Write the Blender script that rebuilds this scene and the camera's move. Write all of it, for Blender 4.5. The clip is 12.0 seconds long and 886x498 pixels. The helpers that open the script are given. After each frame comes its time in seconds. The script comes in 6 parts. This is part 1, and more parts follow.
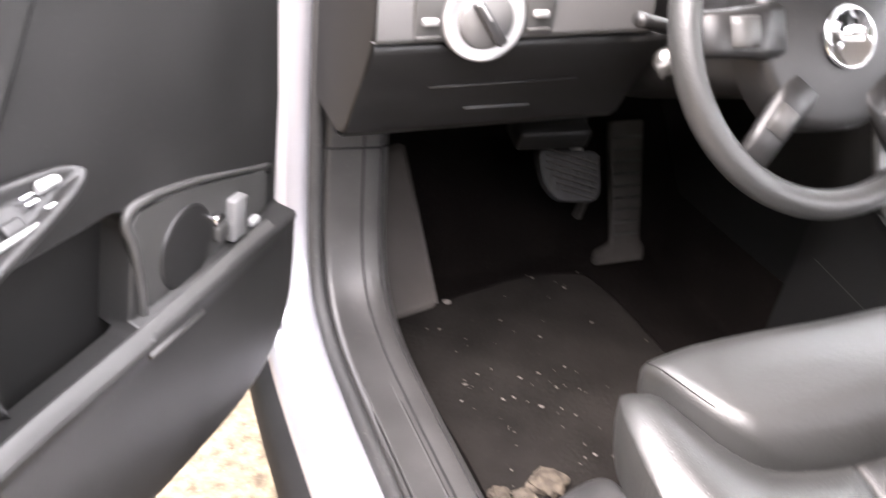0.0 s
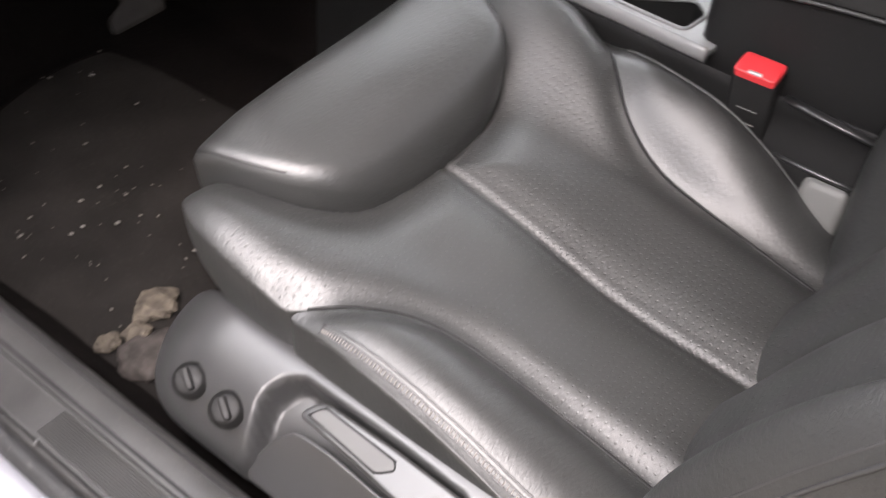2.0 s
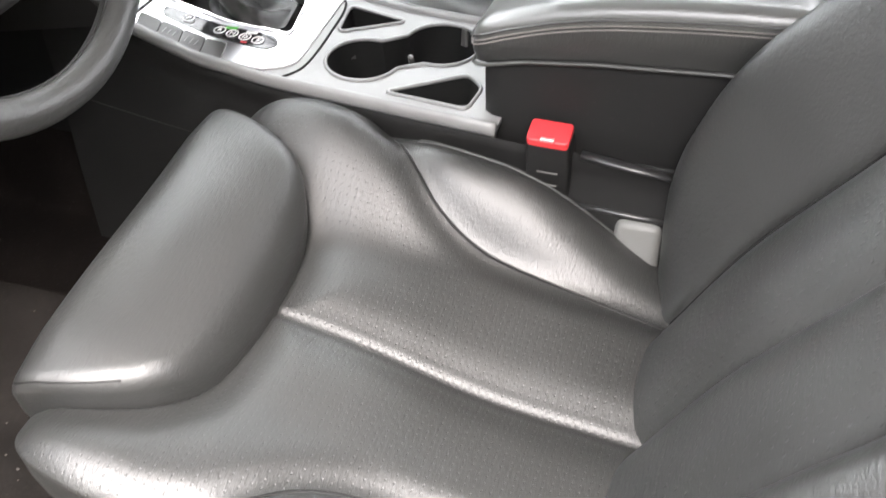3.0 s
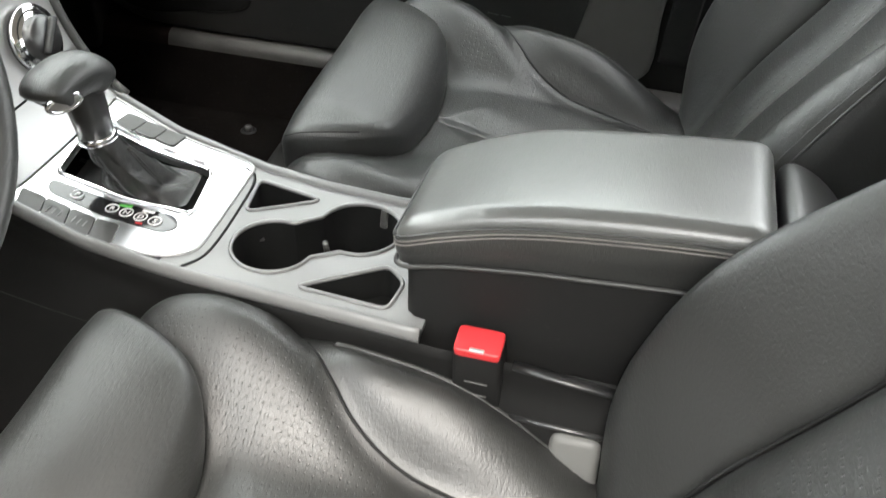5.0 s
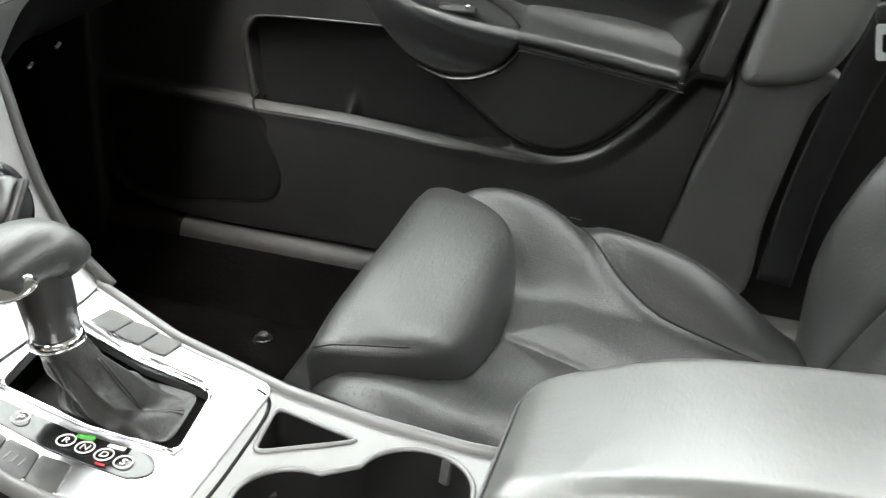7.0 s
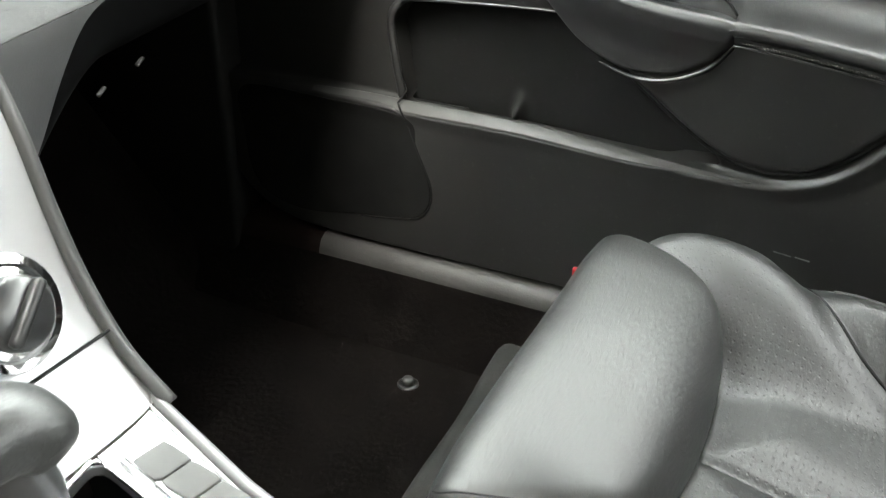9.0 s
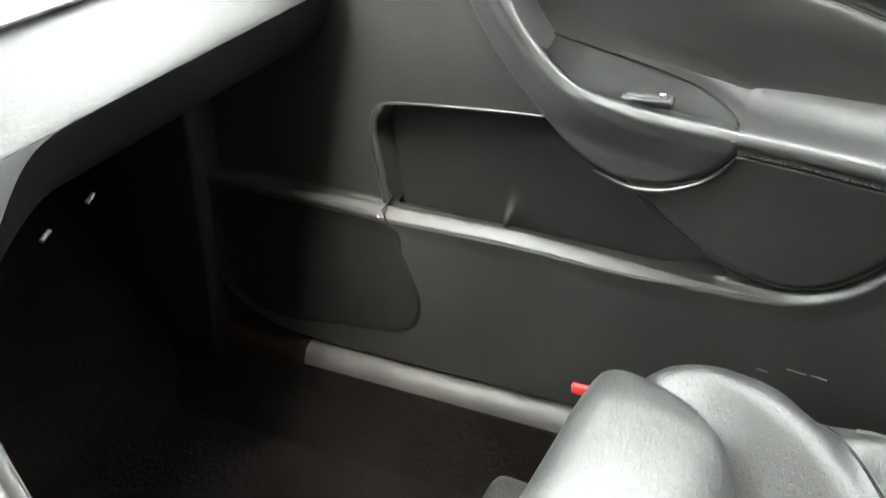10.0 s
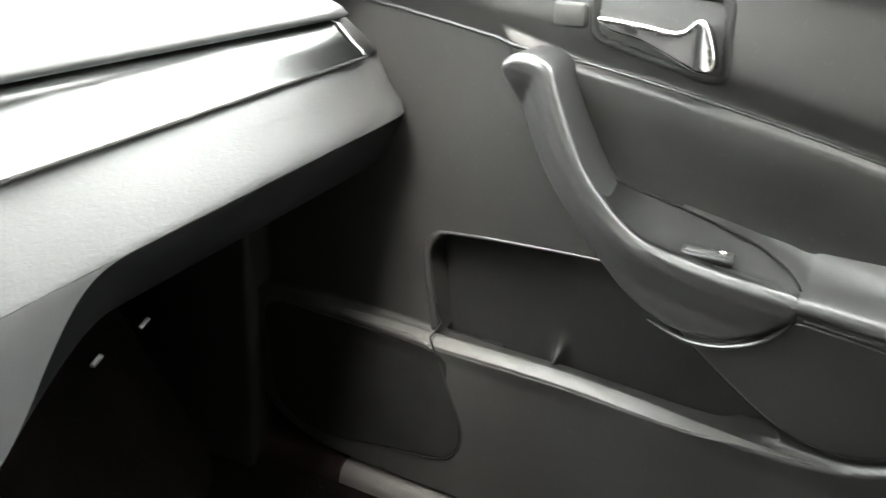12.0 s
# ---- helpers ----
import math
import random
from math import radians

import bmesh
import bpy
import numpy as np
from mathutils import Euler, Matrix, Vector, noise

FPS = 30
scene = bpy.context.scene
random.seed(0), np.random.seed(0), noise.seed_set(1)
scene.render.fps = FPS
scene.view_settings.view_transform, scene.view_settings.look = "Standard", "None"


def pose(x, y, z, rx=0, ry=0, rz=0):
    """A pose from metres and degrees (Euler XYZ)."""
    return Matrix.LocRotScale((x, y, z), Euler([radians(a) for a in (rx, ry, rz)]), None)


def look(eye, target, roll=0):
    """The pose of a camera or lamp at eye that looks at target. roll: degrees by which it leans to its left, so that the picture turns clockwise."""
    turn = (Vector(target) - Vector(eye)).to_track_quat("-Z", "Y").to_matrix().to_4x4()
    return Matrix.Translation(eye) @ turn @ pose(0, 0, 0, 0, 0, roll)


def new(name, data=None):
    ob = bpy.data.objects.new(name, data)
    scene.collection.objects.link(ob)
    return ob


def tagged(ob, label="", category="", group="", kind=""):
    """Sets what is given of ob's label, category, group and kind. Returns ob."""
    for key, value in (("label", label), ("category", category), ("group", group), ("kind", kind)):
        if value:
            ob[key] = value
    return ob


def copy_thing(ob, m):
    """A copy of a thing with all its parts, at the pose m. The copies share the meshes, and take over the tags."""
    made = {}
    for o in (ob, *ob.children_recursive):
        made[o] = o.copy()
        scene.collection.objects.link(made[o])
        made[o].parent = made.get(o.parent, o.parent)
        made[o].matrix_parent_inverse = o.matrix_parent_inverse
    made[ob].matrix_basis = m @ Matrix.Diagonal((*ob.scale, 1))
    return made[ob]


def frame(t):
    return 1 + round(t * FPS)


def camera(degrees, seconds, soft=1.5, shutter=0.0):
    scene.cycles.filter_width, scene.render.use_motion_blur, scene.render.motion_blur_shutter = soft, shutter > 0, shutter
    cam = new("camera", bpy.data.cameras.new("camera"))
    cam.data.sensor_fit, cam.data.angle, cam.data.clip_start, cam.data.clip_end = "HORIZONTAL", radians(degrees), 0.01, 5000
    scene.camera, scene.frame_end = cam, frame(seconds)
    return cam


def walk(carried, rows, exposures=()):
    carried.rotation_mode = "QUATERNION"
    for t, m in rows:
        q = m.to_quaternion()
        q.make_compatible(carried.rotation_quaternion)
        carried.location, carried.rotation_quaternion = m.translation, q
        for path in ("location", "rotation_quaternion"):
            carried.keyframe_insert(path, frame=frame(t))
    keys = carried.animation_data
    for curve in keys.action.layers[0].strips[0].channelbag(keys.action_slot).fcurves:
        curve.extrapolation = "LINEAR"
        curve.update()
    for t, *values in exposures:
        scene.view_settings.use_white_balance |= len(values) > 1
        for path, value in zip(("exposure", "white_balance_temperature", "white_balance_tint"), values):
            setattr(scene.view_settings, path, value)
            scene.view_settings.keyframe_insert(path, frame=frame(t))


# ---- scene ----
cam = camera(48.1, 12.0, 1.3, 0.35)
PATH = [
    (0, (-1.108, -0.152, 1.162), (-0.397, 1.441, 0.183), 7.8),
    (0.5, (-1.111, -0.133, 1.142), (-0.162, 1.255, 0.059), 5.8),
    (1, (-1.069, -0.104, 1.135), (-0.077, 1.123, -0.094), 6.1),
    (1.5, (-1.011, -0.093, 1.115), (0.007, 0.97, -0.239), 6.9),
    (2, (-0.968, -0.053, 1.125), (0.191, 0.824, -0.25), 2.2),
    (2.5, (-0.93, 0.02, 1.172), (0.34, 0.63, -0.247), -3.1),
    (3, (-0.916, 0.025, 1.189), (0.457, 0.549, -0.168), -2.9),
    (3.5, (-0.887, 0.05, 1.216), (0.558, 0.473, -0.1), 0.2),
    (5.5, (-0.724, 0.108, 1.2), (0.912, 0.452, 0.101), 3.2),
    (6, (-0.655, 0.154, 1.138), (1.091, 0.448, 0.208), 4.2),
    (6.5, (-0.601, 0.184, 1.096), (1.171, 0.538, 0.238), 3.7),
    (7, (-0.553, 0.202, 1.062), (1.194, 0.68, 0.214), 3.9),
    (7.5, (-0.483, 0.217, 1.034), (1.223, 0.804, 0.171), 2.9),
    (9.5, (-0.203, 0.296, 1.066), (1.335, 1.144, 0.109), -1.2),
    (10, (-0.159, 0.304, 1.084), (1.424, 1.152, 0.205), -1.8),
    (10.5, (-0.144, 0.307, 1.095), (1.46, 1.163, 0.262), -1.1),
    (11, (-0.142, 0.309, 1.111), (1.496, 1.171, 0.353), -1.0),
    (11.5, (-0.144, 0.311, 1.119), (1.509, 1.169, 0.391), 0.5),
    (12, (-0.14, 0.325, 1.128), (1.463, 1.281, 0.408), 1.4),
]
walk(cam, [(t, look(eye, target, roll)) for t, eye, target, roll in PATH],
     [(0, 4.1, 6600, 21), (0.5, 4.1, 6600, 21), (1.0, 3.5, 6575, 20), (1.5, 3.12, 6550, 19), (2, 3.05, 6550, 19), (2.5, 3.27, 6550, 18), (3, 3.62, 6550, 14), (3.5, 3.76, 6600, 11), (5.5, 3.26, 6650, 8), (6.0, 3.36, 6650, 8), (7.0, 3.80, 6690, 7), (7.5, 3.9, 6700, 6), (9.5, 4.66, 6700, 6), (10.2, 5.22, 6700, 6), (11, 5.1, 6725, 7), (12, 4.86, 6750, 8)])

# ---- light ----
world = bpy.data.worlds.new("overcast_day")
scene.world = world
world.use_nodes = True
wn = world.node_tree.nodes
sky = wn.new("ShaderNodeTexSky")
sky.sky_type, sky.sun_disc = "NISHITA", False
sky.sun_elevation, sky.sun_rotation = radians(58), radians(243)
sky.air_density, sky.dust_density, sky.ozone_density = 1.0, 4.0, 1.0
soften = wn.new("ShaderNodeMixRGB")
soften.inputs[0].default_value = 0.6
soften.inputs[2].default_value = (12.0, 12.2, 11.8, 1)
world.node_tree.links.new(sky.outputs[0], soften.inputs[1])
world.node_tree.links.new(soften.outputs[0], wn["Background"].inputs[0])
wn["Background"].inputs[1].default_value = 0.15
sun = new("sun", bpy.data.lights.new("sun", "SUN"))
sun.data.energy, sun.data.angle, sun.data.color = 0.8, radians(40), (1.0, 0.97, 0.94)
sun.matrix_world = look((-2.8, -1.1, 5.5), (0, 0.3, 0.5))


# ---- materials ----
def mat(name, color, rough=0.5, metal=0.0, spec=0.5, vary=0.15, scale=12.0, bump=0.0, bscale=300.0, kind="noise", rvary=0.0, coat=0.0,
        dust=0.0, dustcol=(0.3, 0.28, 0.26), bump2=0.0, bscale2=30.0, holes=0.0):
    m = bpy.data.materials.new(name)
    m.use_nodes = True
    nt = m.node_tree
    n, ln = nt.nodes, nt.links
    bs = n["Principled BSDF"]
    bs.inputs["Roughness"].default_value, bs.inputs["Metallic"].default_value = rough, metal
    bs.inputs["Specular IOR Level"].default_value, bs.inputs["Coat Weight"].default_value = spec, coat
    tc = n.new("ShaderNodeTexCoord")
    big = n.new("ShaderNodeTexNoise")
    big.inputs["Scale"].default_value, big.inputs["Detail"].default_value = scale, 6
    ln.new(tc.outputs["Object"], big.inputs["Vector"])
    ramp = n.new("ShaderNodeValToRGB")
    lo, hi = [tuple(c * f for c in color) + (1,) for f in (1 - vary, 1 + vary)]
    ramp.color_ramp.elements[0].position, ramp.color_ramp.elements[1].position = 0.3, 0.7
    ramp.color_ramp.elements[0].color, ramp.color_ramp.elements[1].color = lo, hi
    ln.new(big.outputs["Fac"], ramp.inputs["Fac"])
    out = ramp.outputs["Color"]
    if dust:
        dn = n.new("ShaderNodeTexNoise")
        dn.inputs["Scale"].default_value, dn.inputs["Detail"].default_value = 160.0, 3
        ln.new(tc.outputs["Object"], dn.inputs["Vector"])
        dr = n.new("ShaderNodeMapRange")
        dr.inputs["From Min"].default_value, dr.inputs["From Max"].default_value = 0.62, 0.78
        dr.inputs["To Max"].default_value = dust
        ln.new(dn.outputs["Fac"], dr.inputs["Value"])
        mx = n.new("ShaderNodeMixRGB")
        mx.inputs[2].default_value = (*dustcol, 1)
        ln.new(dr.outputs["Result"], mx.inputs[0])
        ln.new(out, mx.inputs[1])
        out = mx.outputs["Color"]
    ln.new(out, bs.inputs["Base Color"])
    if rvary:
        mr = n.new("ShaderNodeMapRange")
        mr.inputs["To Min"].default_value, mr.inputs["To Max"].default_value = rough - rvary, rough + rvary
        ln.new(big.outputs["Fac"], mr.inputs["Value"])
        ln.new(mr.outputs["Result"], bs.inputs["Roughness"])
    last = None
    for amount, size, what in ((bump, bscale, kind), (bump2, bscale2, "noise")):
        if not amount:
            continue
        if what == "leather":
            t = n.new("ShaderNodeTexVoronoi")
            t.feature = "DISTANCE_TO_EDGE"
            t.inputs["Scale"].default_value = size
            ripple = n.new("ShaderNodeTexNoise")
            ripple.inputs["Scale"].default_value = size * 0.35
            ln.new(tc.outputs["Object"], ripple.inputs["Vector"])
            mixv = n.new("ShaderNodeMixRGB")
            mixv.inputs[0].default_value = 0.015
            ln.new(tc.outputs["Object"], mixv.inputs[1])
            ln.new(ripple.outputs["Color"], mixv.inputs[2])
            ln.new(mixv.outputs["Color"], t.inputs["Vector"])
            src = t.outputs["Distance"]
        elif what == "wrinkle":
            mp = n.new("ShaderNodeMapping")
            mp.inputs["Scale"].default_value = (0.25, 1.0, 0.6)
            mp.inputs["Rotation"].default_value = (0.2, 0.1, 0.3)
            ln.new(tc.outputs["Object"], mp.inputs["Vector"])
            t = n.new("ShaderNodeTexNoise")
            t.inputs["Scale"].default_value, t.inputs["Detail"].default_value, t.inputs["Distortion"].default_value = size, 3, 0.6
            ln.new(mp.outputs["Vector"], t.inputs["Vector"])
            src = t.outputs["Fac"]
        elif what == "brushed":
            mp = n.new("ShaderNodeMapping")
            mp.inputs["Scale"].default_value = (1.0, 0.03, 1.0)
            ln.new(tc.outputs["Object"], mp.inputs["Vector"])
            t = n.new("ShaderNodeTexNoise")
            t.inputs["Scale"].default_value = size
            ln.new(mp.outputs["Vector"], t.inputs["Vector"])
            src = t.outputs["Fac"]
        else:
            t = n.new("ShaderNodeTexNoise")
            t.inputs["Scale"].default_value, t.inputs["Detail"].default_value = size, 4
            ln.new(tc.outputs["Object"], t.inputs["Vector"])
            src = t.outputs["Fac"]
        b = n.new("ShaderNodeBump")
        b.inputs["Strength"].default_value, b.inputs["Distance"].default_value = amount, 0.3 / size
        ln.new(src, b.inputs["Height"])
        if last:
            ln.new(last.outputs["Normal"], b.inputs["Normal"])
        last = b
    if holes:
        # rows of fine punched holes
        grid = n.new("ShaderNodeTexVoronoi")
        grid.inputs["Randomness"].default_value, grid.inputs["Scale"].default_value = 0.0, 1.0 / holes
        flat = n.new("ShaderNodeVectorMath")
        flat.operation = "MULTIPLY"
        flat.inputs[1].default_value = (1.0, 1.0, 0.0)
        ln.new(tc.outputs["Object"], flat.inputs[0])
        ln.new(flat.outputs[0], grid.inputs["Vector"])
        pit = n.new("ShaderNodeMapRange")
        pit.inputs["From Min"].default_value, pit.inputs["From Max"].default_value = 0.08, 0.15
        ln.new(grid.outputs["Distance"], pit.inputs["Value"])
        b = n.new("ShaderNodeBump")
        b.inputs["Strength"].default_value, b.inputs["Distance"].default_value = 0.5, 0.0005
        ln.new(pit.outputs["Result"], b.inputs["Height"])
        if last:
            ln.new(last.outputs["Normal"], b.inputs["Normal"])
        last = b
    if last:
        ln.new(last.outputs["Normal"], bs.inputs["Normal"])
    return m


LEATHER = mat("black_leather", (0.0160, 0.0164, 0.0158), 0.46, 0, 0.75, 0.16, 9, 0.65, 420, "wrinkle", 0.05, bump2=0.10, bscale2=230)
LEATHER_PERF = mat("perforated_black_leather", (0.0160, 0.0164, 0.0158), 0.47, 0, 0.75, 0.16, 9, 0.60, 400, "wrinkle", 0.06, bump2=0.16, bscale2=230, holes=0.0075)
# Paler than LEATHER: window light on the lid top is in the colour
LEATHER_SHEEN = mat("leather_with_window_sheen", (0.080, 0.081, 0.078), 0.36, 0, 1.0, 0.15, 7, 0.30, 420, "wrinkle", 0.06, bump2=0.05, bscale2=40)
# shared near-black: seams and wells, and panels with shade in the colour
BLACK_AND_SHADE = mat("black_parts_and_shade", (0.0045, 0.0045, 0.0045), 0.6, 0, 0.25, 0.25, 12, 0.2, 700)
GAITER = mat("creased_gaiter_leather", (0.0100, 0.0098, 0.0096), 0.50, 0, 0.6, 0.35, 45, 0.6, 330, "wrinkle", 0.14, bump2=0.35, bscale2=70)
VINYL = mat("black_vinyl", (0.018, 0.018, 0.018), 0.44, 0, 0.8, 0.12, 8, 0.35, 500, "wrinkle", 0.05)
PLASTIC = mat("charcoal_plastic", (0.0095, 0.0093, 0.0092), 0.44, 0, 0.5, 0.25, 7, 0.25, 900, rvary=0.12, dust=0.04)
PLASTIC_SMOOTH = mat("satin_black_plastic", (0.014, 0.014, 0.0142), 0.36, 0, 0.9, 0.12, 10, 0.12, 700, rvary=0.05)
COVER = mat("satin_seat_cover_plastic", (0.024, 0.024, 0.0242), 0.38, 0, 0.9, 0.12, 10, 0.15, 700, rvary=0.05)
PLASTIC_GREY = mat("dark_grey_plastic", (0.045, 0.0445, 0.043), 0.42, 0, 0.45, 0.12, 10, 0.2, 900)
GLOSS_BLACK = mat("gloss_black_plastic", (0.012, 0.012, 0.013), 0.12, 0, 0.5, 0.1, 10)
RUBBER = mat("black_rubber", (0.022, 0.022, 0.022), 0.6, 0, 0.4, 0.2, 25, 0.3, 400, dust=0.12)
CARPET = mat("black_carpet", (0.0038, 0.0030, 0.0027), 0.95, 0, 0.05, 0.35, 14, 1.0, 650, dust=0.025, bump2=0.5, bscale2=120)
# red-brown that stands in for shade at the front of the sill
SILL_SHADE = mat("red_brown_sill_shade", (0.0085, 0.0050, 0.0042), 0.95, 0, 0.1, 0.35, 14, 0.8, 500)
CARPET_WORN = mat("worn_grey_carpet", (0.02, 0.02, 0.019), 0.95, 0, 0.15, 0.35, 14, 1.0, 500)
PEDAL = mat("dark_pedal_rubber", (0.034, 0.030, 0.027), 0.7, 0, 0.35, 0.2, 30, 0.4, 300)
FOOTREST = mat("dark_grey_footrest_plastic", (0.062, 0.055, 0.050), 0.65, 0, 0.4, 0.12, 12, 0.3, 300)
SILVER_PAINT = mat("silver_car_paint", (0.42, 0.42, 0.45), 0.28, 0.6, 0.5, 0.03, 5, 0.03, 1500, coat=0.5)
ALU = mat("brushed_aluminium", (0.80, 0.80, 0.82), 0.30, 1.0, 0.5, 0.04, 6, 0.05, 900, "brushed")
SILVER_PLASTIC = mat("silver_satin_plastic", (0.36, 0.36, 0.36), 0.35, 0.4, 0.5, 0.04, 8, 0.03, 900)
GREY_TRIM = mat("grey_satin_trim", (0.15, 0.15, 0.15), 0.36, 0.1, 0.5, 0.05, 8, 0.05, 900)
CHROME = mat("chrome", (0.85, 0.85, 0.87), 0.08, 1.0, 0.5, 0.02, 8)
STEEL = mat("steel", (0.45, 0.44, 0.42), 0.35, 1.0, 0.5, 0.1, 60)
RED = mat("red_plastic", (0.50, 0.03, 0.035), 0.35, 0, 0.5, 0.06, 30)
WEBBING = mat("black_webbing", (0.009, 0.009, 0.009), 0.8, 0, 0.3, 0.2, 60, 0.6, 900)
WHITE_MARK = mat("white_print", (0.75, 0.75, 0.75), 0.5)
GREEN_MARK = mat("green_print", (0.10, 0.45, 0.08), 0.5)
LABEL_GREY = mat("pale_scuff", (0.13, 0.135, 0.13), 0.7, 0, 0.3, 0.3, 200)
ANCHOR_GREY = mat("pale_grey_plastic", (0.10, 0.10, 0.096), 0.5, 0, 0.4, 0.06, 10, 0.1, 700)
CRUMB = mat("pale_crumb", (0.14, 0.13, 0.118), 0.8, 0, 0.3, 0.3, 300)
PAPER = mat("crumpled_paper", (0.050, 0.041, 0.031), 0.85, 0, 0.3, 0.55, 70, 0.4, 120)
GRAVEL = mat("gravel", (0.110, 0.088, 0.060), 0.9, 0, 0.2, 0.55, 40, 1.0, 160, dust=0.8, dustcol=(0.21, 0.18, 0.135), bump2=1.0, bscale2=60)
PEBBLE = mat("mixed_pebbles", (0.13, 0.11, 0.085), 0.85, 0, 0.2, 0.6, 25, 0.5, 200)
PEBBLE_DARK = mat("dry_grey_dirt", (0.030, 0.026, 0.024), 0.95, 0, 0.1, 0.5, 60, 0.8, 250)
DARK = mat("underbody_black", (0.012, 0.012, 0.012), 0.85, 0, 0.2, 0.2, 20)
HEADLINER = mat("pale_grey_headliner", (0.70, 0.69, 0.67), 0.9, 0, 0.2, 0.05, 30, 0.3, 600)
DASH = mat("grained_dash_plastic", (0.020, 0.020, 0.020), 0.40, 0, 0.5, 0.1, 8, 0.45, 500, "wrinkle")
# light on the glovebox's flank, put into a paler grey
FLANK_LIT = mat("lit_grey_flank_plastic", (0.060, 0.060, 0.060), 0.40, 0, 0.9, 0.1, 8, 0.3, 500)
# shade on the glovebox's roll, put into a near-black colour
ROLL_SHADE = mat("roll_shade_plastic", (0.0024, 0.0024, 0.0025), 0.75, 0, 0.06, 0.2, 12, 0.3, 700)
# aluminium darkened to stand in for the dim cabin it reflects
ALU_DARKENED = mat("aluminium_with_dark_reflection", (0.085, 0.085, 0.085), 0.20, 1.0, 0.5, 0.05, 6)
FASCIA = mat("grey_fascia_plastic", (0.085, 0.084, 0.083), 0.42, 0.0, 0.5, 0.08, 8, 0.15, 900)
GRILLE = mat("speaker_cloth_black", (0.007, 0.0068, 0.0066), 0.85, 0, 0.12, 0.2, 30, 0.8, 900)
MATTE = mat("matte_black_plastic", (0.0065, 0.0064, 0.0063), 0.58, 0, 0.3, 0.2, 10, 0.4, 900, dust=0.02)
MAT_CARPET = mat("dusty_mat_carpet", (0.0110, 0.0098, 0.0090), 0.95, 0, 0.06, 0.35, 10, 1.0, 650, dust=0.10, dustcol=(0.10, 0.085, 0.07), bump2=0.5, bscale2=120)
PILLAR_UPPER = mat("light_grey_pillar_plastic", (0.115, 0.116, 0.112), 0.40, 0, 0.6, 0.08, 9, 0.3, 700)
PILLAR = mat("grey_pillar_plastic", (0.070, 0.069, 0.066), 0.5, 0, 0.5, 0.08, 9, 0.3, 700)
SILL_PALE = mat("dusty_grey_sill_plastic", (0.036, 0.0345, 0.0325), 0.5, 0, 0.5, 0.25, 14, 0.4, 500, rvary=0.08, dust=0.15, dustcol=(0.16, 0.14, 0.12))
SILL_GREY = mat("worn_grey_sill_plastic", (0.027, 0.0262, 0.0255), 0.40, 0, 0.5, 0.25, 16, 0.4, 500, rvary=0.1, dust=0.12, dustcol=(0.16, 0.14, 0.12))
DOOR_PLASTIC = mat("charcoal_door_plastic", (0.0152, 0.0150, 0.0146), 0.44, 0, 0.5, 0.25, 7, 0.25, 900, rvary=0.12, dust=0.04)
BACKDROP_TONE = mat("dull_green_brown", (0.035, 0.038, 0.028), 0.9, 0, 0.2, 0.4, 1.5)
THREAD = mat("grey_thread", (0.16, 0.15, 0.14), 0.7)

glass = bpy.data.materials.new("window_glass")
glass.use_nodes = True
gb = glass.node_tree.nodes["Principled BSDF"]
gb.inputs["Transmission Weight"].default_value, gb.inputs["Roughness"].default_value, gb.inputs["IOR"].default_value = 1.0, 0.0, 1.45
gb.inputs["Base Color"].default_value = (0.93, 0.96, 0.94, 1)

# ---- shape tools ----
from mathutils import geometry

ORIGIN = {}


def thing(name, at, label, category="", group="", kind=""):
    ob = new(name)
    ob.empty_display_size = 0.05
    ob.location = at
    ORIGIN[ob.name] = np.array(at, float)
    return tagged(ob, label, category, group, kind)


def part(name, geo, material, parent=None, label="", smooth=True, sharp=None):
    """One mesh object out of (verts, faces) in world metres, under a thing or a part."""
    verts, faces = geo
    verts = np.asarray(verts, float).reshape(-1, 3)
    at = ORIGIN[parent.name] if parent is not None else np.zeros(3)
    me = bpy.data.meshes.new(name)
    me.from_pydata((verts - at).tolist(), [], [list(map(int, f)) for f in faces])
    bm = bmesh.new()
    bm.from_mesh(me)
    bmesh.ops.remove_doubles(bm, verts=bm.verts, dist=1e-6)
    bmesh.ops.recalc_face_normals(bm, faces=bm.faces)
    for f in bm.faces:
        f.smooth = smooth
    if sharp is not None:
        for e in bm.edges:
            if len(e.link_faces) == 2 and e.calc_face_angle(0) > radians(sharp):
                e.smooth = False
    bm.to_mesh(me)
    bm.free()
    me.materials.append(material)
    ob = new(name, me)
    if parent is not None:
        ob.parent = parent
        ORIGIN[ob.name] = at
    if label:
        ob["label"] = label
    return ob


def join(*geos):
    verts, faces, n = [], [], 0
    for v, f in geos:
        v = np.asarray(v, float).reshape(-1, 3)
        verts.append(v)
        faces += [[i + n for i in face] for face in f]
        n += len(v)
    return np.concatenate(verts), faces


def smooth_line(points, n=8, closed=False):
    """Catmull-Rom through the points."""
    p = np.asarray(points, float)
    k = len(p)
    out = []
    for i in range(k if closed else k - 1):
        if closed:
            a, b, c, d = p[(i - 1) % k], p[i], p[(i + 1) % k], p[(i + 2) % k]
        else:
            a, b, c, d = p[max(i - 1, 0)], p[i], p[i + 1], p[min(i + 2, k - 1)]
        for s in np.linspace(0, 1, n, endpoint=False):
            out.append(0.5 * (2 * b + (c - a) * s + (2 * a - 5 * b + 4 * c - d) * s * s + (3 * b - a - 3 * c + d) * s ** 3))
    if not closed:
        out.append(p[-1])
    return np.array(out)


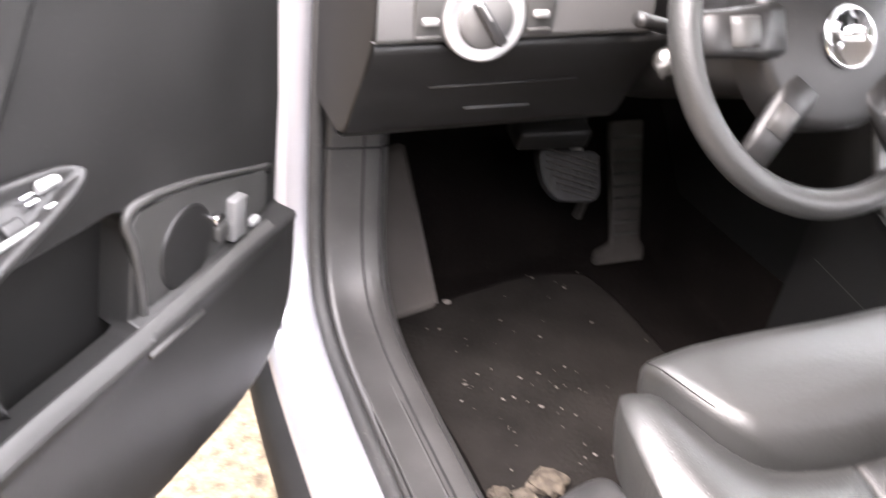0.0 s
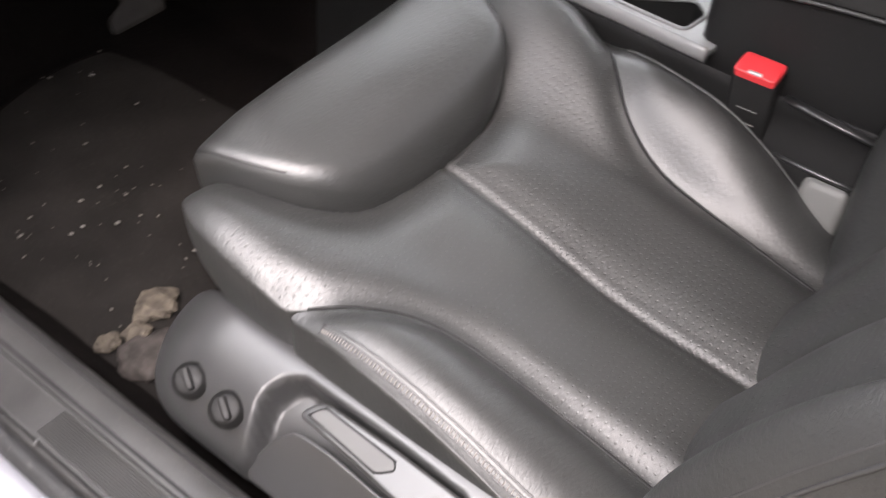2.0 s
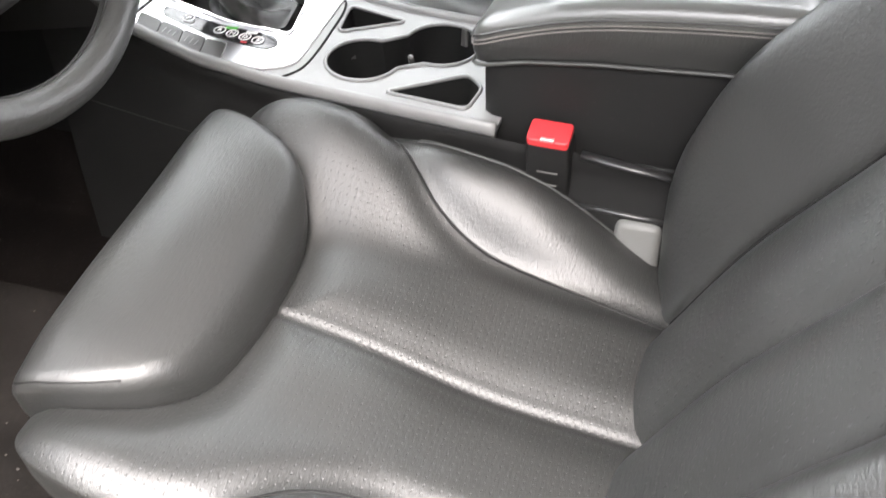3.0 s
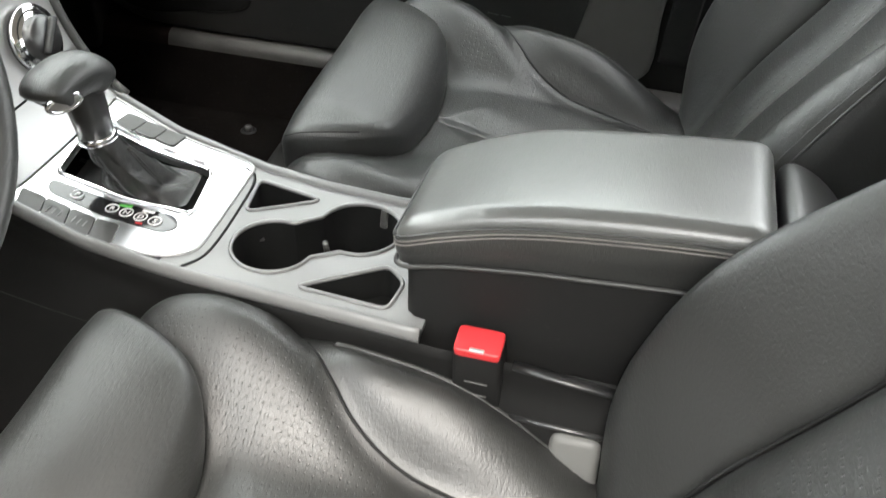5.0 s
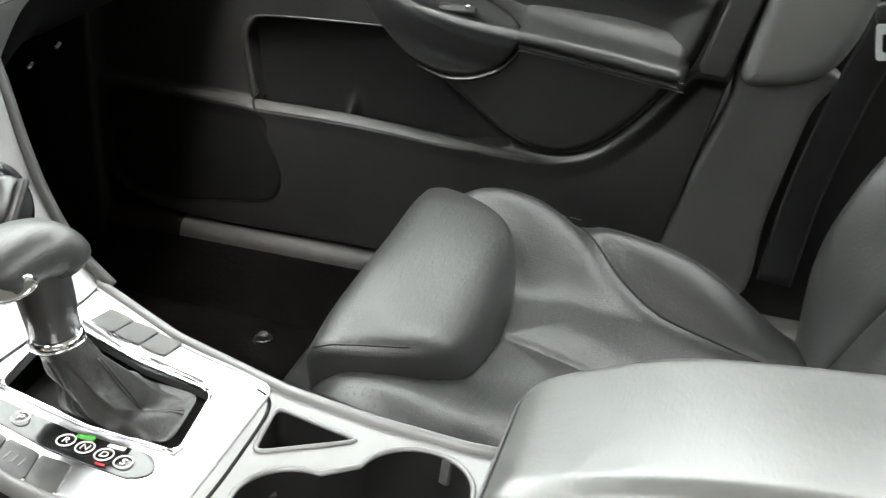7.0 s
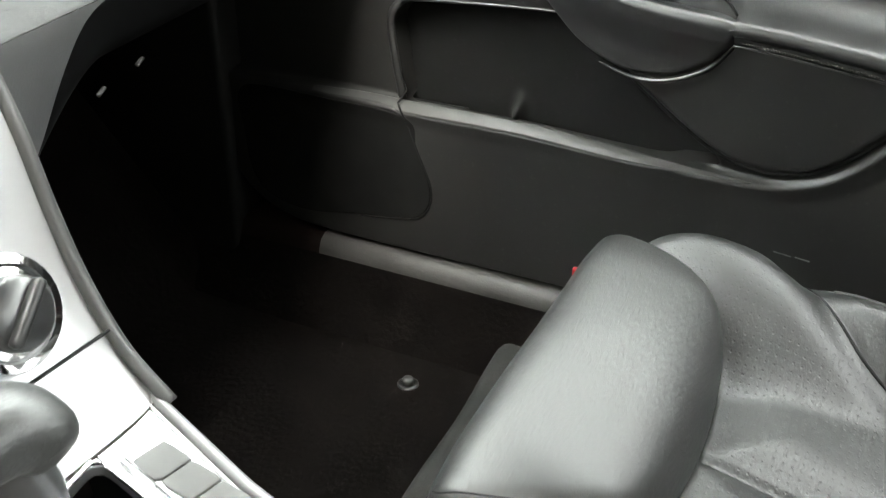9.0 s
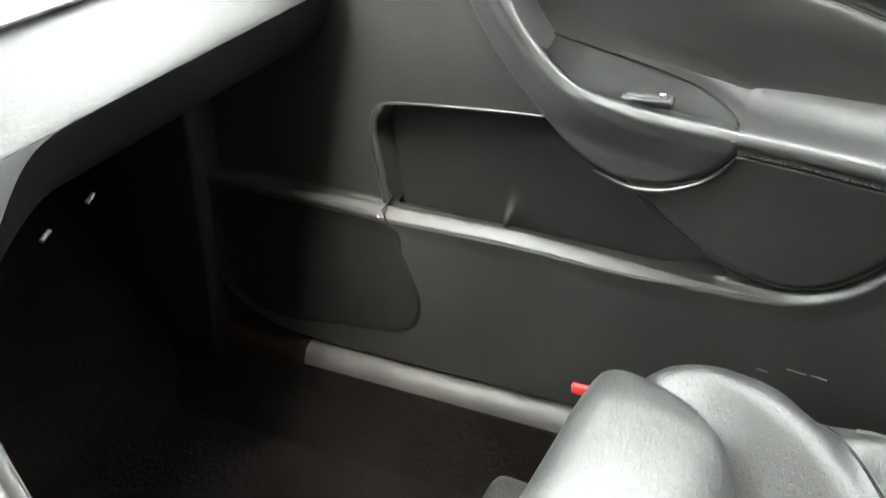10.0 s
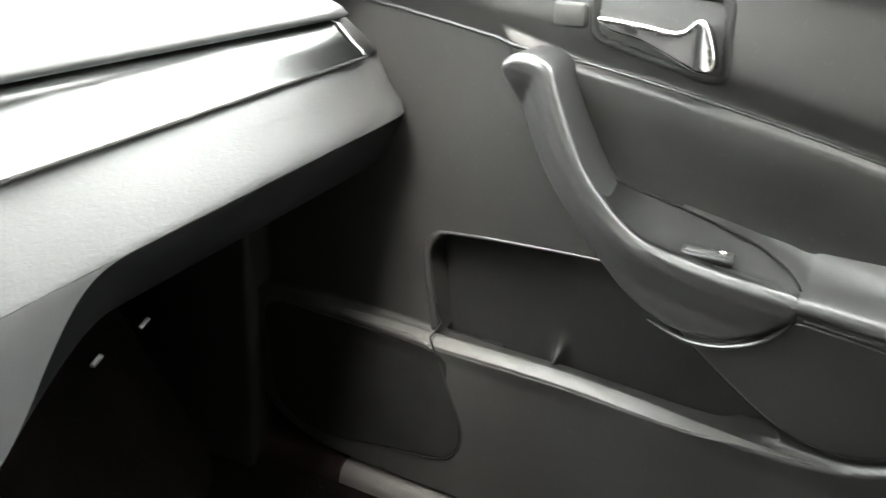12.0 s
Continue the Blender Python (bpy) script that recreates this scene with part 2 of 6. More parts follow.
def mirrored(right):
    """A closed outline from its right half, listed from front to back."""
    r = np.asarray(right, float)
    left = r[::-1] * (-1, 1)
    return np.concatenate([r, left])


def rounded(points, r, n=5):
    """A polygon with its corners rounded by about r."""
    p = np.asarray(points, float)
    out = []
    for i in range(len(p)):
        a, b, c = p[i - 1], p[i], p[(i + 1) % len(p)]
        la, lc = np.linalg.norm(a - b), np.linalg.norm(c - b)
        q = min(r, 0.45 * la, 0.45 * lc)
        s, e = b + (a - b) / la * q, b + (c - b) / lc * q
        for t in np.linspace(0, 1, n):
            out.append((1 - t) ** 2 * s + 2 * t * (1 - t) * b + t * t * e)
    return np.array(out)


def line_dist(pts, line, closed=False):
    """Distance of each point to a polyline, and the nearest place on it."""
    a = np.asarray(line, float)
    b = np.roll(a, -1, 0) if closed else a[1:]
    a = a if closed else a[:-1]
    best = np.full(len(pts), 1e9)
    near = np.zeros_like(pts)
    for s, e in zip(a, b):
        d = e - s
        t = np.clip(((pts - s) @ d) / max(d @ d, 1e-12), 0, 1)
        q = s + t[:, None] * d
        r = np.hypot(*(pts - q).T)
        m = r < best
        best[m], near[m] = r[m], q[m]
    return best, near


def inside(pts, poly):
    x, y = pts.T
    hit = np.zeros(len(pts), bool)
    p = np.asarray(poly)
    for (x1, y1), (x2, y2) in zip(p, np.roll(p, -1, 0)):
        if y1 == y2:
            continue
        c = ((y1 > y) != (y2 > y)) & (x < (x2 - x1) * (y - y1) / (y2 - y1) + x1)
        hit ^= c
    return hit


def sdf(pts, poly):
    """Distance to a polygon's edge, positive within it."""
    d, _ = line_dist(pts, poly, True)
    return np.where(inside(pts, poly), d, -d)


def step_up(x, a, b):
    t = np.clip((x - a) / (b - a), 0, 1)
    return t * t * (3 - 2 * t)


def evenly(loop, gap):
    """A closed outline resampled at about even gaps."""
    p = np.asarray(loop, float)
    q = np.concatenate([p, p[:1]])
    run = np.concatenate([[0], np.cumsum(np.hypot(*np.diff(q, axis=0).T))])
    n = max(12, int(run[-1] / gap))
    at = np.linspace(0, run[-1], n, endpoint=False)
    return np.stack([np.interp(at, run, q[:, k]) for k in (0, 1)], 1)


def inward(loop):
    """Unit normals that point into a closed outline."""
    t = np.roll(loop, -1, 0) - np.roll(loop, 1, 0)
    area = np.sum(loop[:, 0] * np.roll(loop[:, 1], -1) - np.roll(loop[:, 0], -1) * loop[:, 1])
    nrm = np.stack([-t[:, 1], t[:, 0]], 1) * (1 if area > 0 else -1)
    for _ in range(2):
        nrm = nrm / np.maximum(np.linalg.norm(nrm, axis=1), 1e-9)[:, None]
        nrm = 0.25 * np.roll(nrm, 1, 0) + 0.5 * nrm + 0.25 * np.roll(nrm, -1, 0)
    return nrm / np.maximum(np.linalg.norm(nrm, axis=1), 1e-9)[:, None]


def field(outline, height, step=0.006, r=0.01, skirt=0.02, to3d=None, seams=(), holes=(), taper=0.0):
    """A padded or moulded surface over a flat outline: height(u, v), edges rounded by r, with a skirt below."""
    loops = [evenly(outline, step)] + [evenly(h, step) for h in holes]
    turns = np.radians([0, 15, 30, 45, 60, 76, 90]) if r > 0 else np.array([np.pi / 2])
    flat, drop, faces, rims, inner = [], [], [], [], []
    count = 0
    for k, loop in enumerate(loops):
        nrm = inward(loop) * (1 if k == 0 else -1)
        n = len(loop)
        for j, a in enumerate(turns):
            flat.append(loop + nrm * r * (1 - math.cos(a)))
            drop.append(np.full(n, r * (1 - math.sin(a))))
            if j:
                b0, b1 = count + (j - 1) * n, count + j * n
                faces += [[b0 + i, b0 + (i + 1) % n, b1 + (i + 1) % n, b1 + i] for i in range(n)]
        rims.append(list(range(count, count + n)))
        last = count + (len(turns) - 1) * n
        inner.append(list(range(last, last + n)))
        count += len(turns) * n
    flat, drop = np.concatenate(flat), np.concatenate(drop)
    ring_ids = np.concatenate(inner)
    lo, hi = flat.min(0), flat.max(0)
    gu, gv_ = np.meshgrid(np.arange(lo[0], hi[0], step), np.arange(lo[1], hi[1], step * 0.9), indexing="ij")
    gu = gu + (np.arange(gu.shape[1]) % 2) * step * 0.5
    grid = np.stack([gu.ravel(), gv_.ravel()], 1)
    ok = inside(grid, flat[inner[0]])
    for ids in inner[1:]:
        ok &= ~inside(grid, flat[ids])
    grid = grid[ok]
    far = np.full(len(grid), 1e9)
    for ids in inner:
        far = np.minimum(far, line_dist(grid, flat[ids], True)[0])
    grid = grid[far > 0.45 * step]
    pts = np.concatenate([flat[ring_ids], grid])
    edges, n0 = [], 0
    for ids in inner:
        m = len(ids)
        edges += [(n0 + i, n0 + (i + 1) % m) for i in range(m)]
        n0 += m
    out = geometry.delaunay_2d_cdt([Vector(p) for p in pts], edges, [], 1, 1e-7)
    names = []
    verts2, extra_flat = out[0], []
    for i, src in enumerate(out[3]):
        if src:
            s0 = src[0]
            if s0 < len(ring_ids):
                names.append(int(ring_ids[s0]))
                continue
        names.append(count + len(extra_flat))
        extra_flat.append(verts2[i][:])
    tris = out[2]
    if holes:
        mids = np.array([np.mean([verts2[i][:] for i in f], axis=0) for f in tris])
        keep = np.ones(len(tris), bool)
        for ids in inner[1:]:
            keep &= ~inside(mids, flat[ids])
        tris = [f for f, k in zip(tris, keep) if k]
    faces += [[names[i] for i in f] for f in tris]
    if extra_flat:
        flat = np.concatenate([flat, np.array(extra_flat)])
        drop = np.concatenate([drop, np.zeros(len(extra_flat))])
    faces = [f for f in faces if len(set(f)) == len(f)]
    z = np.asarray(height(flat[:, 0], flat[:, 1]), float) * np.ones(len(flat)) - drop
    for line, depth, width in seams:
        d, _ = line_dist(flat, line)
        z -= depth * np.exp(-(d / width) ** 2)
    verts = np.column_stack([flat, z])
    if skirt:
        mid = np.asarray(outline, float).mean(0)
        stages = ((0.35, 0.1), (0.7, 0.45), (1.0, 1.0)) if taper else ((1.0, 0.0),)
        for ids in rims:
            n, top = len(ids), ids
            for down, draw in stages:
                out_ = mid - verts[ids, :2]
                q = verts[ids, :2] + out_ / np.maximum(np.linalg.norm(out_, axis=1), 1e-9)[:, None] * taper * draw
                low = list(range(len(verts), len(verts) + n))
                verts = np.concatenate([verts, np.column_stack([q, verts[ids, 2] - skirt * down])])
                faces += [[top[(i + 1) % n], top[i], low[i], low[(i + 1) % n]] for i in range(n)]
                top = low
    if to3d is not None:
        verts = to3d(verts)
    return verts, faces


def sweep(path, sections, caps=True, up=(0, 0, 1), closed=False):
    """A section (or one for each place) of (side, up) offsets carried along a path."""
    p = np.asarray(path, float)
    n = len(p)
    sec = np.asarray(sections, float)
    if sec.ndim == 2:
        sec = np.repeat(sec[None], n, 0)
    tang = np.gradient(p, axis=0) if not closed else np.roll(p, -1, 0) - np.roll(p, 1, 0)
    tang /= np.linalg.norm(tang, axis=1)[:, None]
    side = np.cross(tang, np.asarray(up, float))
    side /= np.maximum(np.linalg.norm(side, axis=1), 1e-9)[:, None]
    top = np.cross(side, tang)
    m = sec.shape[1]
    verts = (p[:, None] + sec[..., :1] * side[:, None] + sec[..., 1:] * top[:, None]).reshape(-1, 3)
    faces = []
    for i in range(n if closed else n - 1):
        a, b = i * m, ((i + 1) % n) * m
        for j in range(m):
            k = (j + 1) % m
            faces.append([a + j, a + k, b + k, b + j])
    if caps and not closed:
        faces += [list(range(m))[::-1], list(range((n - 1) * m, n * m))]
    return verts, faces


def ring(rx, ry=None, n=10, power=2.0):
    """A round or squarish section."""
    ry = rx if ry is None else ry
    a = np.linspace(0, 2 * np.pi, n, endpoint=False)
    c, s = np.cos(a), np.sin(a)
    q = 2 / power
    return np.stack([rx * np.sign(c) * np.abs(c) ** q, ry * np.sign(s) * np.abs(s) ** q], 1)


def tube(path, r, n=8, up=(0, 0, 1), closed=False):
    return sweep(path, ring(r, n=n), True, up, closed)


def placed(geo, m):
    v, f = geo
    v = np.asarray(v, float)
    m = np.array(m)
    return v @ m[:3, :3].T + m[:3, 3], f


def lathe(profile, m=None, n=28):
    """A turned shape out of (radius, height) pairs about z."""
    p = np.asarray(profile, float)
    a = np.linspace(0, 2 * np.pi, n, endpoint=False)
    verts = np.stack([p[:, None, 0] * np.cos(a), p[:, None, 0] * np.sin(a), p[:, None, 1] + 0 * a], -1).reshape(-1, 3)
    faces = [[i * n + j, i * n + (j + 1) % n, (i + 1) * n + (j + 1) % n, (i + 1) * n + j] for i in range(len(p) - 1) for j in range(n)]
    faces += [list(range(n))[::-1], list(range((len(p) - 1) * n, len(p) * n))]
    geo = verts, faces
    return placed(geo, m) if m is not None else geo


def rbox(size, m=None, r=0.004, seg=2):
    """A box with rounded edges about its centre."""
    bm = bmesh.new()
    bmesh.ops.create_cube(bm, size=1)
    bmesh.ops.scale(bm, vec=size, verts=bm.verts)
    bmesh.ops.bevel(bm, geom=list(bm.edges), offset=min(r, 0.45 * min(size)), segments=seg, profile=0.5, affect="EDGES")
    bm.verts.index_update()
    geo = np.array([v.co[:] for v in bm.verts]), [[v.index for v in f.verts] for f in bm.faces]
    bm.free()
    return placed(geo, m) if m is not None else geo


def slab(outline, low, high, to3d=None, holes=(), wall=0.0):
    """A flat plate with holes through it; wall: how far the holes' walls go below the plate."""
    bm = bmesh.new()
    loops = []
    for loop in (outline, *holes):
        vs = [bm.verts.new((x, y, high)) for x, y in loop]
        loops.append([bm.edges.new((vs[i], vs[(i + 1) % len(vs)])) for i in range(len(vs))])
    bmesh.ops.triangle_fill(bm, use_beauty=True, edges=[e for lp in loops for e in lp])
    bm.verts.index_update()
    verts = [list(v.co) for v in bm.verts]
    faces = [[v.index for v in f.verts] for f in bm.faces]
    n = 0
    for k, loop in enumerate((outline, *holes)):
        c = len(loop)
        base = len(verts)
        down = low if k == 0 else low - wall
        verts += [[x, y, down] for x, y in loop]
        faces += [[n + i, n + (i + 1) % c, base + (i + 1) % c, base + i] for i in range(c)]
        n += c
    bm.free()
    verts = np.array(verts)
    return (to3d(verts) if to3d is not None else verts), faces


def circle(x, y, r, n=32):
    a = np.linspace(0, 2 * np.pi, n, endpoint=False)
    return np.stack([x + r * np.cos(a), y + r * np.sin(a)], 1)


def words(text, size, m, material, parent, name="letter"):
    """Raised print in the built-in font, as a mesh part."""
    cu = bpy.data.curves.new("text", "FONT")
    cu.body, cu.size, cu.extrude, cu.align_x, cu.align_y = text, size, 0.0003, "CENTER", "CENTER"
    tmp = bpy.data.objects.new("text", cu)
    scene.collection.objects.link(tmp)
    dg = bpy.context.evaluated_depsgraph_get()
    me = tmp.evaluated_get(dg).to_mesh()
    geo = np.array([v.co[:] for v in me.vertices]), [list(p.vertices) for p in me.polygons]
    bpy.data.objects.remove(tmp)
    bpy.data.curves.remove(cu)
    return part(name, placed(geo, m), material, parent, smooth=False)


FLOOR = 0.28

# ---- ground and shell ----
gv = [(-80, -80, 0), (80, -80, 0), (80, 80, 0), (-80, 80, 0)]
tagged(part("ground", (gv, [[0, 1, 2, 3]]), GRAVEL), "pale tan gravel and concrete ground beside the car", "ground", kind="structure")

# loose pebbles beside the sill
stones = []
dice = random.Random(3)
for _ in range(900):
    x, y, s = -2.3 + 1.5 * dice.random(), -0.6 + 2.6 * dice.random(), 0.003 + 0.009 * dice.random() ** 3
    shape = np.array([(1, 0, 0), (0.3, 0.9, 0), (-0.8, 0.6, 0), (-0.9, -0.5, 0), (0.2, -1, 0), (0.1, 0.1, 0.8)]) * (s, s, s * 0.8) * (0.7 + 0.6 * dice.random())
    a0 = 6.3 * dice.random()
    turn = np.array([[math.cos(a0), -math.sin(a0), 0], [math.sin(a0), math.cos(a0), 0], [0, 0, 1]])
    stones.append((shape @ turn.T + (x, y, 0.001), [[0, 1, 5], [1, 2, 5], [2, 3, 5], [3, 4, 5], [4, 0, 5]]))
tagged(part("pebbles", join(*stones), PEBBLE, smooth=False), "small loose tan pebbles on the gravel", "pebbles", kind="stuff")

# plain unseen backdrop closes the place behind the camera and blocks low sky
ang = np.radians(np.linspace(110, 265, 40))
bv = [(6.0 * math.cos(t), 6.0 * math.sin(t), z) for t in ang for z in (-0.05, 4.0)]
tagged(part("backdrop", (np.array(bv), [[2 * i, 2 * i + 1, 2 * i + 3, 2 * i + 2] for i in range(39)]), BACKDROP_TONE), "plain dull green and brown backdrop, unseen, blocking low light", "backdrop", kind="structure")


def opening_path(sign, x):
    """The lower front part of a door's opening, along the sill and up the pillar."""
    yz = [(-0.95, 0.385), (-0.4, 0.385), (0.2, 0.385), (0.60, 0.385), (0.78, 0.388), (0.88, 0.400), (0.95, 0.435), (0.985, 0.50), (1.005, 0.60), (1.02, 0.72), (1.03, 0.85), (1.02, 1.0), (0.97, 1.12)]
    line = smooth_line(yz, 8)
    return np.column_stack([np.full(len(line), sign * x), line])


def along_opening(sign, section):
    """A strip of (x, inward) places carried along the driver's door opening."""
    path = opening_path(sign, 0.0)
    t = np.gradient(path[:, 1:], axis=0)
    t /= np.linalg.norm(t, axis=1)[:, None]
    nrm = np.stack([-t[:, 1], t[:, 0]], 1)
    verts, m = [], len(section)
    for p, n in zip(path, nrm):
        for x, h in section:
            verts.append((sign * x, p[1] + n[0] * h, p[2] + n[1] * h))
    faces = []
    for i in range(len(path) - 1):
        for j in range(m - 1):
            a = i * m + j
            faces.append([a, a + 1, a + m + 1, a + m])
    return np.array(verts), faces


body = thing("car_body", (-0.86, 0.3, 0.12), "silver painted car body with an open driver's doorway", "car body", kind="structure")
sec = [(0.800, -0.03), (0.797, -0.004), (0.803, 0.003), (0.812, 0.004), (0.826, 0.001), (0.833, -0.002), (0.8375, -0.011), (0.846, -0.0115), (0.849, -0.0095),
       (0.857, -0.015), (0.864, -0.021), (0.868, -0.026), (0.869, -0.034)]
part("door_sill", along_opening(-1, sec), SILVER_PAINT, body, "silver painted door sill and pillar")
part("rocker_panel", along_opening(-1, [(0.866, -0.030), (0.872, -0.034), (0.884, -0.042), (0.890, -0.060), (0.888, -0.10), (0.876, -0.15), (0.84, -0.2), (0.80, -0.2)]), DARK, body, "black lower rocker panel")
part("door_seal", along_opening(-1, [(0.800, -0.02), (0.801, 0.004), (0.797, 0.011), (0.790, 0.013), (0.784, 0.010), (0.781, 0.002), (0.781, -0.02)]), RUBBER, body, "black rubber door seal")
part("sill_trim", along_opening(-1, [(0.783, -0.01), (0.781, 0.004), (0.775, 0.008), (0.770, 0.0075), (0.735, 0.0075), (0.722, 0.010), (0.705, 0.010), (0.695, 0.006), (0.689, -0.006), (0.685, -0.03), (0.676, -0.07), (0.668, -0.115)]),
     SILL_GREY, body, "dark grey plastic sill trim running up the pillar")
for x0 in (0.7275, 0.7035):
    part("trim_groove", along_opening(-1, [(x0 + 0.0016, 0.0078), (x0 + 0.0008, 0.0112), (x0 - 0.0008, 0.0112), (x0 - 0.0016, 0.0078)]), DARK, body)
part("trim_joint", tube(np.array([(-0.782, 1.0035, 0.622), (-0.772, 0.9985, 0.622), (-0.735, 0.998, 0.622), (-0.705, 0.9965, 0.622), (-0.690, 1.004, 0.622)]), 0.0015, 6), DARK, body)
scuff = [rounded([(-0.772, -0.4), (-0.737, -0.4), (-0.737, 0.80), (-0.748, 0.838), (-0.772, 0.838)], 0.012)]
sc = part("scuff_plate", slab(scuff[0], 0.390, 0.3955), SILL_GREY, body, "ribbed black scuff plate", smooth=False)
for k in range(13):
    part("rib", rbox((0.0012, 0.66, 0.0022), pose(-0.7685 + 0.0024 * k, 0.21, 0.3958), 0.0005, 1), SILL_GREY, sc)
part("scuff_edge", tube(np.column_stack([smooth_line(scuff[0], 2, True), np.full(len(scuff[0]) * 2, 0.3945)]), 0.0016, 6, closed=True), PLASTIC_GREY, body)
for x0, x1 in ((-0.7745, -0.7745), (-0.7345, -0.7345)):
    part("scuff_groove", tube(np.array([(x0, -0.4, 0.3930), (x0, 0.3, 0.3930), (x1, 0.82, 0.3930)]), 0.0014, 6), DARK, body)
for y, w in ((0.53, 0.006), (0.845, 0.009)):
    part("clip", rbox((0.030 if y > 0.8 else 0.006, w * 0.6, 0.005), pose(-0.755 if y > 0.8 else -0.776, y, 0.3955), 0.002), SILVER_PLASTIC if y > 0.8 else PLASTIC_GREY, body)

# floor pan and bulkhead: carpet that climbs the tunnel and the toe board
def carpet():
    ys = np.concatenate([np.linspace(-1.0, 1.18, 30), np.linspace(1.2, 1.5, 12)])
    xs = np.linspace(-0.69, 0.76, 90)
    x, y = np.meshgrid(xs, ys, indexing="ij")
    z = FLOOR + 0.0 * x
    z = z + np.clip(y - 1.20, 0, 1) * 1.1
    z = z + 0.20 * step_up(0.110 - np.abs(x - 0.035), 0, 0.04)
    z = z + 0.05 * step_up(np.abs(x - 0.035) - 0.66, 0, 0.05)
    z = z + 0.004 * np.sin(9 * x + 4 * y) * np.cos(7 * y)
    idx = np.arange(x.size).reshape(x.shape)
    q = np.stack([idx[:-1, :-1], idx[1:, :-1], idx[1:, 1:], idx[:-1, 1:]], -1).reshape(-1, 4)
    return np.stack([x, y, z], -1).reshape(-1, 3), q.tolist()


tagged(part("floor", carpet(), CARPET), "black carpet floor of the car with bits of dirt", "floor", kind="structure")


def wall(name, a, b, thick, material, label, r=0.01):
    a, b = np.array(a, float), np.array(b, float)
    return tagged(part(name, rbox(tuple(b - a), Matrix.Translation((a + b) / 2), r), material), label, "car shell", kind="structure")


wall("wall_front", (-0.80, 1.48, 0.15), (0.80, 1.54, 0.98), 0.06, DARK, "black bulkhead in front of the footwells")
wall("wall_rear", (-0.80, -1.06, 0.15), (0.80, -1.00, 1.02), 0.06, CARPET_WORN, "dark carpeted wall behind the seats")
wall("wall_left_front", (-0.80, 1.12, 0.20), (-0.70, 1.50, 0.98), 0.06, PLASTIC, "dark plastic kick panel of the driver's footwell")
# kick panel is near black: the footwell's shade is in its colour
wall("wall_right_front", (0.732, 1.135, 0.20), (0.86, 1.50, 1.0), 0.06, BLACK_AND_SHADE, "plastic kick panel of the passenger's footwell, shade put into its black")
wall("wall_right_rear", (0.80, -1.05, 0.20), (0.86, 0.19, 1.03), 0.06, MATTE, "dark lower side of the car behind the front door")
wall("wall_left_rear", (-0.86, -1.05, 0.20), (-0.80, -0.22, 0.98), 0.06, PLASTIC, "dark lower side of the car behind the driver's door")
wall("underbody", (-0.80, -1.05, 0.16), (0.82, 1.5, 0.20), 0.06, DARK, "black underside of the car")

# roof with its lining, windscreen and pillars
def roof_shape():
    v, f = [], []
    xs, ys = np.linspace(-0.62, 0.62, 15), np.linspace(-1.0, 0.76, 15)
    for x in xs:
        for y in ys:
            v.append((x, y, 1.42 - 0.10 * (abs(x) / 0.62) ** 3 - 0.06 * ((y + 0.2) / 0.82) ** 2))
    n = len(ys)
    for i in range(len(xs) - 1):
        for j in range(n - 1):
            f.append([i * n + j, (i + 1) * n + j, (i + 1) * n + j + 1, i * n + j + 1])
    return np.array(v), f


rv, rf = roof_shape()
tagged(part("ceiling", (rv, rf), HEADLINER), "pale grey cloth roof lining", "ceiling", kind="structure")
roof = thing("roof", (0, -0.2, 1.33), "silver painted car roof", "roof", kind="structure")
part("roof_skin", (rv + (0, 0, 0.03), rf), SILVER_PAINT, roof)
for s in (-1, 1):
    part("roof_rail", tube(smooth_line([(s * 0.62, -1.0, 1.30), (s * 0.63, -0.2, 1.33), (s * 0.62, 0.74, 1.27)], 8), 0.035, 8), SILVER_PAINT, roof)
    part("windscreen_pillar", sweep(smooth_line([(s * 0.62, 0.74, 1.27), (s * 0.70, 0.93, 1.13), (s * 0.79, 1.10, 1.0)], 8), ring(0.03, 0.045, 10)), SILVER_PAINT, roof)
    part("rear_pillar", sweep(smooth_line([(s * 0.62, -1.0, 1.32), (s * 0.74, -1.04, 1.1), (s * 0.80, -1.03, 0.95)], 8), ring(0.06, 0.06, 10)), SILVER_PAINT, roof)
ws = np.array([(-0.60, 0.76, 1.30), (0.60, 0.76, 1.30), (0.76, 1.42, 0.97), (-0.76, 1.42, 0.97)])
screen = part("window_1", (np.concatenate([ws, ws + (0, 0.003, 0.005)]), [[0, 1, 2, 3], [4, 7, 6, 5], [0, 4, 5, 1], [1, 5, 6, 2], [2, 6, 7, 3], [3, 7, 4, 0]]), glass, smooth=False)
tagged(screen, "clear glass windscreen", "windscreen", kind="structure")
screen.visible_shadow = False

# driver's door post, behind the doorway
post = thing("wall_left_post", (-0.80, -0.2, 0.4), "black trimmed door post beside the driver's seat", "door post", kind="structure")
part("post_trim", sweep(smooth_line([(-0.80, -0.16, 0.38), (-0.79, -0.20, 0.7), (-0.75, -0.27, 1.0), (-0.66, -0.33, 1.31)], 8), ring(0.06, 0.045, 12, 3), up=(1, 0, 0)), PLASTIC, post)


# ---- seats ----
def seat_surface(y):
    return 0.452 + 0.195 * np.minimum(y, 0.43)


CREST_Y = [0.03, 0.08, 0.13, 0.18, 0.22, 0.27, 0.32, 0.37, 0.40, 0.44, 0.49, 0.515, 0.535, 0.56]
CREST_Z = [0.448, 0.462, 0.496, 0.532, 0.554, 0.566, 0.573, 0.580, 0.592, 0.604, 0.605, 0.598, 0.585, 0.560]

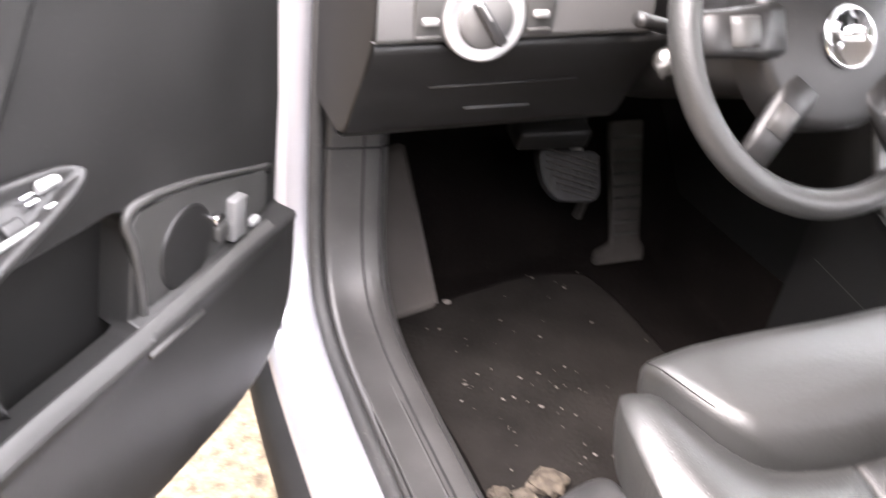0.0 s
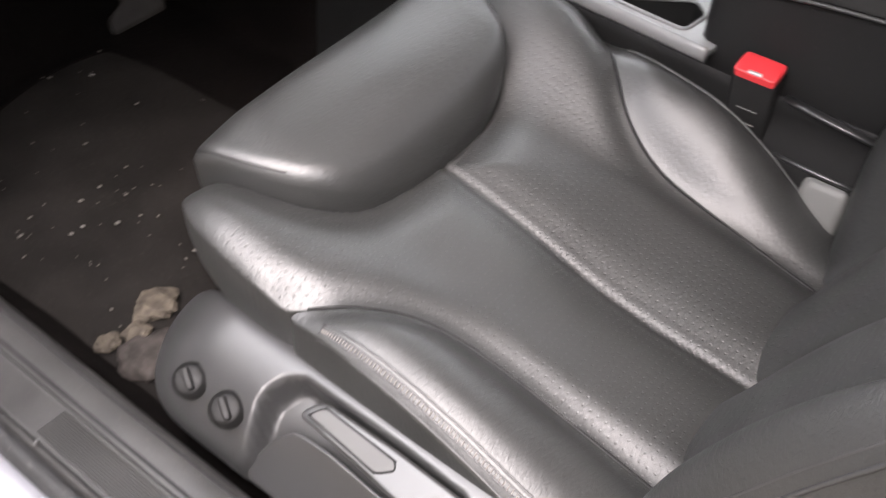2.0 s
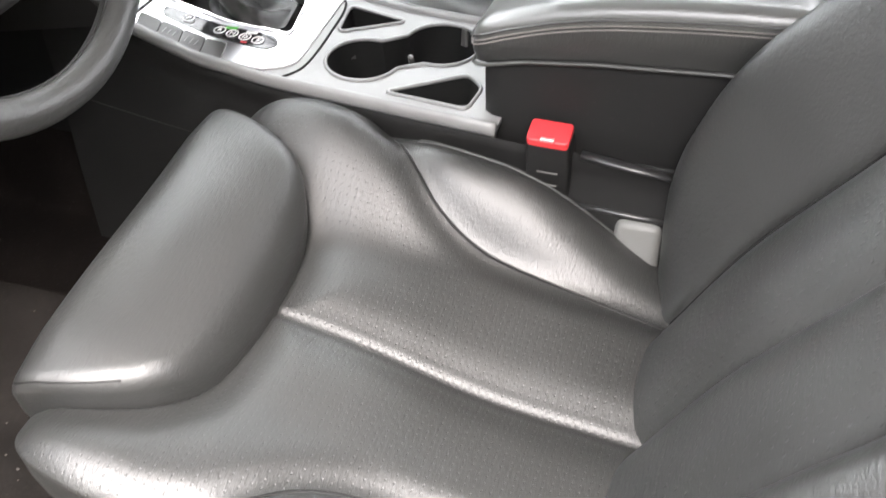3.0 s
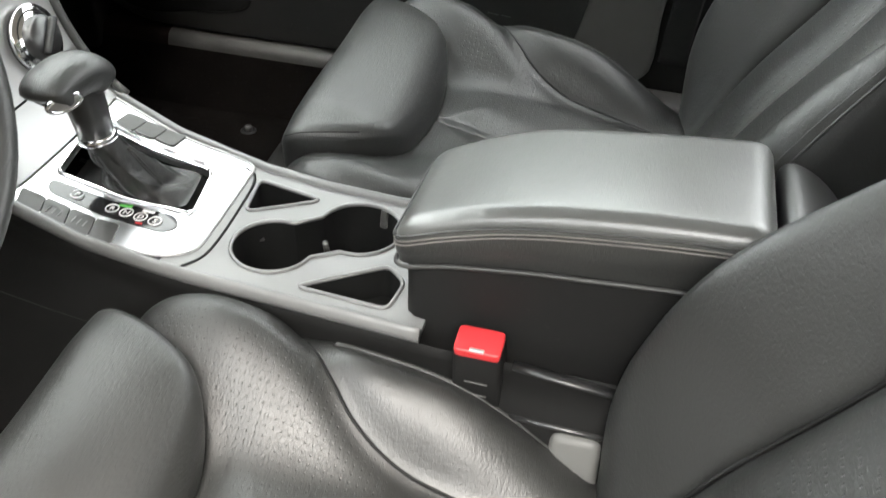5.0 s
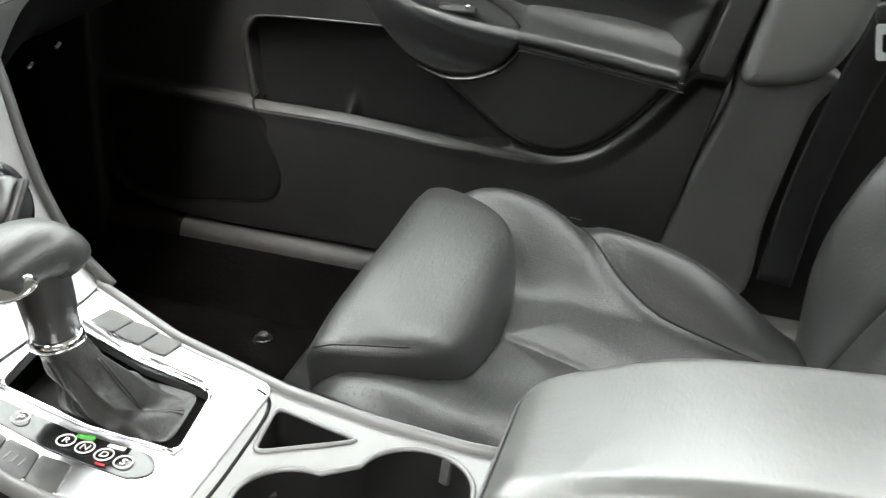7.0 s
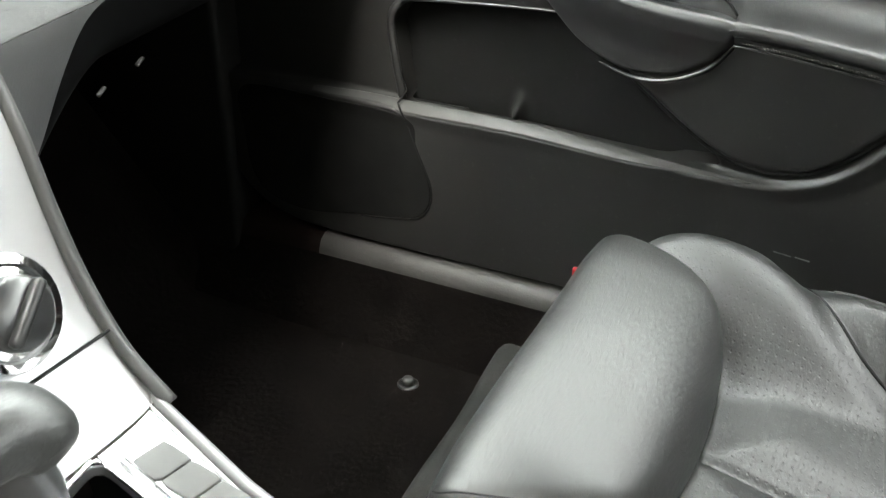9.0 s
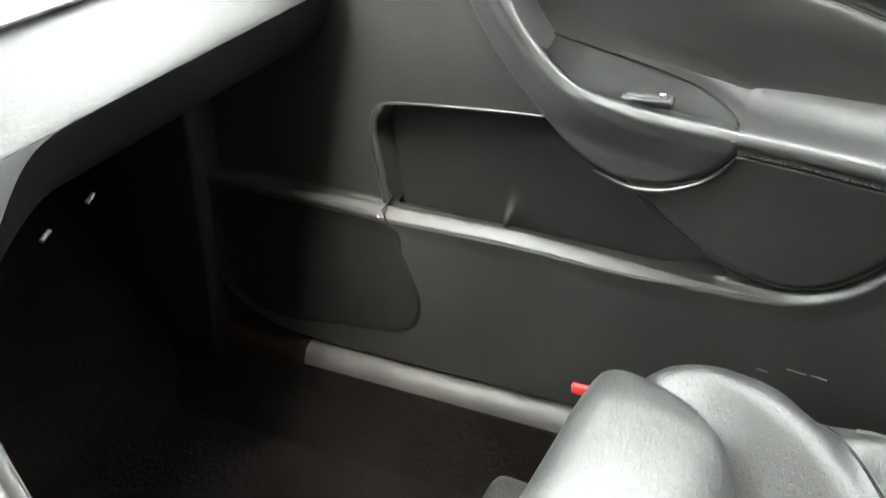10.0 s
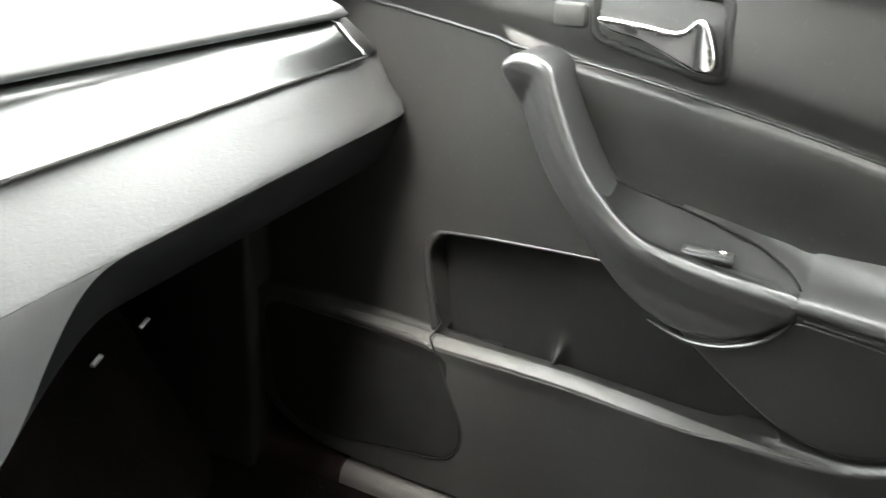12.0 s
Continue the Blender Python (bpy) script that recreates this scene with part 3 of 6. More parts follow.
FLAT_Z = [0.448, 0.462, 0.485, 0.506, 0.520, 0.530, 0.536, 0.540, 0.549, 0.564, 0.571, 0.566, 0.560, 0.545]


def crest(y, heights):
    """The soft ridge along each side of the cushion; one side is sat flat."""
    return sum(np.interp(y + d, CREST_Y, heights) for d in (-0.028, -0.014, 0.0, 0.014, 0.028)) / 5


CENTRE_SEAM = np.array([(0.0, 0.41), (0.001, 0.3), (-0.001, 0.15), (0, 0.03)])
BOLSTER_SEAM = smooth_line([(0.232, 0.374), (0.214, 0.354), (0.192, 0.331), (0.168, 0.301), (0.153, 0.263), (0.147, 0.215), (0.146, 0.15), (0.145, 0.0)], 8)
CUSHION = smooth_line(mirrored([(0.12, 0.548), (0.180, 0.545), (0.208, 0.532), (0.228, 0.505), (0.239, 0.465), (0.241, 0.42), (0.238, 0.388), (0.230, 0.371), (0.213, 0.3525), (0.191, 0.3298), (0.167, 0.300), (0.152, 0.262), (0.146, 0.215), (0.145, 0.15), (0.144, 0.035)]), 5, True)
FLAP = smooth_line(mirrored([(0.07, 0.5585), (0.150, 0.5575), (0.170, 0.5555), (0.1785, 0.549), (0.1800, 0.535), (0.173, 0.500), (0.161, 0.468), (0.143, 0.440), (0.116, 0.419), (0.08, 0.408), (0.03, 0.4025)]), 5, True)
BOLSTER = smooth_line([(0.2350, 0.3742), (0.214, 0.3518), (0.1922, 0.3290), (0.1682, 0.2995), (0.1532, 0.262), (0.1472, 0.215), (0.1462, 0.15), (0.1452, 0.03), (0.200, 0.015), (0.236, 0.03), (0.242, 0.13), (0.2425, 0.21), (0.241, 0.29), (0.239, 0.352)], 5, True)


RIM = smooth_line([(0.10, 0.556), (0.175, 0.551), (0.212, 0.537), (0.233, 0.508), (0.2425, 0.465), (0.244, 0.42), (0.244, 0.30), (0.244, 0.13), (0.238, 0.02)], 6)


def seat_top(x, y):
    """The padded top: two long pillows either side of the centre seam, rising to a ridge at each side."""
    ax = np.abs(x)
    base = seat_surface(y)
    start = np.interp(y, [0.0, 0.24, 0.36, 0.44], [0.122, 0.122, 0.090, 0.075])
    ridge = np.where(x > 0, crest(y, CREST_Z), crest(y, FLAT_Z))
    z = base + (ridge - base) * step_up(ax, start, 0.216)
    z = z - 0.012 * np.exp(-((y - 0.20) / 0.10) ** 2) * step_up(0.15 - ax, 0, 0.12)
    p = np.stack([ax, y], 1)
    t = np.clip(1 - line_dist(p, RIM)[0] / 0.046, 0, 1)
    z = z - np.where(x > 0, 0.034, 0.030) * (1 - np.sqrt(1 - 0.97 * t * t))
    d_mid = line_dist(np.stack([x, y], 1), CENTRE_SEAM)[0]
    d_bol = line_dist(p, BOLSTER_SEAM)[0]
    d_flap = line_dist(p, FLAP, True)[0]
    puff = np.minimum.reduce([d_mid * 0.85, d_bol * 1.3, d_flap * 0.75, np.clip(y - 0.03, 0, 1)])
    return z + 0.0125 * (1 - np.exp(-(puff / 0.026) ** 2)) - 0.005


def cushion_height(x, y):
    z = seat_top(x, y)
    under = sdf(np.stack([np.abs(x), y], 1), FLAP)
    return z - 0.045 * step_up(under, 0.0, 0.02)


FLAP_R = 0.014


def rounding(line, outline, r):
    """How far a rounded edge has dropped at places within an outline."""
    d = np.clip(sdf(line, outline), 0, r)
    return r - np.sqrt(np.maximum(r * r - (r - d) ** 2, 0))


def flap_height(x, y):
    back = 2.4 * np.clip(0.512 - y, 0, 1) ** 2 + 250.0 * np.clip(0.451 - y, 0, 1) ** 3
    front = 11.0 * np.clip(y - 0.520, 0, 1) ** 2
    return 0.606 + 0.085 * x - back - front - 0.006 * step_up(np.abs(x), 0.12, 0.178) + 0.0015 * np.sin(23 * x) * np.sin(31 * y)


def bolster_height(x, y):
    return seat_top(x, y)


def base_height(x, y):
    return 0.412 + 0.025 * y + 0.004 * np.sin(31 * x) * np.sin(27 * y)


BACK_AT, BACK_TILT = np.array((0, 0.068, 0.450)), radians(30)


def on_back(v):
    c, s = math.cos(BACK_TILT), math.sin(BACK_TILT)
    return np.stack([v[:, 0], BACK_AT[1] - s * v[:, 1] + c * v[:, 2], BACK_AT[2] + c * v[:, 1] + s * v[:, 2]], 1)


BACK_MID = smooth_line(mirrored([(0.10, 0.60), (0.128, 0.585), (0.138, 0.5), (0.142, 0.3), (0.146, 0.15), (0.146, 0.04), (0.13, -0.01)]), 5, True)
BACK_SIDE = smooth_line([(0.132, 0.585), (0.141, 0.5), (0.145, 0.3), (0.149, 0.15), (0.149, 0.04), (0.165, -0.025), (0.205, -0.03), (0.240, 0.03), (0.262, 0.15), (0.260, 0.32), (0.236, 0.50), (0.200, 0.585), (0.16, 0.60)], 5, True)
RIDGE_V = [-0.03, 0.0, 0.06, 0.12, 0.18, 0.24, 0.30, 0.36, 0.42, 0.50, 0.60]
RIDGE_H = [0.0, 0.012, 0.052, 0.084, 0.098, 0.106, 0.102, 0.086, 0.066, 0.040, 0.015]


def back_mid_height(x, v):
    valley = np.minimum(np.abs(x), np.abs(np.abs(x) - 0.146))
    return -0.004 + 0.016 * (1 - np.exp(-(valley / 0.030) ** 2)) + 0.012 * np.exp(-((v - 0.16) / 0.12) ** 2) - 0.05 * np.clip(v - 0.40, 0, 1)


def back_side_height(x, v):
    ax = np.abs(x)
    ridge = sum(np.interp(v + d, RIDGE_V, RIDGE_H) for d in (-0.03, -0.015, 0.0, 0.015, 0.03)) / 5
    low = -0.002 + 0.012 * np.exp(-((v - 0.16) / 0.12) ** 2) - 0.05 * np.clip(v - 0.40, 0, 1)
    up = step_up(ax, 0.132, 0.228)
    return low * (1 - up) + ridge * np.where(x > 0, 1.0, 0.64) * up - 0.035 * np.clip((ax - 0.222) / 0.04, 0, 1) ** 2


def at_x(x0):
    return lambda v: v + (x0, 0, 0)


def shifted_back(x0):
    return lambda v: on_back(v) + (x0, 0, 0)


SEAT_X = -0.37


def build_seat():
    seat = thing("car_seat", (SEAT_X, 0.2, FLOOR), "black leather driver's seat with stitched centre seam and thigh support", "car seat", "front seats")
    part("cushion", field(CUSHION, cushion_height, 0.0045, 0.0015, 0.08, at_x(SEAT_X), taper=0.012, seams=[(CENTRE_SEAM, 0.0040, 0.0045)]), LEATHER_PERF, seat)
    flap = part("thigh_support", field(FLAP, flap_height, 0.004, FLAP_R, 0.075, at_x(SEAT_X), taper=0.02), LEATHER, seat)
    loop = evenly(FLAP, 0.004)
    for s in (-1, 1):
        for gap_in in (0.0042,):
            edge = loop + inward(loop) * gap_in
            edge = edge[(s * edge[:, 0] > 0.10) & (edge[:, 1] > 0.458) & (edge[:, 1] < 0.549)]
            edge = edge[np.argsort(edge[:, 1])]
            z = flap_height(edge[:, 0], edge[:, 1]) - rounding(edge, FLAP, FLAP_R) + 0.0002
            part("piping", tube(np.column_stack([edge[:, 0] + SEAT_X, edge[:, 1], z - 0.0002]), 0.0008, 6), BLACK_AND_SHADE, flap)
        o = BOLSTER * (s, 1)
        bol = part("side_bolster", field(o if s > 0 else o[::-1], bolster_height, 0.004, 0.0015, 0.085, at_x(SEAT_X)), LEATHER, seat)
        ditch = smooth_line(BOLSTER_SEAM, 3) * (s, 1)
        ditch = ditch[ditch[:, 1] < 0.366]
        part("seam_cord", tube(np.column_stack([ditch[:, 0] + SEAT_X, ditch[:, 1], seat_top(ditch[:, 0], ditch[:, 1]) - 0.0006]), 0.0016, 6), BLACK_AND_SHADE, bol)
        rows = []
        for k in range(4):
            line = smooth_line([(0.2290 + 0.0034 * k, 0.342), (0.2268 + 0.0042 * k, 0.287), (0.2278 + 0.0042 * k, 0.21), (0.2272 + 0.0042 * k, 0.13), (0.2200 + 0.0042 * k, 0.04)], 10)
            z = bolster_height(s * line[:, 0], line[:, 1]) - rounding(line, BOLSTER, 0.006)
            rows.append(np.column_stack([s * line[:, 0] + SEAT_X, line[:, 1], z + 0.0002]))
            part("piping", tube(rows[-1], 0.0012, 6), VINYL, bol)
        rungs = []
        for q in np.linspace(0.02, 0.98, 78):
            i = q * (len(rows[0]) - 1)
            j, f = int(i), i - int(i)
            a0, a1 = [r[j] * (1 - f) + r[min(j + 1, len(r) - 1)] * f for r in (rows[1], rows[2])]
            rungs.append(tube(np.array([a0 + (0, 0, 0.0008), (a0 + a1) / 2 + (0, 0, 0.0012), a1 + (0, 0, 0.0008)]), 0.00055, 4))
        part("stitching", join(*rungs), THREAD, bol, "close row of grey cross stitches")
    under = smooth_line(mirrored([(0.15, 0.53), (0.195, 0.515), (0.215, 0.47), (0.222, 0.40), (0.225, 0.3), (0.225, 0.1), (0.21, 0.0)]), 4, True)
    part("seat_base", field(under, base_height, 0.012, 0.02, 0.14, at_x(SEAT_X)), CARPET_WORN, seat, "dark felt covered seat base")
    part("back_panel", field(BACK_MID, back_mid_height, 0.006, 0.014, 0.05, shifted_back(SEAT_X),
         [(np.array([(0, 0.0), (0, 0.6)]), 0.010, 0.008)]), LEATHER_PERF, seat)
    for s in (-1, 1):
        o = BACK_SIDE * (s, 1)
        bol = part("back_bolster", field(o if s > 0 else o[::-1], back_side_height, 0.006, 0.012, 0.14, shifted_back(SEAT_X)), LEATHER, seat)
        line = smooth_line([(s * 0.236, 0.02), (s * 0.256, 0.15), (s * 0.254, 0.32), (s * 0.231, 0.50), (s * 0.200, 0.575)], 6)
        for k in range(2):
            pts = on_back(np.column_stack([line[:, 0] - s * 0.006 * k, line[:, 1], back_side_height(line[:, 0] - s * 0.006 * k, line[:, 1]) - 0.002])) + (SEAT_X, 0, 0)
            part("stitching", tube(pts, 0.0018, 6, up=(1, 0, 0)), VINYL, bol)
    for s in (-1, 1):
        v = np.linspace(0.02, 0.575, 40)
        x = s * np.interp(v, [0.02, 0.15, 0.3, 0.5, 0.575], [0.1475, 0.1475, 0.1435, 0.1395, 0.130])
        h = np.minimum(back_mid_height(x, v), back_side_height(x, v)) - 0.0035
        part("seam_cord", tube(on_back(np.column_stack([x, v, h])) + (SEAT_X, 0, 0), 0.0022, 6, up=(1, 0, 0)), DARK, seat)
    shell = smooth_line(mirrored([(0.12, 0.59), (0.19, 0.57), (0.235, 0.48), (0.258, 0.3), (0.258, 0.1), (0.21, -0.01)]), 4, True)
    part("back_shell", field(shell, lambda x, v: -0.045 + 0 * x, 0.012, 0.02, 0.06, shifted_back(SEAT_X)), PLASTIC, seat, "black plastic seat back shell")
    for s in (-1, 1):
        part("rail", rbox((0.04, 0.55, 0.045), pose(SEAT_X + s * 0.18, 0.24, FLOOR + 0.03), 0.006), STEEL, seat, "steel seat rail")
    return seat


driver_seat = build_seat()
passenger_seat = copy_thing(driver_seat, pose(0.37, 0.18, FLOOR))
passenger_seat["label"] = "black leather passenger seat with stitched centre seam and thigh support"
for ob in passenger_seat.children_recursive:
    ORIGIN[ob.name] = np.array((0.37, 0.18, FLOOR))
ORIGIN[passenger_seat.name] = np.array((0.37, 0.18, FLOOR))
# plastic side cover of the driver's seat, with its knobs and height lever
def on_cover(v):
    """(along y, across, out) on the slanting outer face of the side cover."""
    a = np.array((-0.642, 0.0, 0.469))
    out, up = np.array((-0.45, 0, 0.893)), np.array((0.893, 0, 0.45))
    return a + v[:, :1] * np.array((0, 1.0, 0)) + v[:, 1:2] * up + v[:, 2:] * out


COVER_ROLL = smooth_line([(-0.078, -0.080), (-0.068, -0.047), (-0.052, -0.026), (-0.030, -0.0125), (-0.008, -0.004), (0.015, -0.001), (0.036, -0.003), (0.052, -0.014)], 6)
ARCH = smooth_line([(0.366, -0.085), (0.369, -0.053), (0.373, -0.030), (0.376, -0.008), (0.367, 0.014), (0.351, 0.0252), (0.33, 0.0255), (0.255, 0.0250), (0.18, 0.0215), (0.168, 0.007), (0.183, -0.018), (0.202, -0.032), (0.204, -0.085)], 4, True)


def cover_height(u, v):
    roll = np.interp(v, COVER_ROLL[:, 0], COVER_ROLL[:, 1])
    roll = roll - 5.5 * np.clip(u - 0.435, 0, 1) ** 2
    dip_ = sdf(np.stack([u, v], 1), ARCH)
    return roll - 0.034 * step_up(dip_, 0.0, 0.008)


cover_outline = rounded([(0.512, 0.046), (0.528, 0.0), (0.520, -0.045), (0.485, -0.074), (-0.075, -0.074), (-0.075, 0.050)], 0.03)
cover = part("side_cover", field(cover_outline, cover_height, 0.004, 0.005, 0.12, on_cover), COVER, driver_seat, "satin black plastic seat side cover")
floor_line = rounded([(0.372, -0.072), (0.370, -0.056), (0.355, -0.031), (0.335, -0.0145), (0.300, -0.0125), (0.269, -0.0145), (0.232, -0.0175), (0.212, -0.031), (0.208, -0.072)], 0.007)
part("recess_floor", field(floor_line, lambda u, v: -0.0125 + 0.80 * (v + 0.0125), 0.004, 0.003, 0.012, on_cover), COVER, cover, "smooth floor of the lever recess")
lever_outline = rounded([(0.332, -0.002), (0.327, 0.0105), (0.316, 0.0190), (0.24, 0.0200), (0.178, 0.0180), (0.171, 0.008), (0.186, -0.0160), (0.21, -0.0140), (0.261, -0.0080)], 0.007)
lever = part("height_lever", field(lever_outline, lambda u, v: 0.009 - 0.3 * np.clip(u - 0.30, 0, 1) ** 1.2, 0.003, 0.0035, 0.024, on_cover), COVER, driver_seat, "long black seat height lever")
inset_line = rounded([(0.3215, 0.0025), (0.312, 0.0150), (0.237, 0.0120), (0.2325, 0.006), (0.245, -0.0045)], 0.005)
part("lever_insert", field(inset_line, lambda u, v: 0.0094 + 0.0 * u, 0.004, 0.0012, 0.003, on_cover), PLASTIC_GREY, lever, "satin grey insert of the lever")
part("lever_groove", tube(on_cover(np.column_stack([smooth_line(inset_line, 2, True), np.full(2 * len(inset_line), 0.0086)])), 0.0011, 6, closed=True), DARK, lever, "dark groove round the insert")
for u, v in ((0.444, -0.032), (0.397, -0.033)):
    m = Matrix(((0, 0.893, -0.45, 0), (1, 0, 0, 0), (0, 0.45, 0.893, 0), (0, 0, 0, 1)))
    c = on_cover(np.array([(u, v, -0.012)]))[0]
    m = Matrix.Translation(c) @ m @ pose(0, 0, 0, 0, -18, 0)
    kn = part("adjuster_knob", lathe([(0.0165, -0.006), (0.0165, 0.004), (0.014, 0.006), (0.0135, 0.010), (0.011, 0.012), (0.0, 0.0125)], m, 20), MATTE, driver_seat, "small black round adjuster knob")
    part("grip", rbox((0.021, 0.007, 0.008), m @ pose(0, 0, 0.0145, 0, 0, 35), 0.002), MATTE, kn)
# ---- centre console ----
def deck_z(y):
    return np.interp(y, [0.2, 0.50, 0.62, 0.72, 0.80], [0.592, 0.597, 0.606, 0.632, 0.670])


console = thing("centre_console", (0.0, 0.5, FLOOR + 0.18), "black and satin aluminium centre console between the front seats", "console")
LEFT = np.array([(0.82, -0.080), (0.68, -0.098), (0.54, -0.112), (0.37, -0.121), (0.24, -0.128), (0.0, -0.128), (-0.12, -0.12)])
RIGHT = np.array([(0.82, 0.150), (0.72, 0.134), (0.61, 0.108), (0.50, 0.082), (0.42, 0.070), (0.34, 0.066), (0.24, 0.075), (0.0, 0.088), (-0.12, 0.088)])


def edge_x(y, side):
    line = LEFT if side < 0 else RIGHT
    return np.interp(y, line[::-1, 0], line[::-1, 1])


# side walls
def console_side(side):
    ys = np.linspace(-0.12, 0.84, 60)
    rows = []
    for y in ys:
        x, zt = edge_x(y, side), float(deck_z(y))
        if y < 0.27:
            zt = 0.592
        for dx, z in ((0, zt - 0.012), (0.004, zt - 0.022), (0.001, zt - 0.028), (0.006, zt - 0.05), (0.012, 0.50), (0.022, 0.40), (0.03, 0.272)):
            rows.append((x + side * dx, y, z))
    m = 7
    return np.array(rows), [[i * m + j, i * m + j + 1, (i + 1) * m + j + 1, (i + 1) * m + j] for i in range(len(ys) - 1) for j in range(m - 1)]


for s in (-1, 1):
    part("side_panel", console_side(s), MATTE, console, "black plastic side panel")
    ys = np.linspace(0.262 if s < 0 else 0.235, 0.80, 50)
    line = np.column_stack([edge_x(ys, s) + s * 0.001, ys, deck_z(ys) - 0.002])
    part("rim", sweep(line, ring(0.005, 0.009, 10)), GREY_TRIM, console, "satin grey edge")
    ys = np.linspace(0.44, 0.80, 40)
    part("seam_trim", tube(np.column_stack([edge_x(ys, s) + s * 0.0095, ys, np.interp(ys, [0.05, 0.2, 0.55, 0.8], [0.575, 0.565, 0.500, 0.508])]), 0.0024, 6), PLASTIC_GREY if s < 0 else PLASTIC_SMOOTH, console)


def on_deck(v):
    out = v.copy()
    out[:, 2] += deck_z(v[:, 1])
    return out


cup_a, cup_b = (-0.047, 0.440, 0.0425), (0.008, 0.366, 0.0445)
tri_a = rounded([(0.060, 0.500), (0.044, 0.420), (-0.002, 0.491)], 0.012)
tri_b = rounded([(-0.100, 0.395), (-0.042, 0.318), (-0.062, 0.296), (-0.105, 0.300)], 0.010)


def two_cups(h=0.0):
    """The joined outline of the two cup wells."""
    a = np.linspace(0, 2 * np.pi, 40, endpoint=False)
    d = math.atan2(cup_b[1] - cup_a[1], cup_b[0] - cup_a[0])
    pts = []
    for (cx, cy, r), mid in ((cup_a, d + np.pi), (cup_b, d)):
        for t in np.linspace(mid - 2.35, mid + 2.35, 30):
            pts.append((cx + (r + h) * math.cos(t), cy + (r + h) * math.sin(t)))
    return np.array(pts)


ys = np.linspace(0.262, 0.535, 14)
deck_outline = np.concatenate([np.column_stack([edge_x(ys, 1) - 0.003, ys]), np.column_stack([edge_x(ys[::-1], -1) + 0.003, ys[::-1]])])
wells = [two_cups(), tri_a, tri_b]
deck = part("deck", slab(deck_outline, -0.006, 0.0, on_deck, wells, 0.0), GREY_TRIM, console, "satin grey deck round the cup holders", smooth=False)
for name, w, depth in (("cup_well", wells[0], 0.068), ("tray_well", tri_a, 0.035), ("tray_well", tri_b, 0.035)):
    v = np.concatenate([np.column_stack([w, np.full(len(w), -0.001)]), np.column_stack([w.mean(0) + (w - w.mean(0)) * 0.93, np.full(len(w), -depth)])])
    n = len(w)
    part(name, (on_deck(v), [[i, (i + 1) % n, n + (i + 1) % n, n + i] for i in range(n)] + [list(range(n, 2 * n))]), BLACK_AND_SHADE, console, "deep black well", smooth=True, sharp=40)
    part("well_rim", sweep(on_deck(np.column_stack([w, np.full(n, 0.0005)])), ring(0.0022, 0.0022, 8), closed=True), GREY_TRIM, deck)
for x, y, a in ((-0.013, 0.470, 40), (0.049, 0.352, -20), (-0.022, 0.392, 120), (-0.080, 0.415, 150)):
    part("cup_clip", rbox((0.006, 0.009, 0.022), pose(x, y, 0.583, 0, 8, a), 0.002), PLASTIC_GREY, console, "small sprung cup clip")

gap = smooth_line([(0.074, 0.524), (0.066, 0.510), (0.045, 0.5025), (0.0, 0.4985), (-0.05, 0.496), (-0.085, 0.4985), (-0.108, 0.512)], 5)
part("deck_gap", tube(on_deck(np.column_stack([gap, np.full(len(gap), 0.0005)])), 0.0016, 6), DARK, deck)

# shift plate
def plate_z(v):
    out = v.copy()
    out[:, 2] += deck_z(v[:, 1]) + 0.001
    return out


ys = np.linspace(0.53, 0.80, 16)
plate_outline = rounded(np.concatenate([[(0.082, 0.513), (edge_x(0.56, 1) - 0.006, 0.545)], np.column_stack([edge_x(ys[3:], 1) - 0.006, ys[3:]]), np.column_stack([edge_x(ys[:2:-1], -1) + 0.005, ys[:2:-1]]), [(-0.105, 0.545), (-0.085, 0.507)]]), 0.022)
boot_hole = rounded([(0.052, 0.552), (-0.028, 0.538), (-0.030, 0.690), (0.070, 0.705)], 0.012)
plate = part("shift_plate", field(plate_outline, lambda x, y: 0.0 * x, 0.005, 0.003, 0.006, plate_z, holes=[boot_hole]), ALU, console, "bright brushed aluminium shift plate")
part("boot_frame", sweep(plate_z(np.column_stack([smooth_line(boot_hole, 2, True), np.full(2 * len(boot_hole), 0.001)])), ring(0.0019, 0.0022, 8), closed=True), CHROME, plate, "chrome frame round the gaiter")
part("plate_edge", sweep(plate_z(np.column_stack([smooth_line(plate_outline, 1, True), np.full(len(plate_outline), 0.0)])), ring(0.0016, 0.002, 6), closed=True), SILVER_PLASTIC, plate)
ind = rounded([(-0.041, 0.690), (-0.062, 0.682), (-0.068, 0.552), (-0.054, 0.540), (-0.036, 0.552)], 0.010)
indicator = part("gear_indicator", field(ind, lambda x, y: 0.001 + 0 * x, 0.005, 0.001, 0.003, plate_z), GLOSS_BLACK, console, "glossy black gear position display")
for k, letter in enumerate("PRNDS"):
    x, y = (-0.0500, 0.655) if k == 0 else (-0.0510 - 0.0010 * (k - 1), 0.616 - 0.0165 * (k - 1))
    z = float(deck_z(y)) + 0.003
    m = pose(x, y, z, -4, 0, -90)
    words(letter, 0.0095, m, WHITE_MARK, indicator)
    a = np.linspace(0, 2 * np.pi, 24, endpoint=False)
    part("letter_ring", tube(np.column_stack([x + 0.0068 * np.cos(a), y + 0.0068 * np.sin(a), np.full(24, z)]), 0.0007, 5, closed=True), WHITE_MARK, indicator)
part("lit_mark", rbox((0.005, 0.016, 0.0012), pose(-0.0415, 0.606, float(deck_z(0.606)) + 0.0025, -4), 0.0005), GREEN_MARK, indicator, "green position mark")
part("red_mark", rbox((0.002, 0.008, 0.001), pose(-0.063, 0.580, float(deck_z(0.580)) + 0.0025), 0.0004), RED, indicator)
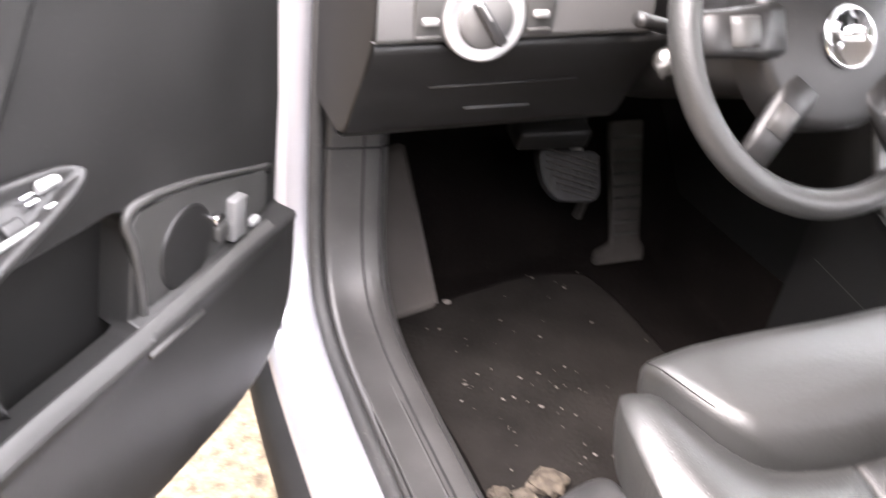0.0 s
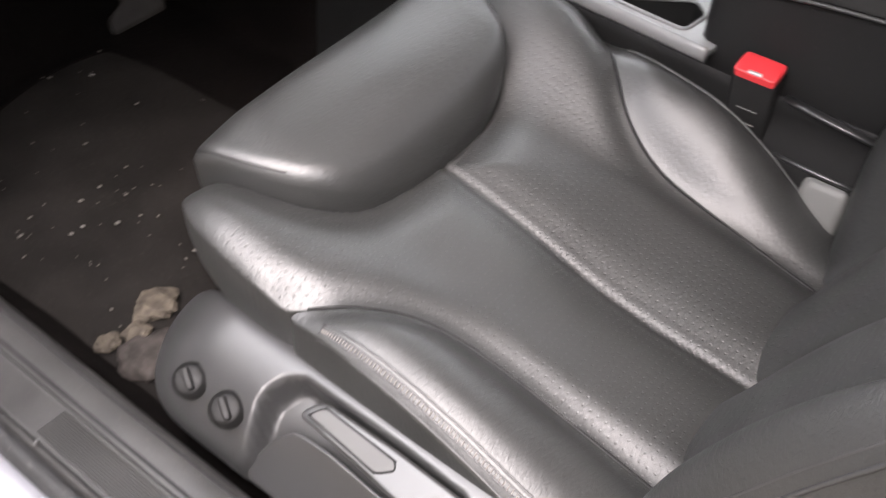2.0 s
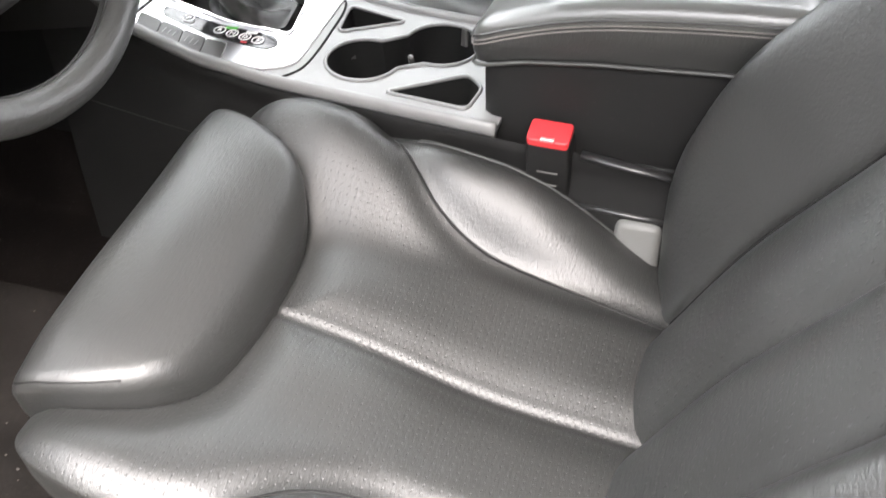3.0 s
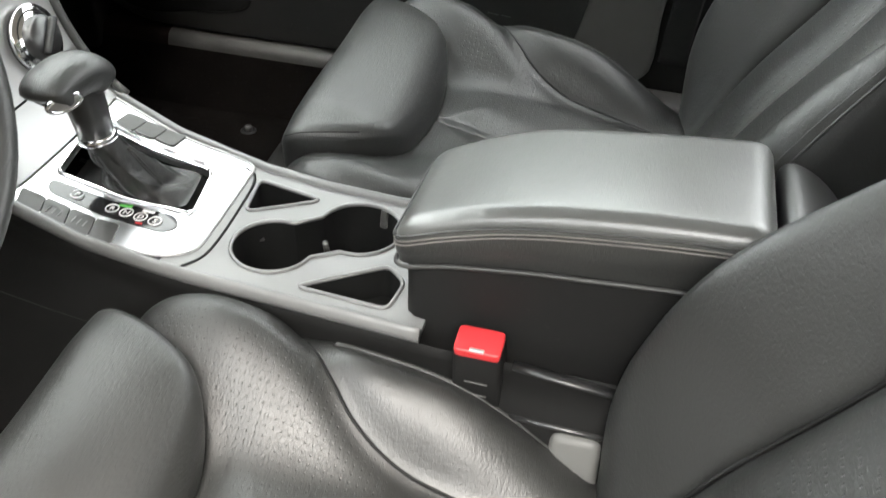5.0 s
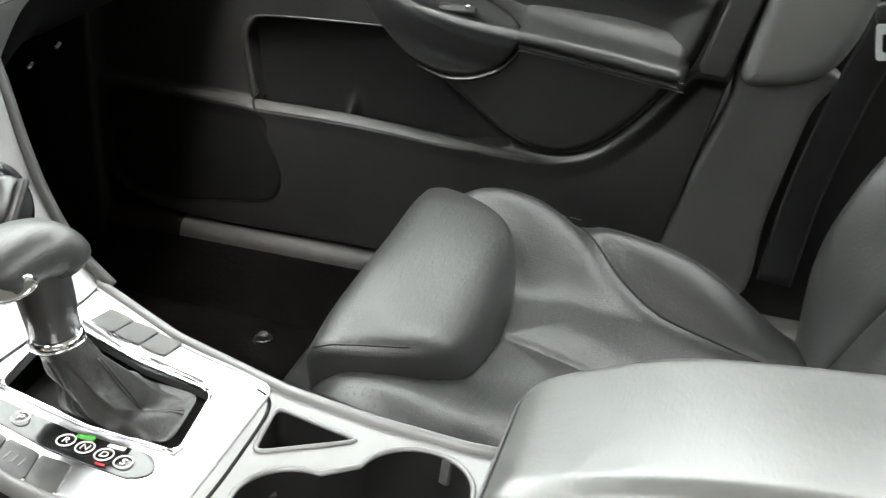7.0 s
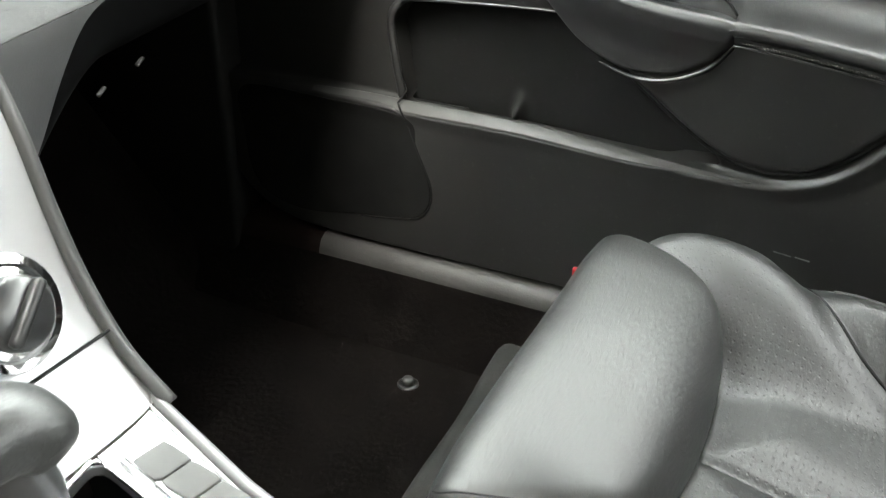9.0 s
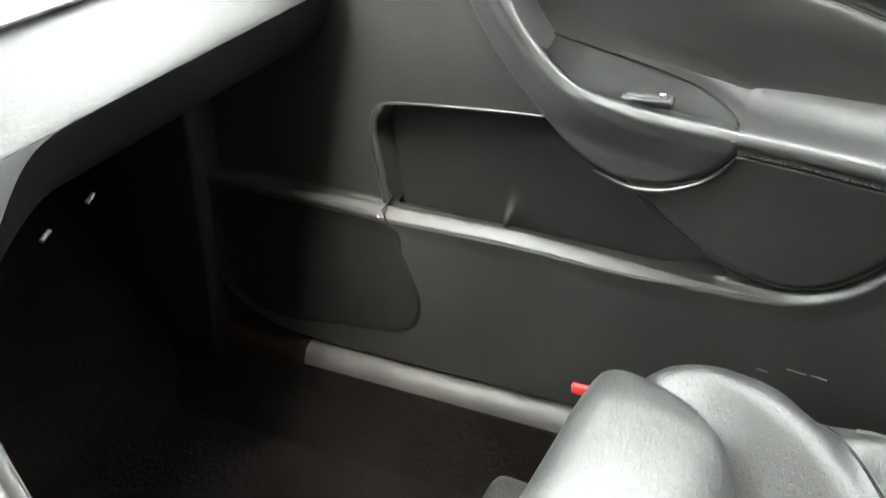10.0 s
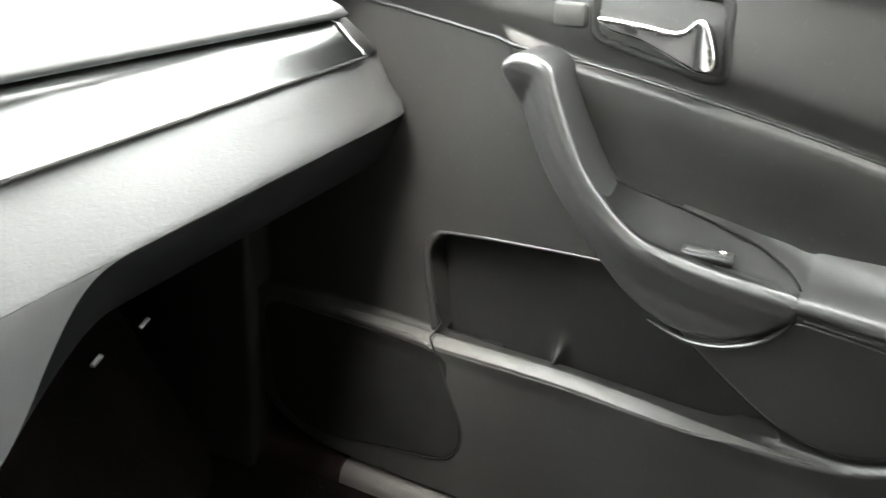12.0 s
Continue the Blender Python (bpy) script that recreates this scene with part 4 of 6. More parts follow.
part("shift_lock_mark", rbox((0.004, 0.014, 0.001), pose(-0.0415, 0.580, float(deck_z(0.580)) + 0.0025), 0.0004), WHITE_MARK, indicator)
def button(xa, xb, y0, y1, lean):
    """A flush key between two sides of the plate."""
    o = rounded([(xb, y0), (xb, y1), (xa, y1 + lean), (xa, y0 + lean)], 0.0015, 3)
    return part("button", field(o, lambda x, y: 0.0022 + 0.0 * x, 0.006, 0.0008, 0.003, plate_z), PLASTIC_GREY, console, "grey rectangular console button")


for k in range(3):
    button(0.0795 - 0.0006 * k, 0.1050 + 0.0012 * k, 0.6095 + 0.0245 * k, 0.6330 + 0.0245 * k, 0.004)
for k in range(4):
    button(-0.1030 + 0.0025 * k, -0.0720 + 0.0005 * k, 0.5960 + 0.0270 * k, 0.6220 + 0.0270 * k, -0.008)
for k in range(2):
    for dy in (-0.006, 0.0, 0.006):
        part("print_bar", rbox((0.009, 0.0016, 0.0006), pose(-0.0865, 0.632 + 0.027 * k + dy, float(deck_z(0.632 + 0.027 * k + dy)) + 0.0036, 8), 0.0002), GREY_TRIM, console)
part("chrome_strip", sweep(plate_z(np.array([(0.060, 0.565, 0.002), (0.069, 0.63, 0.002), (0.078, 0.69, 0.002)])), ring(0.003, 0.002, 8)), CHROME, plate)

# gear lever
gear = thing("gear_lever", (0.0, 0.62, 0.61), "automatic gear lever with black leather knob and gaiter", "gear lever")
def gaiter():
    base = evenly(rounded([(0.051, 0.554), (-0.026, 0.541), (-0.028, 0.650), (0.058, 0.660)], 0.014), 0.005)
    n = len(base)
    c = base.mean(0)
    top = np.array((-0.030, 0.628))
    rows = []
    levels = np.linspace(0, 1, 26)
    for t in levels:
        mid = c * (1 - t ** 1.05) + top * t ** 1.05
        k = (1 - t) ** 1.1
        rad = np.hypot(*(base - c).T)
        ang = np.arctan2(*(base - c).T[::-1])
        rr = rad * k * 0.86 + (1 - k) * 0.0175
        fold = 1 + 0.05 * np.sin(7 * ang + 4 * t) * np.sin(np.pi * t) + 0.03 * (1 - 2 * np.abs(np.sin(4.5 * ang + 1.5 * t))) * np.sin(np.pi * t) ** 0.7 + 0.07 * np.sin(2 * ang - 12 * t) * np.sin(np.pi * t) + 0.05 * np.sin(17 * t + ang) * np.sin(np.pi * t)
        rr = rr * fold
        z = float(deck_z(0.62)) - 0.004 + 0.078 * t ** 1.45 + 0.010 * np.sin(np.pi * t) * np.sin(ang) + 0.006 * np.sin(4 * ang + 8 * t) * np.sin(np.pi * t)
        rows.append(np.column_stack([mid[0] + rr * np.cos(ang), mid[1] + rr * np.sin(ang), z + 0 * rr]))
    v = np.concatenate(rows)
    return v, [[i * n + j, i * n + (j + 1) % n, (i + 1) * n + (j + 1) % n, (i + 1) * n + j] for i in range(len(levels) - 1) for j in range(n)]


part("gaiter_recess", slab(rounded([(0.058, 0.545), (-0.034, 0.532), (-0.036, 0.696), (0.076, 0.711)], 0.012), 0.586, 0.590), DARK, gear, "dark recess under the gaiter")
boot = part("gaiter", gaiter(), GAITER, gear, "folded black leather gaiter")
gv = gaiter()[0].reshape(26, -1, 3)
for share in (0.10, 0.125, 0.42, 0.445, 0.80, 0.825):
    col = gv[2:23, int(share * gv.shape[1])]
    away = col - gv[2:23].mean(1)
    away[:, 2] = 0.3 * np.hypot(away[:, 0], away[:, 1])
    part("stitching", tube(col + 0.0004 * away / np.linalg.norm(away, axis=1)[:, None], 0.0008, 5), VINYL, boot)
part("collar", lathe([(0.0185, 0), (0.0200, 0.002), (0.0200, 0.007), (0.0185, 0.009), (0.016, 0.009)], pose(-0.030, 0.630, 0.676, -7, 0, 0), 24), CHROME, gear, "chrome collar")
part("stem", sweep(np.array([(-0.030, 0.631, 0.683), (-0.031, 0.634, 0.71), (-0.034, 0.636, 0.735), (-0.036, 0.634, 0.758)]), np.stack([ring(0.0185, 0.0175, 16), ring(0.0205, 0.019, 16), ring(0.021, 0.020, 16), ring(0.021, 0.021, 16)]), up=(0, 1, 0)), PLASTIC_SMOOTH, gear)
kpath = smooth_line([(-0.090, 0.638, 0.748), (-0.084, 0.638, 0.753), (-0.066, 0.637, 0.757), (-0.046, 0.634, 0.757), (-0.030, 0.632, 0.753), (-0.019, 0.629, 0.744), (-0.015, 0.628, 0.737)], 4)
ks = np.linspace(0, 1, len(kpath))
kr = np.sqrt(np.clip(1 - (2 * ks - 1) ** 6, 0.02, 1))
knob = part("knob", sweep(kpath, np.stack([ring(0.026 * k, 0.0195 * k, 20, 2.6) for k in kr])), LEATHER, gear, "black leather shift knob")
# oval chrome surround with the release button on the driver's face of the knob
oa = np.linspace(0, 2 * np.pi, 40, endpoint=False)
K = pose(-0.084, 0.6195, 0.749, 96, 0, -30)
part("button_surround", sweep(placed((np.column_stack([0.017 * np.cos(oa), 0.0085 * np.sin(oa), 0 * oa]), []), K)[0], ring(0.0022, 0.0028, 8), up=tuple(np.array(K)[:3, 2]), closed=True), CHROME, knob, "oval chrome surround")
part("release_button", field(smooth_line([(0.0150 * math.cos(t), 0.0066 * math.sin(t)) for t in oa], 1, True), lambda u, v: 0.003 - 6.0 * u * u, 0.002, 0.001, 0.004, lambda v: placed((v, []), K)[0]), STEEL, knob, "steel release button")

# armrest
arm = thing("armrest", (-0.015, 0.12, 0.58), "black leather padded centre armrest over a storage box", "armrest")
def lid_edge(x, y):
    """Height of the stitched edge round the lid."""
    ys, zs = [-0.10, 0.03, 0.10, 0.18, 0.24, 0.285, 0.33], [0.742, 0.737, 0.731, 0.721, 0.705, 0.688, 0.668]
    return sum(np.interp(y + d, ys, zs) for d in (-0.03, -0.015, 0, 0.015, 0.03)) / 5 - 0.125 * (x + 0.114)


def lid_foot(x, y):
    """Height of the lid's lower edge."""
    return np.interp(y, [-0.10, 0.05, 0.17, 0.24, 0.285, 0.31], [0.692, 0.687, 0.678, 0.669, 0.658, 0.650]) - 0.09 * (x + 0.114)


lid_outline = rounded([(-0.114, 0.293), (0.060, 0.300), (0.088, 0.20), (0.090, -0.026), (-0.114, -0.026)], 0.022, 6)


def lid_top(x, y):
    d = sdf(np.stack([x, y], 1), lid_outline)
    return lid_edge(x, y) + 0.006 + 0.010 * (1 - (1 - np.clip(d / 0.022, 0, 1)) ** 2.5) + 0.0012 * np.sin(19 * x + 3) * np.sin(14 * y)


# the lid top carries the window's sheen in its pale leather colour
lid = part("lid", field(lid_outline, lid_top, 0.005, 0.006, 0.004), LEATHER_SHEEN, arm, "padded black leather lid")
walk_line = evenly(lid_outline, 0.006)
walk_line = np.concatenate([walk_line, walk_line[:1]])
tops = np.linspace(0, 1, 7)
skirt_v = []
for q in tops:
    bulge = 0.0035 * math.sin(math.pi * min(1.0, q * 1.15))
    p = walk_line - inward(walk_line) * (bulge - 0.002)
    skirt_v.append(np.column_stack([p, lid_edge(p[:, 0], p[:, 1]) * (1 - q) + lid_foot(p[:, 0], p[:, 1]) * q]))
n = len(walk_line)
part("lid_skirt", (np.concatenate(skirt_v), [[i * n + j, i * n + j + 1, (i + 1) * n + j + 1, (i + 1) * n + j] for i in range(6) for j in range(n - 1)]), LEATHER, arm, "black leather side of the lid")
seen_edge = walk_line[:-1][(walk_line[:-1, 0] < -0.09) | (walk_line[:-1, 1] > 0.26)]
start = int(np.argmax(np.hypot(*(np.roll(seen_edge, -1, 0) - seen_edge).T))) + 1
seen_edge = np.roll(seen_edge, -start, 0)
for down, rr, mt in ((-0.001, 0.0013, VINYL), (0.0045, 0.0008, THREAD), (0.0085, 0.0008, THREAD)):
    out = seen_edge + (seen_edge - (-0.013, 0.13)) * 0.012
    part("stitching", tube(np.column_stack([out, lid_edge(out[:, 0], out[:, 1]) - down]), rr, 6), mt, lid)
foot = seen_edge + (seen_edge - (-0.013, 0.13)) * 0.004
part("groove_trim", tube(np.column_stack([foot, lid_foot(foot[:, 0], foot[:, 1]) - 0.002]), 0.0022, 6), PLASTIC_GREY, arm)
box = rounded([(-0.107, 0.284), (0.052, 0.290), (0.076, 0.20), (0.080, -0.09), (-0.107, -0.09)], 0.02, 6)
part("storage_box", field(box, lambda x, y: lid_foot(x, y) - 0.003, 0.01, 0.003, 0.20), MATTE, arm, "black plastic storage box")
part("hinge_cover", field(rounded([(-0.10, -0.032), (0.090, -0.032), (0.086, -0.105), (-0.09, -0.105)], 0.02, 5), lambda x, y: lid_edge(x, y) + 0.004 - 10.0 * (y + 0.035) ** 2 - 0.012 * (np.abs(x) / 0.1) ** 3, 0.006, 0.014, 0.09), VINYL, arm, "black rear cover of the armrest")

# belt buckles
def buckle(x, y, label, name="seat_belt_buckle"):
    b = thing(name, (x, y, 0.47), label, "seat belt buckle", "belt buckles")
    tilt = pose(x, y, 0.0, 0, -10, 0)
    part("stalk", rbox((0.014, 0.03, 0.12), pose(x, y, 0.475), 0.004), PLASTIC, b)
    bod = part("housing", rbox((0.027, 0.046, 0.085), pose(x, y, 0.560, 0, -6, 0), 0.005, 3), MATTE, b, "black plastic buckle housing")
    for k in range(2):
        part("rib", rbox((0.002, 0.022, 0.002), pose(x - 0.0142 + 0.001 * k, y, 0.560 - 0.016 * k, 0, -6, 0), 0.0008), PLASTIC_GREY, bod)
    btn = part("release_button", field(rounded([(-0.0145, -0.0215), (0.0145, -0.0215), (0.0145, 0.0215), (-0.0145, 0.0215)], 0.005), lambda u, v: 0.0065 - 5.0 * (u + 0.002) ** 2, 0.003, 0.002, 0.0065,
               lambda v: placed((v, []), pose(x - 0.005, y, 0.601, 0, -14, 0))[0]), RED, b, "red press button")
    part("slot_plate", rbox((0.004, 0.014, 0.003), pose(x - 0.0180, y, 0.6040, 0, -14, 0), 0.001), SILVER_PLASTIC, btn)
    return b


buckle(-0.128, 0.204, "seat belt buckle with a red release button beside the driver's seat")
part("anchor_cover", rbox((0.034, 0.05, 0.06), pose(-0.134, 0.106, 0.484, 0, 14, 0), 0.010, 3), ANCHOR_GREY, console, "pale grey plastic anchor cover")

for za, zb in ((0.584, 0.574), (0.521, 0.519)):
    part("ledge", sweep(np.array([(-0.134, 0.172, za), (-0.135, 0.12, 0.5 * (za + zb)), (-0.135, 0.07, zb)]), ring(0.006, 0.003, 8)), PLASTIC_SMOOTH, console, "black moulded ledge")
# ---- dashboard ----
dash = thing("dashboard", (0.0, 0.95, 0.70), "black and grey car dashboard with an aluminium trim strip", "dashboard")


def dash_y(x):
    return np.interp(x, [0.14, 0.28, 0.75, 0.80], [0.915, 0.920, 0.932, 0.94])


def end_x(x, z):
    """The dashboard's end leans in towards its top."""
    if x < 0.55:
        return x
    return 0.55 + (x - 0.55) * (float(np.interp(z, [0.86, 0.935, 0.98, 1.0], [0.7865, 0.783, 0.737, 0.722])) - 0.55) / 0.236


def dash_strip(profile, x0, x1, n=40):
    """A band of the passenger's side of the dashboard: profile(x) gives (dy, z) places."""
    xs = np.linspace(x0, x1, n)
    rows = [[(end_x(x, z), float(dash_y(x)) + dy, z) for dy, z in profile(x)] for x in xs]
    m = len(rows[0])
    return np.array(rows).reshape(-1, 3), [[i * m + j, i * m + j + 1, (i + 1) * m + j + 1, (i + 1) * m + j] for i in range(n - 1) for j in range(m - 1)]


def round_end(x):
    return 0.045 * (1 - math.sqrt(max(0.0, 1 - max(0.0, (x - 0.728) / 0.0585) ** 2)))


def low_edge(x):
    return 0.824 + 0.038 * (x - 0.24) / 0.49


def dip(x):
    return 0.13 * float(step_up(np.array(0.36 - x), 0, 0.22))


part("top_pad", dash_strip(lambda x: [(0.585, 0.972), (0.25, 0.998), (0.06 + round_end(x), 1.001), (0.035 + round_end(x), 0.999), (0.02 + round_end(x), 0.992), (0.014 + round_end(x), 0.984), (0.022 + round_end(x), 0.979), (0.04 + round_end(x), 0.975)], -0.80, 0.786), VINYL, dash, "grained black top pad")
def strip_low(x):
    return float(np.interp(x, [0.16, 0.72], [0.913, 0.940]))


# the strip's dark reflection is put into its metal colour
part("aluminium_strip", dash_strip(lambda x: [(0.030, 0.978), (0.022, 0.975), (0.014, 0.955), (0.008, strip_low(x) + 0.006), (0.005, strip_low(x))], 0.16, 0.718), ALU_DARKENED, dash, "brushed aluminium trim strip")
part("strip_gap", dash_strip(lambda x: [(0.014, strip_low(x) + 0.0005), (0.002, strip_low(x)), (0.002, strip_low(x) - 0.002), (0.014, strip_low(x) - 0.0025)], 0.16, 0.722), DARK, dash)
part("strip_end", dash_strip(lambda x: [(0.030, 0.9785), (0.020, 0.9755), (0.012, 0.955), (0.006, strip_low(x) + 0.006), (0.004, strip_low(x) + 0.001), (0.02, strip_low(x))], 0.7185, 0.7235, 4), SILVER_PLASTIC, dash, "silver end of the trim strip")
part("dash_end", dash_strip(lambda x: [(0.045 + round_end(x), 0.982), (0.022 + round_end(x), 0.974), (0.012 + round_end(x), 0.955), (0.008 + round_end(x), strip_low(x) - 0.002), (0.012 + round_end(x), strip_low(x) - 0.004)], 0.7235, 0.786), MATTE, dash, "black rounded end of the dashboard")
def glove_line(x):
    zb, e = low_edge(x), round_end(x)
    top, d = strip_low(x) - 0.003, dip(x)
    upper = smooth_line([(0.022, top + 0.001), (0.010, top - 0.003), (-0.008, top - 0.035), (-0.0225, zb + 0.020), (-0.0255, zb + 0.012)], 4)
    lower = smooth_line([(-0.0255, zb + 0.0115), (-0.0235, zb + 0.004 - 0.2 * d), (-0.013, zb - 0.016 - 0.6 * d), (0.004, zb - 0.042 - 0.9 * d), (0.03, zb - 0.060 - d), (0.07, zb - 0.068 - d)], 4)
    return [(a + e, b) for a, b in upper], [(a + e, b) for a, b in lower]


part("glovebox", dash_strip(lambda x: glove_line(x)[0], 0.145, 0.786), DASH, dash, "grey glovebox front")
# how far down the roll the paler, lit colour reaches
def lit_share(x):
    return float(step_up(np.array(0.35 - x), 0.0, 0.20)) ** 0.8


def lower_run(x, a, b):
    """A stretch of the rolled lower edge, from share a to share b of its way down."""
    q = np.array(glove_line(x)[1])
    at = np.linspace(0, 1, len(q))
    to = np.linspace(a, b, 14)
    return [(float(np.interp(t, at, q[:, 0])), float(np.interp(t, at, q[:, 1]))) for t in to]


# one rolled edge in two colours: black for shade, grey for light
part("glovebox_edge", dash_strip(lambda x: lower_run(x, lit_share(x), 1.0), 0.152, 0.786, 64), ROLL_SHADE, dash, "rolled lower edge of the glovebox, its shade painted black")
part("dash_flank", dash_strip(lambda x: lower_run(x, 0.0, lit_share(x)), 0.145, 0.349, 40), FLANK_LIT, dash, "flank running down beside the centre stack, light on it painted grey")
# shade below the glovebox is put into this near-black underside
part("lower_cover", dash_strip(lambda x: [(0.068 + round_end(x), low_edge(x) - 0.0735 - dip(x)), (0.30, 0.70 - 0.5 * dip(x)), (0.585, 0.64)], 0.145, 0.7795), BLACK_AND_SHADE, dash, "underside of the glovebox, its shade put into the black")
for x, y, z in ((0.309, 0.901, 0.766), (0.362, 0.905, 0.776)):
    part("clip", rbox((0.014, 0.004, 0.003), pose(x, y, z, 20, -14, 15), 0.0012), MATTE, dash, "small bright clip")
part("end_panel", field(rounded([(1.0, 0.79), (1.2, 0.72), (1.3, 0.98), (1.03, 0.985), (1.0, 0.93), (1.0, 0.87)], 0.02), lambda u, v: 0.0 * u, 0.02, 0.004, 0.01, lambda v: np.stack([0.766 + v[:, 2], v[:, 0], v[:, 1]], 1)), PLASTIC, dash)

# centre stack
def stack_shape():
    ys = [(0.705, 0.632), (0.735, 0.665), (0.760, 0.71), (0.775, 0.76), (0.790, 0.82), (0.815, 0.88), (0.85, 0.95), (0.90, 0.985)]
    line = smooth_line(ys, 5)
    xs = np.linspace(-0.10, 0.133, 24)
    rows = []
    for x in xs:
        e = 0.012 * (abs(x - 0.0225) / 0.1225) ** 8
        w = np.interp(line[:, 1], [0.63, 0.75, 0.985], [1.0, 1.0, 1.0])
        rows.append(np.column_stack([np.full(len(line), x), line[:, 0] + e, line[:, 1]]))
    m = len(line)
    return np.concatenate(rows), [[i * m + j, i * m + j + 1, (i + 1) * m + j + 1, (i + 1) * m + j] for i in range(len(xs) - 1) for j in range(m - 1)]


stack = part("centre_panel", stack_shape(), SILVER_PLASTIC, dash, "silver centre stack panel")
for s, x in ((-1, -0.10), (1, 0.134)):
    line = smooth_line([(0.70, 0.63), (0.735, 0.662), (0.762, 0.71), (0.779, 0.76), (0.795, 0.82), (0.82, 0.88), (0.855, 0.95)], 5)
    part("stack_rim", sweep(np.column_stack([np.full(len(line), x + s * 0.002), line]), ring(0.005, 0.006, 8), up=(1, 0, 0)), PLASTIC_GREY, stack)
    back = np.column_stack([line[:, 0] + 0.25, line[:, 1] - 0.05])
    v = np.concatenate([np.column_stack([np.full(len(line), x), line]), np.column_stack([np.full(len(line), x), back])])
    n = len(line)
    part("stack_flank", (v, [[i, i + 1, n + i + 1, n + i] for i in range(n - 1)]), PLASTIC, stack)
for x in (-0.055, 0.070):
    m = pose(x, 0.760, 0.722, 72, 0, 0)
    dial = part("climate_dial", lathe([(0.036, 0.0), (0.036, 0.006), (0.030, 0.010), (0.029, 0.004), (0.024, 0.004), (0.024, 0.018), (0.021, 0.022), (0.0, 0.022)], m, 32), PLASTIC_SMOOTH, dash, "round black climate dial")
    part("dial_ring", lathe([(0.0365, 0.002), (0.0385, 0.006), (0.0365, 0.009)], m, 32), CHROME, dial, "chrome ring")
    part("dial_grip", rbox((0.008, 0.046, 0.010), m @ pose(0, 0, 0.025, 0, 0, -50), 0.003), PLASTIC, dial)
part("stack_gap", tube(np.array([(-0.098, 0.742, 0.679), (0.132, 0.742, 0.679)]), 0.0014, 6, up=(0, 1, 0)), DARK, stack)

# driver's side of the dashboard
def driver_strip(profile, x0, x1, n=30, bow=0.0):
    xs = np.linspace(x0, x1, n)
    rows = [[(x, y + bow * ((x - x0) / (x1 - x0)), z) for y, z in profile] for x in xs]
    m = len(profile)
    return np.array(rows).reshape(-1, 3), [[i * m + j, i * m + j + 1, (i + 1) * m + j + 1, (i + 1) * m + j] for i in range(n - 1) for j in range(m - 1)]


def tilted_edge(v):
    """The fascia's lower edge climbs a little towards the wheel."""
    v = v.copy()
    v[:, 2] += 0.05 * (v[:, 0] + 0.79)
    return v


fv, ff = driver_strip([(0.86, 1.0), (0.82, 0.985), (0.80, 0.96), (0.787, 0.90), (0.780, 0.845), (0.782, 0.838), (0.80, 0.836)], -0.797, -0.475)
fascia = part("fascia", (tilted_edge(fv), ff), FASCIA, dash, "grey driver's side fascia")
kv, kf = driver_strip([(0.80, 0.836), (0.790, 0.832), (0.792, 0.822), (0.815, 0.79), (0.845, 0.745), (0.868, 0.705), (0.885, 0.690), (0.91, 0.685), (1.05, 0.70), (1.3, 0.72)], -0.795, -0.44)
knee = part("knee_panel", (tilted_edge(kv), kf), PLASTIC, dash, "black lower knee panel")
part("panel_line", tube(np.array([(-0.715, 0.826, 0.773), (-0.62, 0.826, 0.778), (-0.53, 0.826, 0.782)]), 0.0014, 6), PLASTIC, knee)
part("pull_slot", rbox((0.085, 0.007, 0.006), pose(-0.615, 0.855, 0.737, -25, -2, 0), 0.002), PLASTIC, knee, "release handle edge")
# outer dash end, with its shade put into a near-black colour
part("side_end", field(rounded([(0.796, 0.832), (0.817, 0.788), (0.847, 0.743), (0.870, 0.703), (0.90, 0.688), (1.2, 0.70), (1.2, 1.0), (0.86, 1.0), (0.805, 0.965), (0.787, 0.86)], 0.012), lambda u, v: 0.0 * u, 0.02, 0.004, 0.01, lambda v: np.stack([-0.796 - v[:, 2], v[:, 0], v[:, 1]], 1)), BLACK_AND_SHADE, dash)
# unseen box added to stop light crossing from one footwell to the other
part("heater_box", rbox((0.17, 0.62, 0.56), pose(0.035, 1.17, 0.56), 0.02), BLACK_AND_SHADE, dash, "unseen black heater box, added to block light between the footwells")
part("column_side", driver_strip([(0.80, 1.0), (0.80, 0.86), (0.84, 0.80), (0.90, 0.74), (1.1, 0.72)], -0.47, -0.10), PLASTIC, dash, "black panel behind the steering column")
m = pose(-0.683, 0.783, 0.868, 88, 0, 0)
sw = part("light_switch", lathe([(0.047, -0.004), (0.047, 0.006), (0.043, 0.010), (0.036, 0.008), (0.034, 0.004), (0.030, 0.004), (0.030, 0.016), (0.027, 0.020), (0.0, 0.020)], m, 36), FASCIA, dash, "round rotary light switch")
part("switch_ring", lathe([(0.0435, 0.006), (0.046, 0.010), (0.0425, 0.012), (0.0400, 0.010)], m, 36), SILVER_PLASTIC, sw, "silver ring")
part("switch_grip", rbox((0.012, 0.056, 0.014), m @ pose(0, 0, 0.024, 0, 0, 38), 0.004, 3), PLASTIC_SMOOTH, sw, "ridged black turning grip")
part("grip_line", rbox((0.003, 0.020, 0.002), m @ pose(-0.008, 0.012, 0.0315, 0, 0, 38), 0.001), SILVER_PLASTIC, sw)
